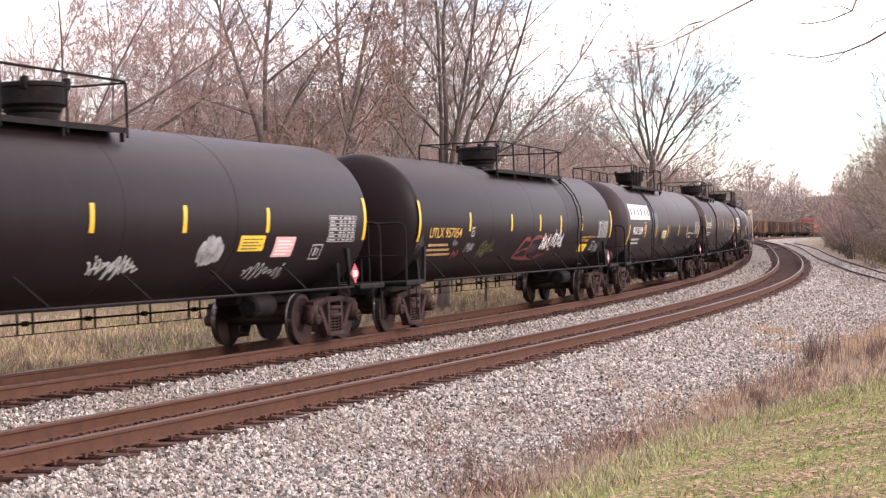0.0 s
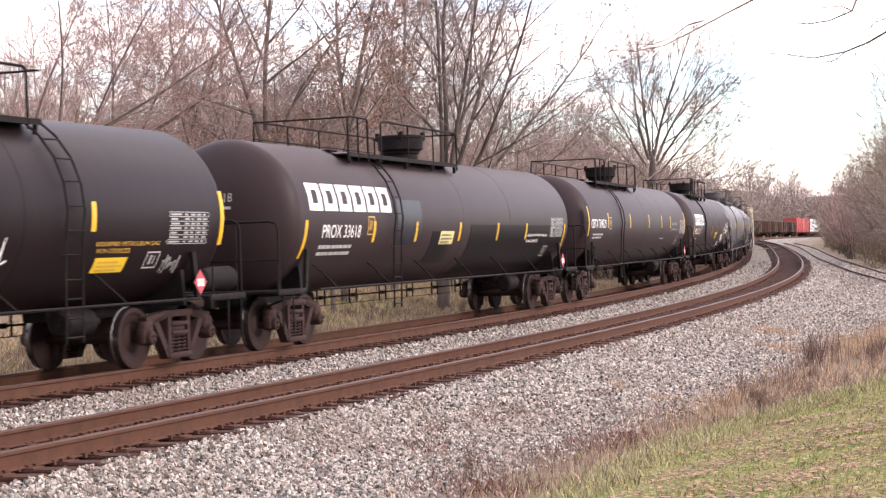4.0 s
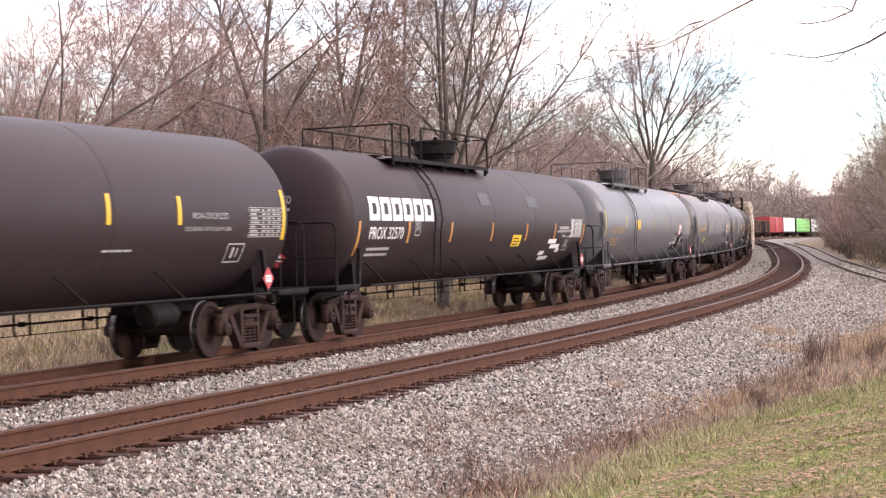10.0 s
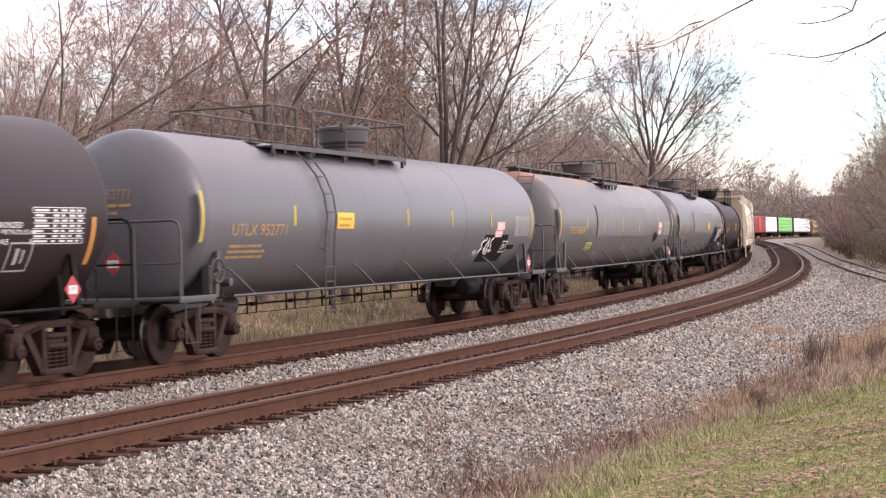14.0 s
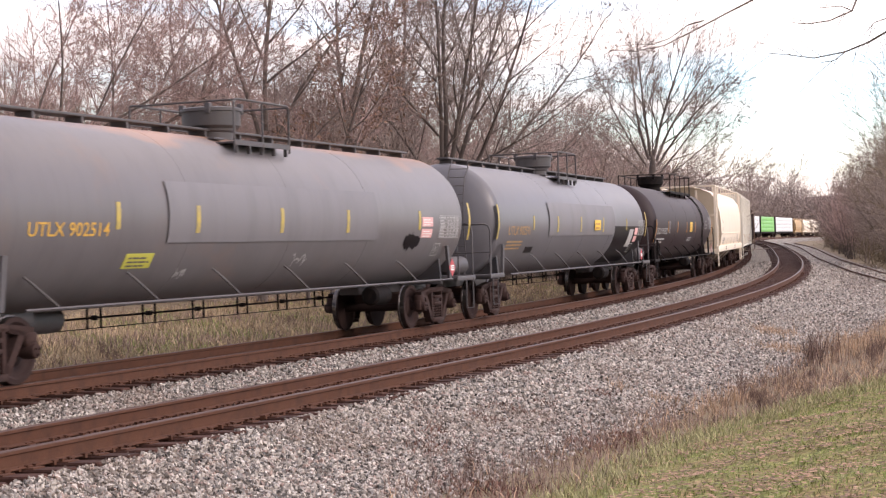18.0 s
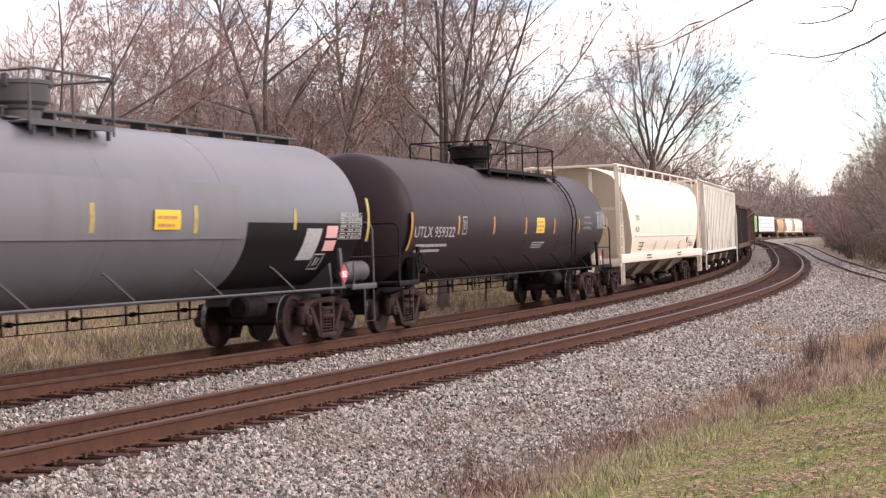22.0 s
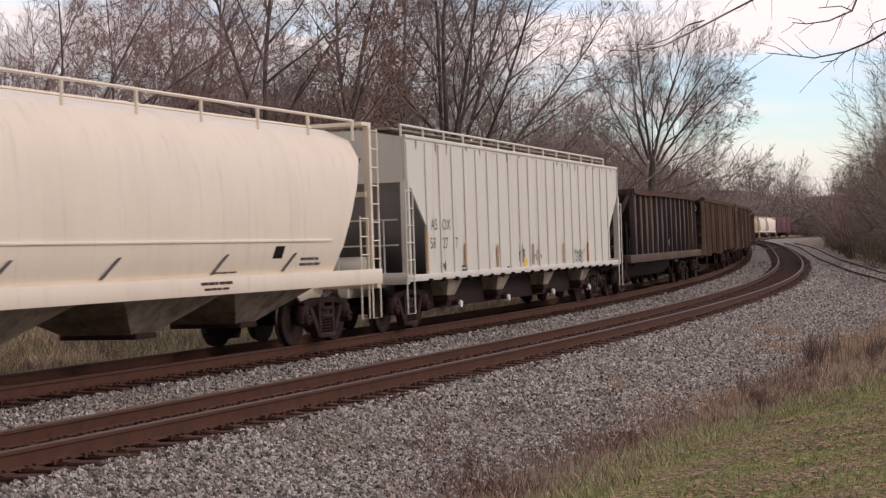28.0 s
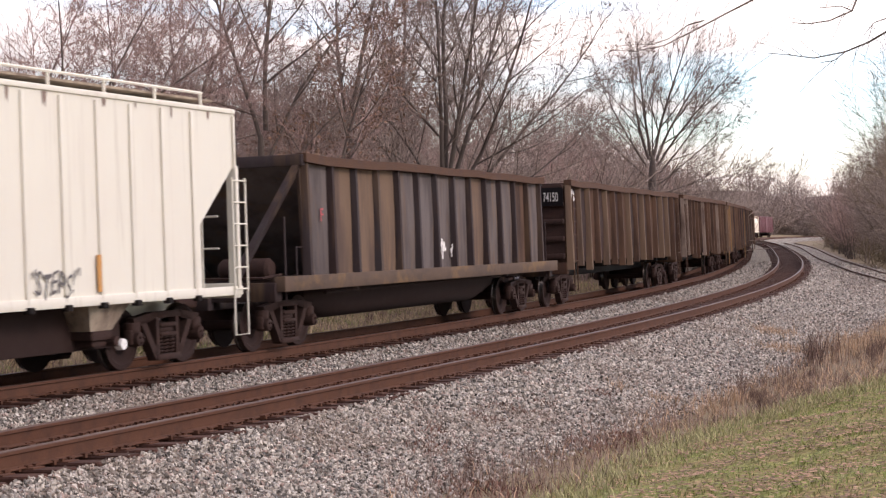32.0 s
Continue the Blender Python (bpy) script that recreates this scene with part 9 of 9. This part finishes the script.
def overhead():
    """A tree just outside the view, whose thin branches hang into the upper corner."""
    def at(px, py, d):
        return Vector(((px - 784) / 2958 * d, d, 2.363 + (376 - py) / 2958 * d))
    tree = tagged(new("overhanging_tree"), "bare tree whose thin branches hang overhead", "tree")
    base = ground_at(np.array([-4.0]), np.array([-15.5]))[0]
    g = Geo()
    g.tube([(base[0], base[1], base[2] - 0.1), (base[0] - 0.1, base[1] + 0.2, base[2] + 2.5), (base[0] - 0.2, base[1] + 0.3, base[2] + 5.2), (base[0], base[1] + 0.5, base[2] + 8.0)], 0.24, 9, True, 0.09)
    part("trunk", g, BARK, tree)
    start = Vector((base[0] - 0.15, base[1] + 0.3, base[2] + 4.6))
    D = 8.0
    main = [[(1640, 10), (1568, 52), (1530, 75), (1490, 92), (1435, 104), (1390, 99), (1350, 96)],
            [(1600, -90), (1450, -60), (1330, 0), (1270, 32), (1215, 62), (1170, 85), (1120, 96), (1078, 95)],
            [(1560, -60), (1515, -20), (1500, 20), (1460, 38), (1420, 44), (1395, 42)],
            [(1420, -50), (1330, -12), (1250, -2), (1190, 2), (1140, 5)]]
    side = [[(1490, 92), (1470, 108), (1446, 112)], [(1240, 40), (1212, 48), (1180, 72), (1150, 84)], [(1500, 20), (1480, 12), (1440, 16)], [(1568, 30), (1540, 40), (1522, 62)]]
    rng = random.Random(2)
    for k, pl in enumerate(main + side):
        thick = k < len(main)
        pts = [at(x, y, D + 0.4 * math.sin(k + i * 0.5)) for i, (x, y) in enumerate(pl)]
        g = Geo()
        if thick:
            g.tube([start] + pts, 0.008, 5, True, 0.0018)
        else:
            g.tube(pts, 0.0034, 4, True, 0.0018)
        limb = part("branch", g, BARK, tree)
        for i in range(1, len(pts)):
            for _ in range(1 + i % 2 if thick else 1):
                g = Geo()
                t = rng.random()
                p = pts[i - 1].lerp(pts[i], t)
                d = (pts[i] - pts[i - 1]).normalized()
                d = Vector((d.x * 0.6 + rng.uniform(-0.5, 0.4), rng.uniform(-0.5, 0.5), d.z * 0.6 + rng.uniform(-0.7, 0.4))).normalized()
                ln = rng.uniform(0.06, 0.22)
                q = p + d * ln * 0.5 + Vector((0, 0, rng.uniform(-0.02, 0.01)))
                g.tube([p, q, q + d * ln * 0.5 + Vector((rng.uniform(-0.03, 0.03), 0, rng.uniform(-0.04, 0.02)))], 0.0020, 3, False, 0.0010)
                part("twig", g, BARK, limb)


overhead()


# ---------------------------------------------------------------- what moves
def truck_place(s):
    return Vector([float(q) for q in on_line(s, GAP, DROP_A)])


def car_pose(s, a):
    p, q = truck_place(s - a), truck_place(s + a)
    d = (q - p).normalized()
    side = Vector((0, 0, 1)).cross(d).normalized()
    m = Matrix((d, side, d.cross(side))).transposed().to_4x4()
    return Matrix.Translation((p + q) / 2) @ m @ Matrix.Rotation(-CANT_A, 4, "X")


def motions():
    times = [float(t) for t in np.arange(0, DUR + 0.01, 1.0)]
    coarse = [float(t) for t in np.arange(0, DUR + 0.01, 2.0)]
    fine = [float(t) for t in np.arange(0, DUR + 0.001, 0.1)]
    spins = [(t, -SPEED * t / 0.457) for t in fine]
    for i, (car, s, a) in enumerate(TRAIN):
        walk(car, [(t, car_pose(s - SPEED * t, a)) for t in times])
        for tr in [c for c in car.children if c.name.startswith("truck")]:
            sg = 1 if tr.matrix_basis.translation.x > 0 else -1
            rows = []
            for t in coarse:
                sc = s - SPEED * t
                p, q = truck_place(sc - a), truck_place(sc + a)
                turn = heading(sc + sg * a) - math.atan2((q - p).y, (q - p).x)
                turn = (turn + math.pi) % (2 * math.pi) - math.pi
                rows.append((t, Matrix.Translation((sg * a, 0, 0)) @ Matrix.Rotation(turn, 4, "Z")))
            walk(tr, rows)
            if i < 14:
                for w in [c for c in tr.children if c.name.startswith("wheelset")]:
                    x = w.matrix_basis.translation.x
                    walk(w, [(t, Matrix.Translation((x, 0, 0.457)) @ Matrix.Rotation(r, 4, "Y")) for t, r in spins])


motions()
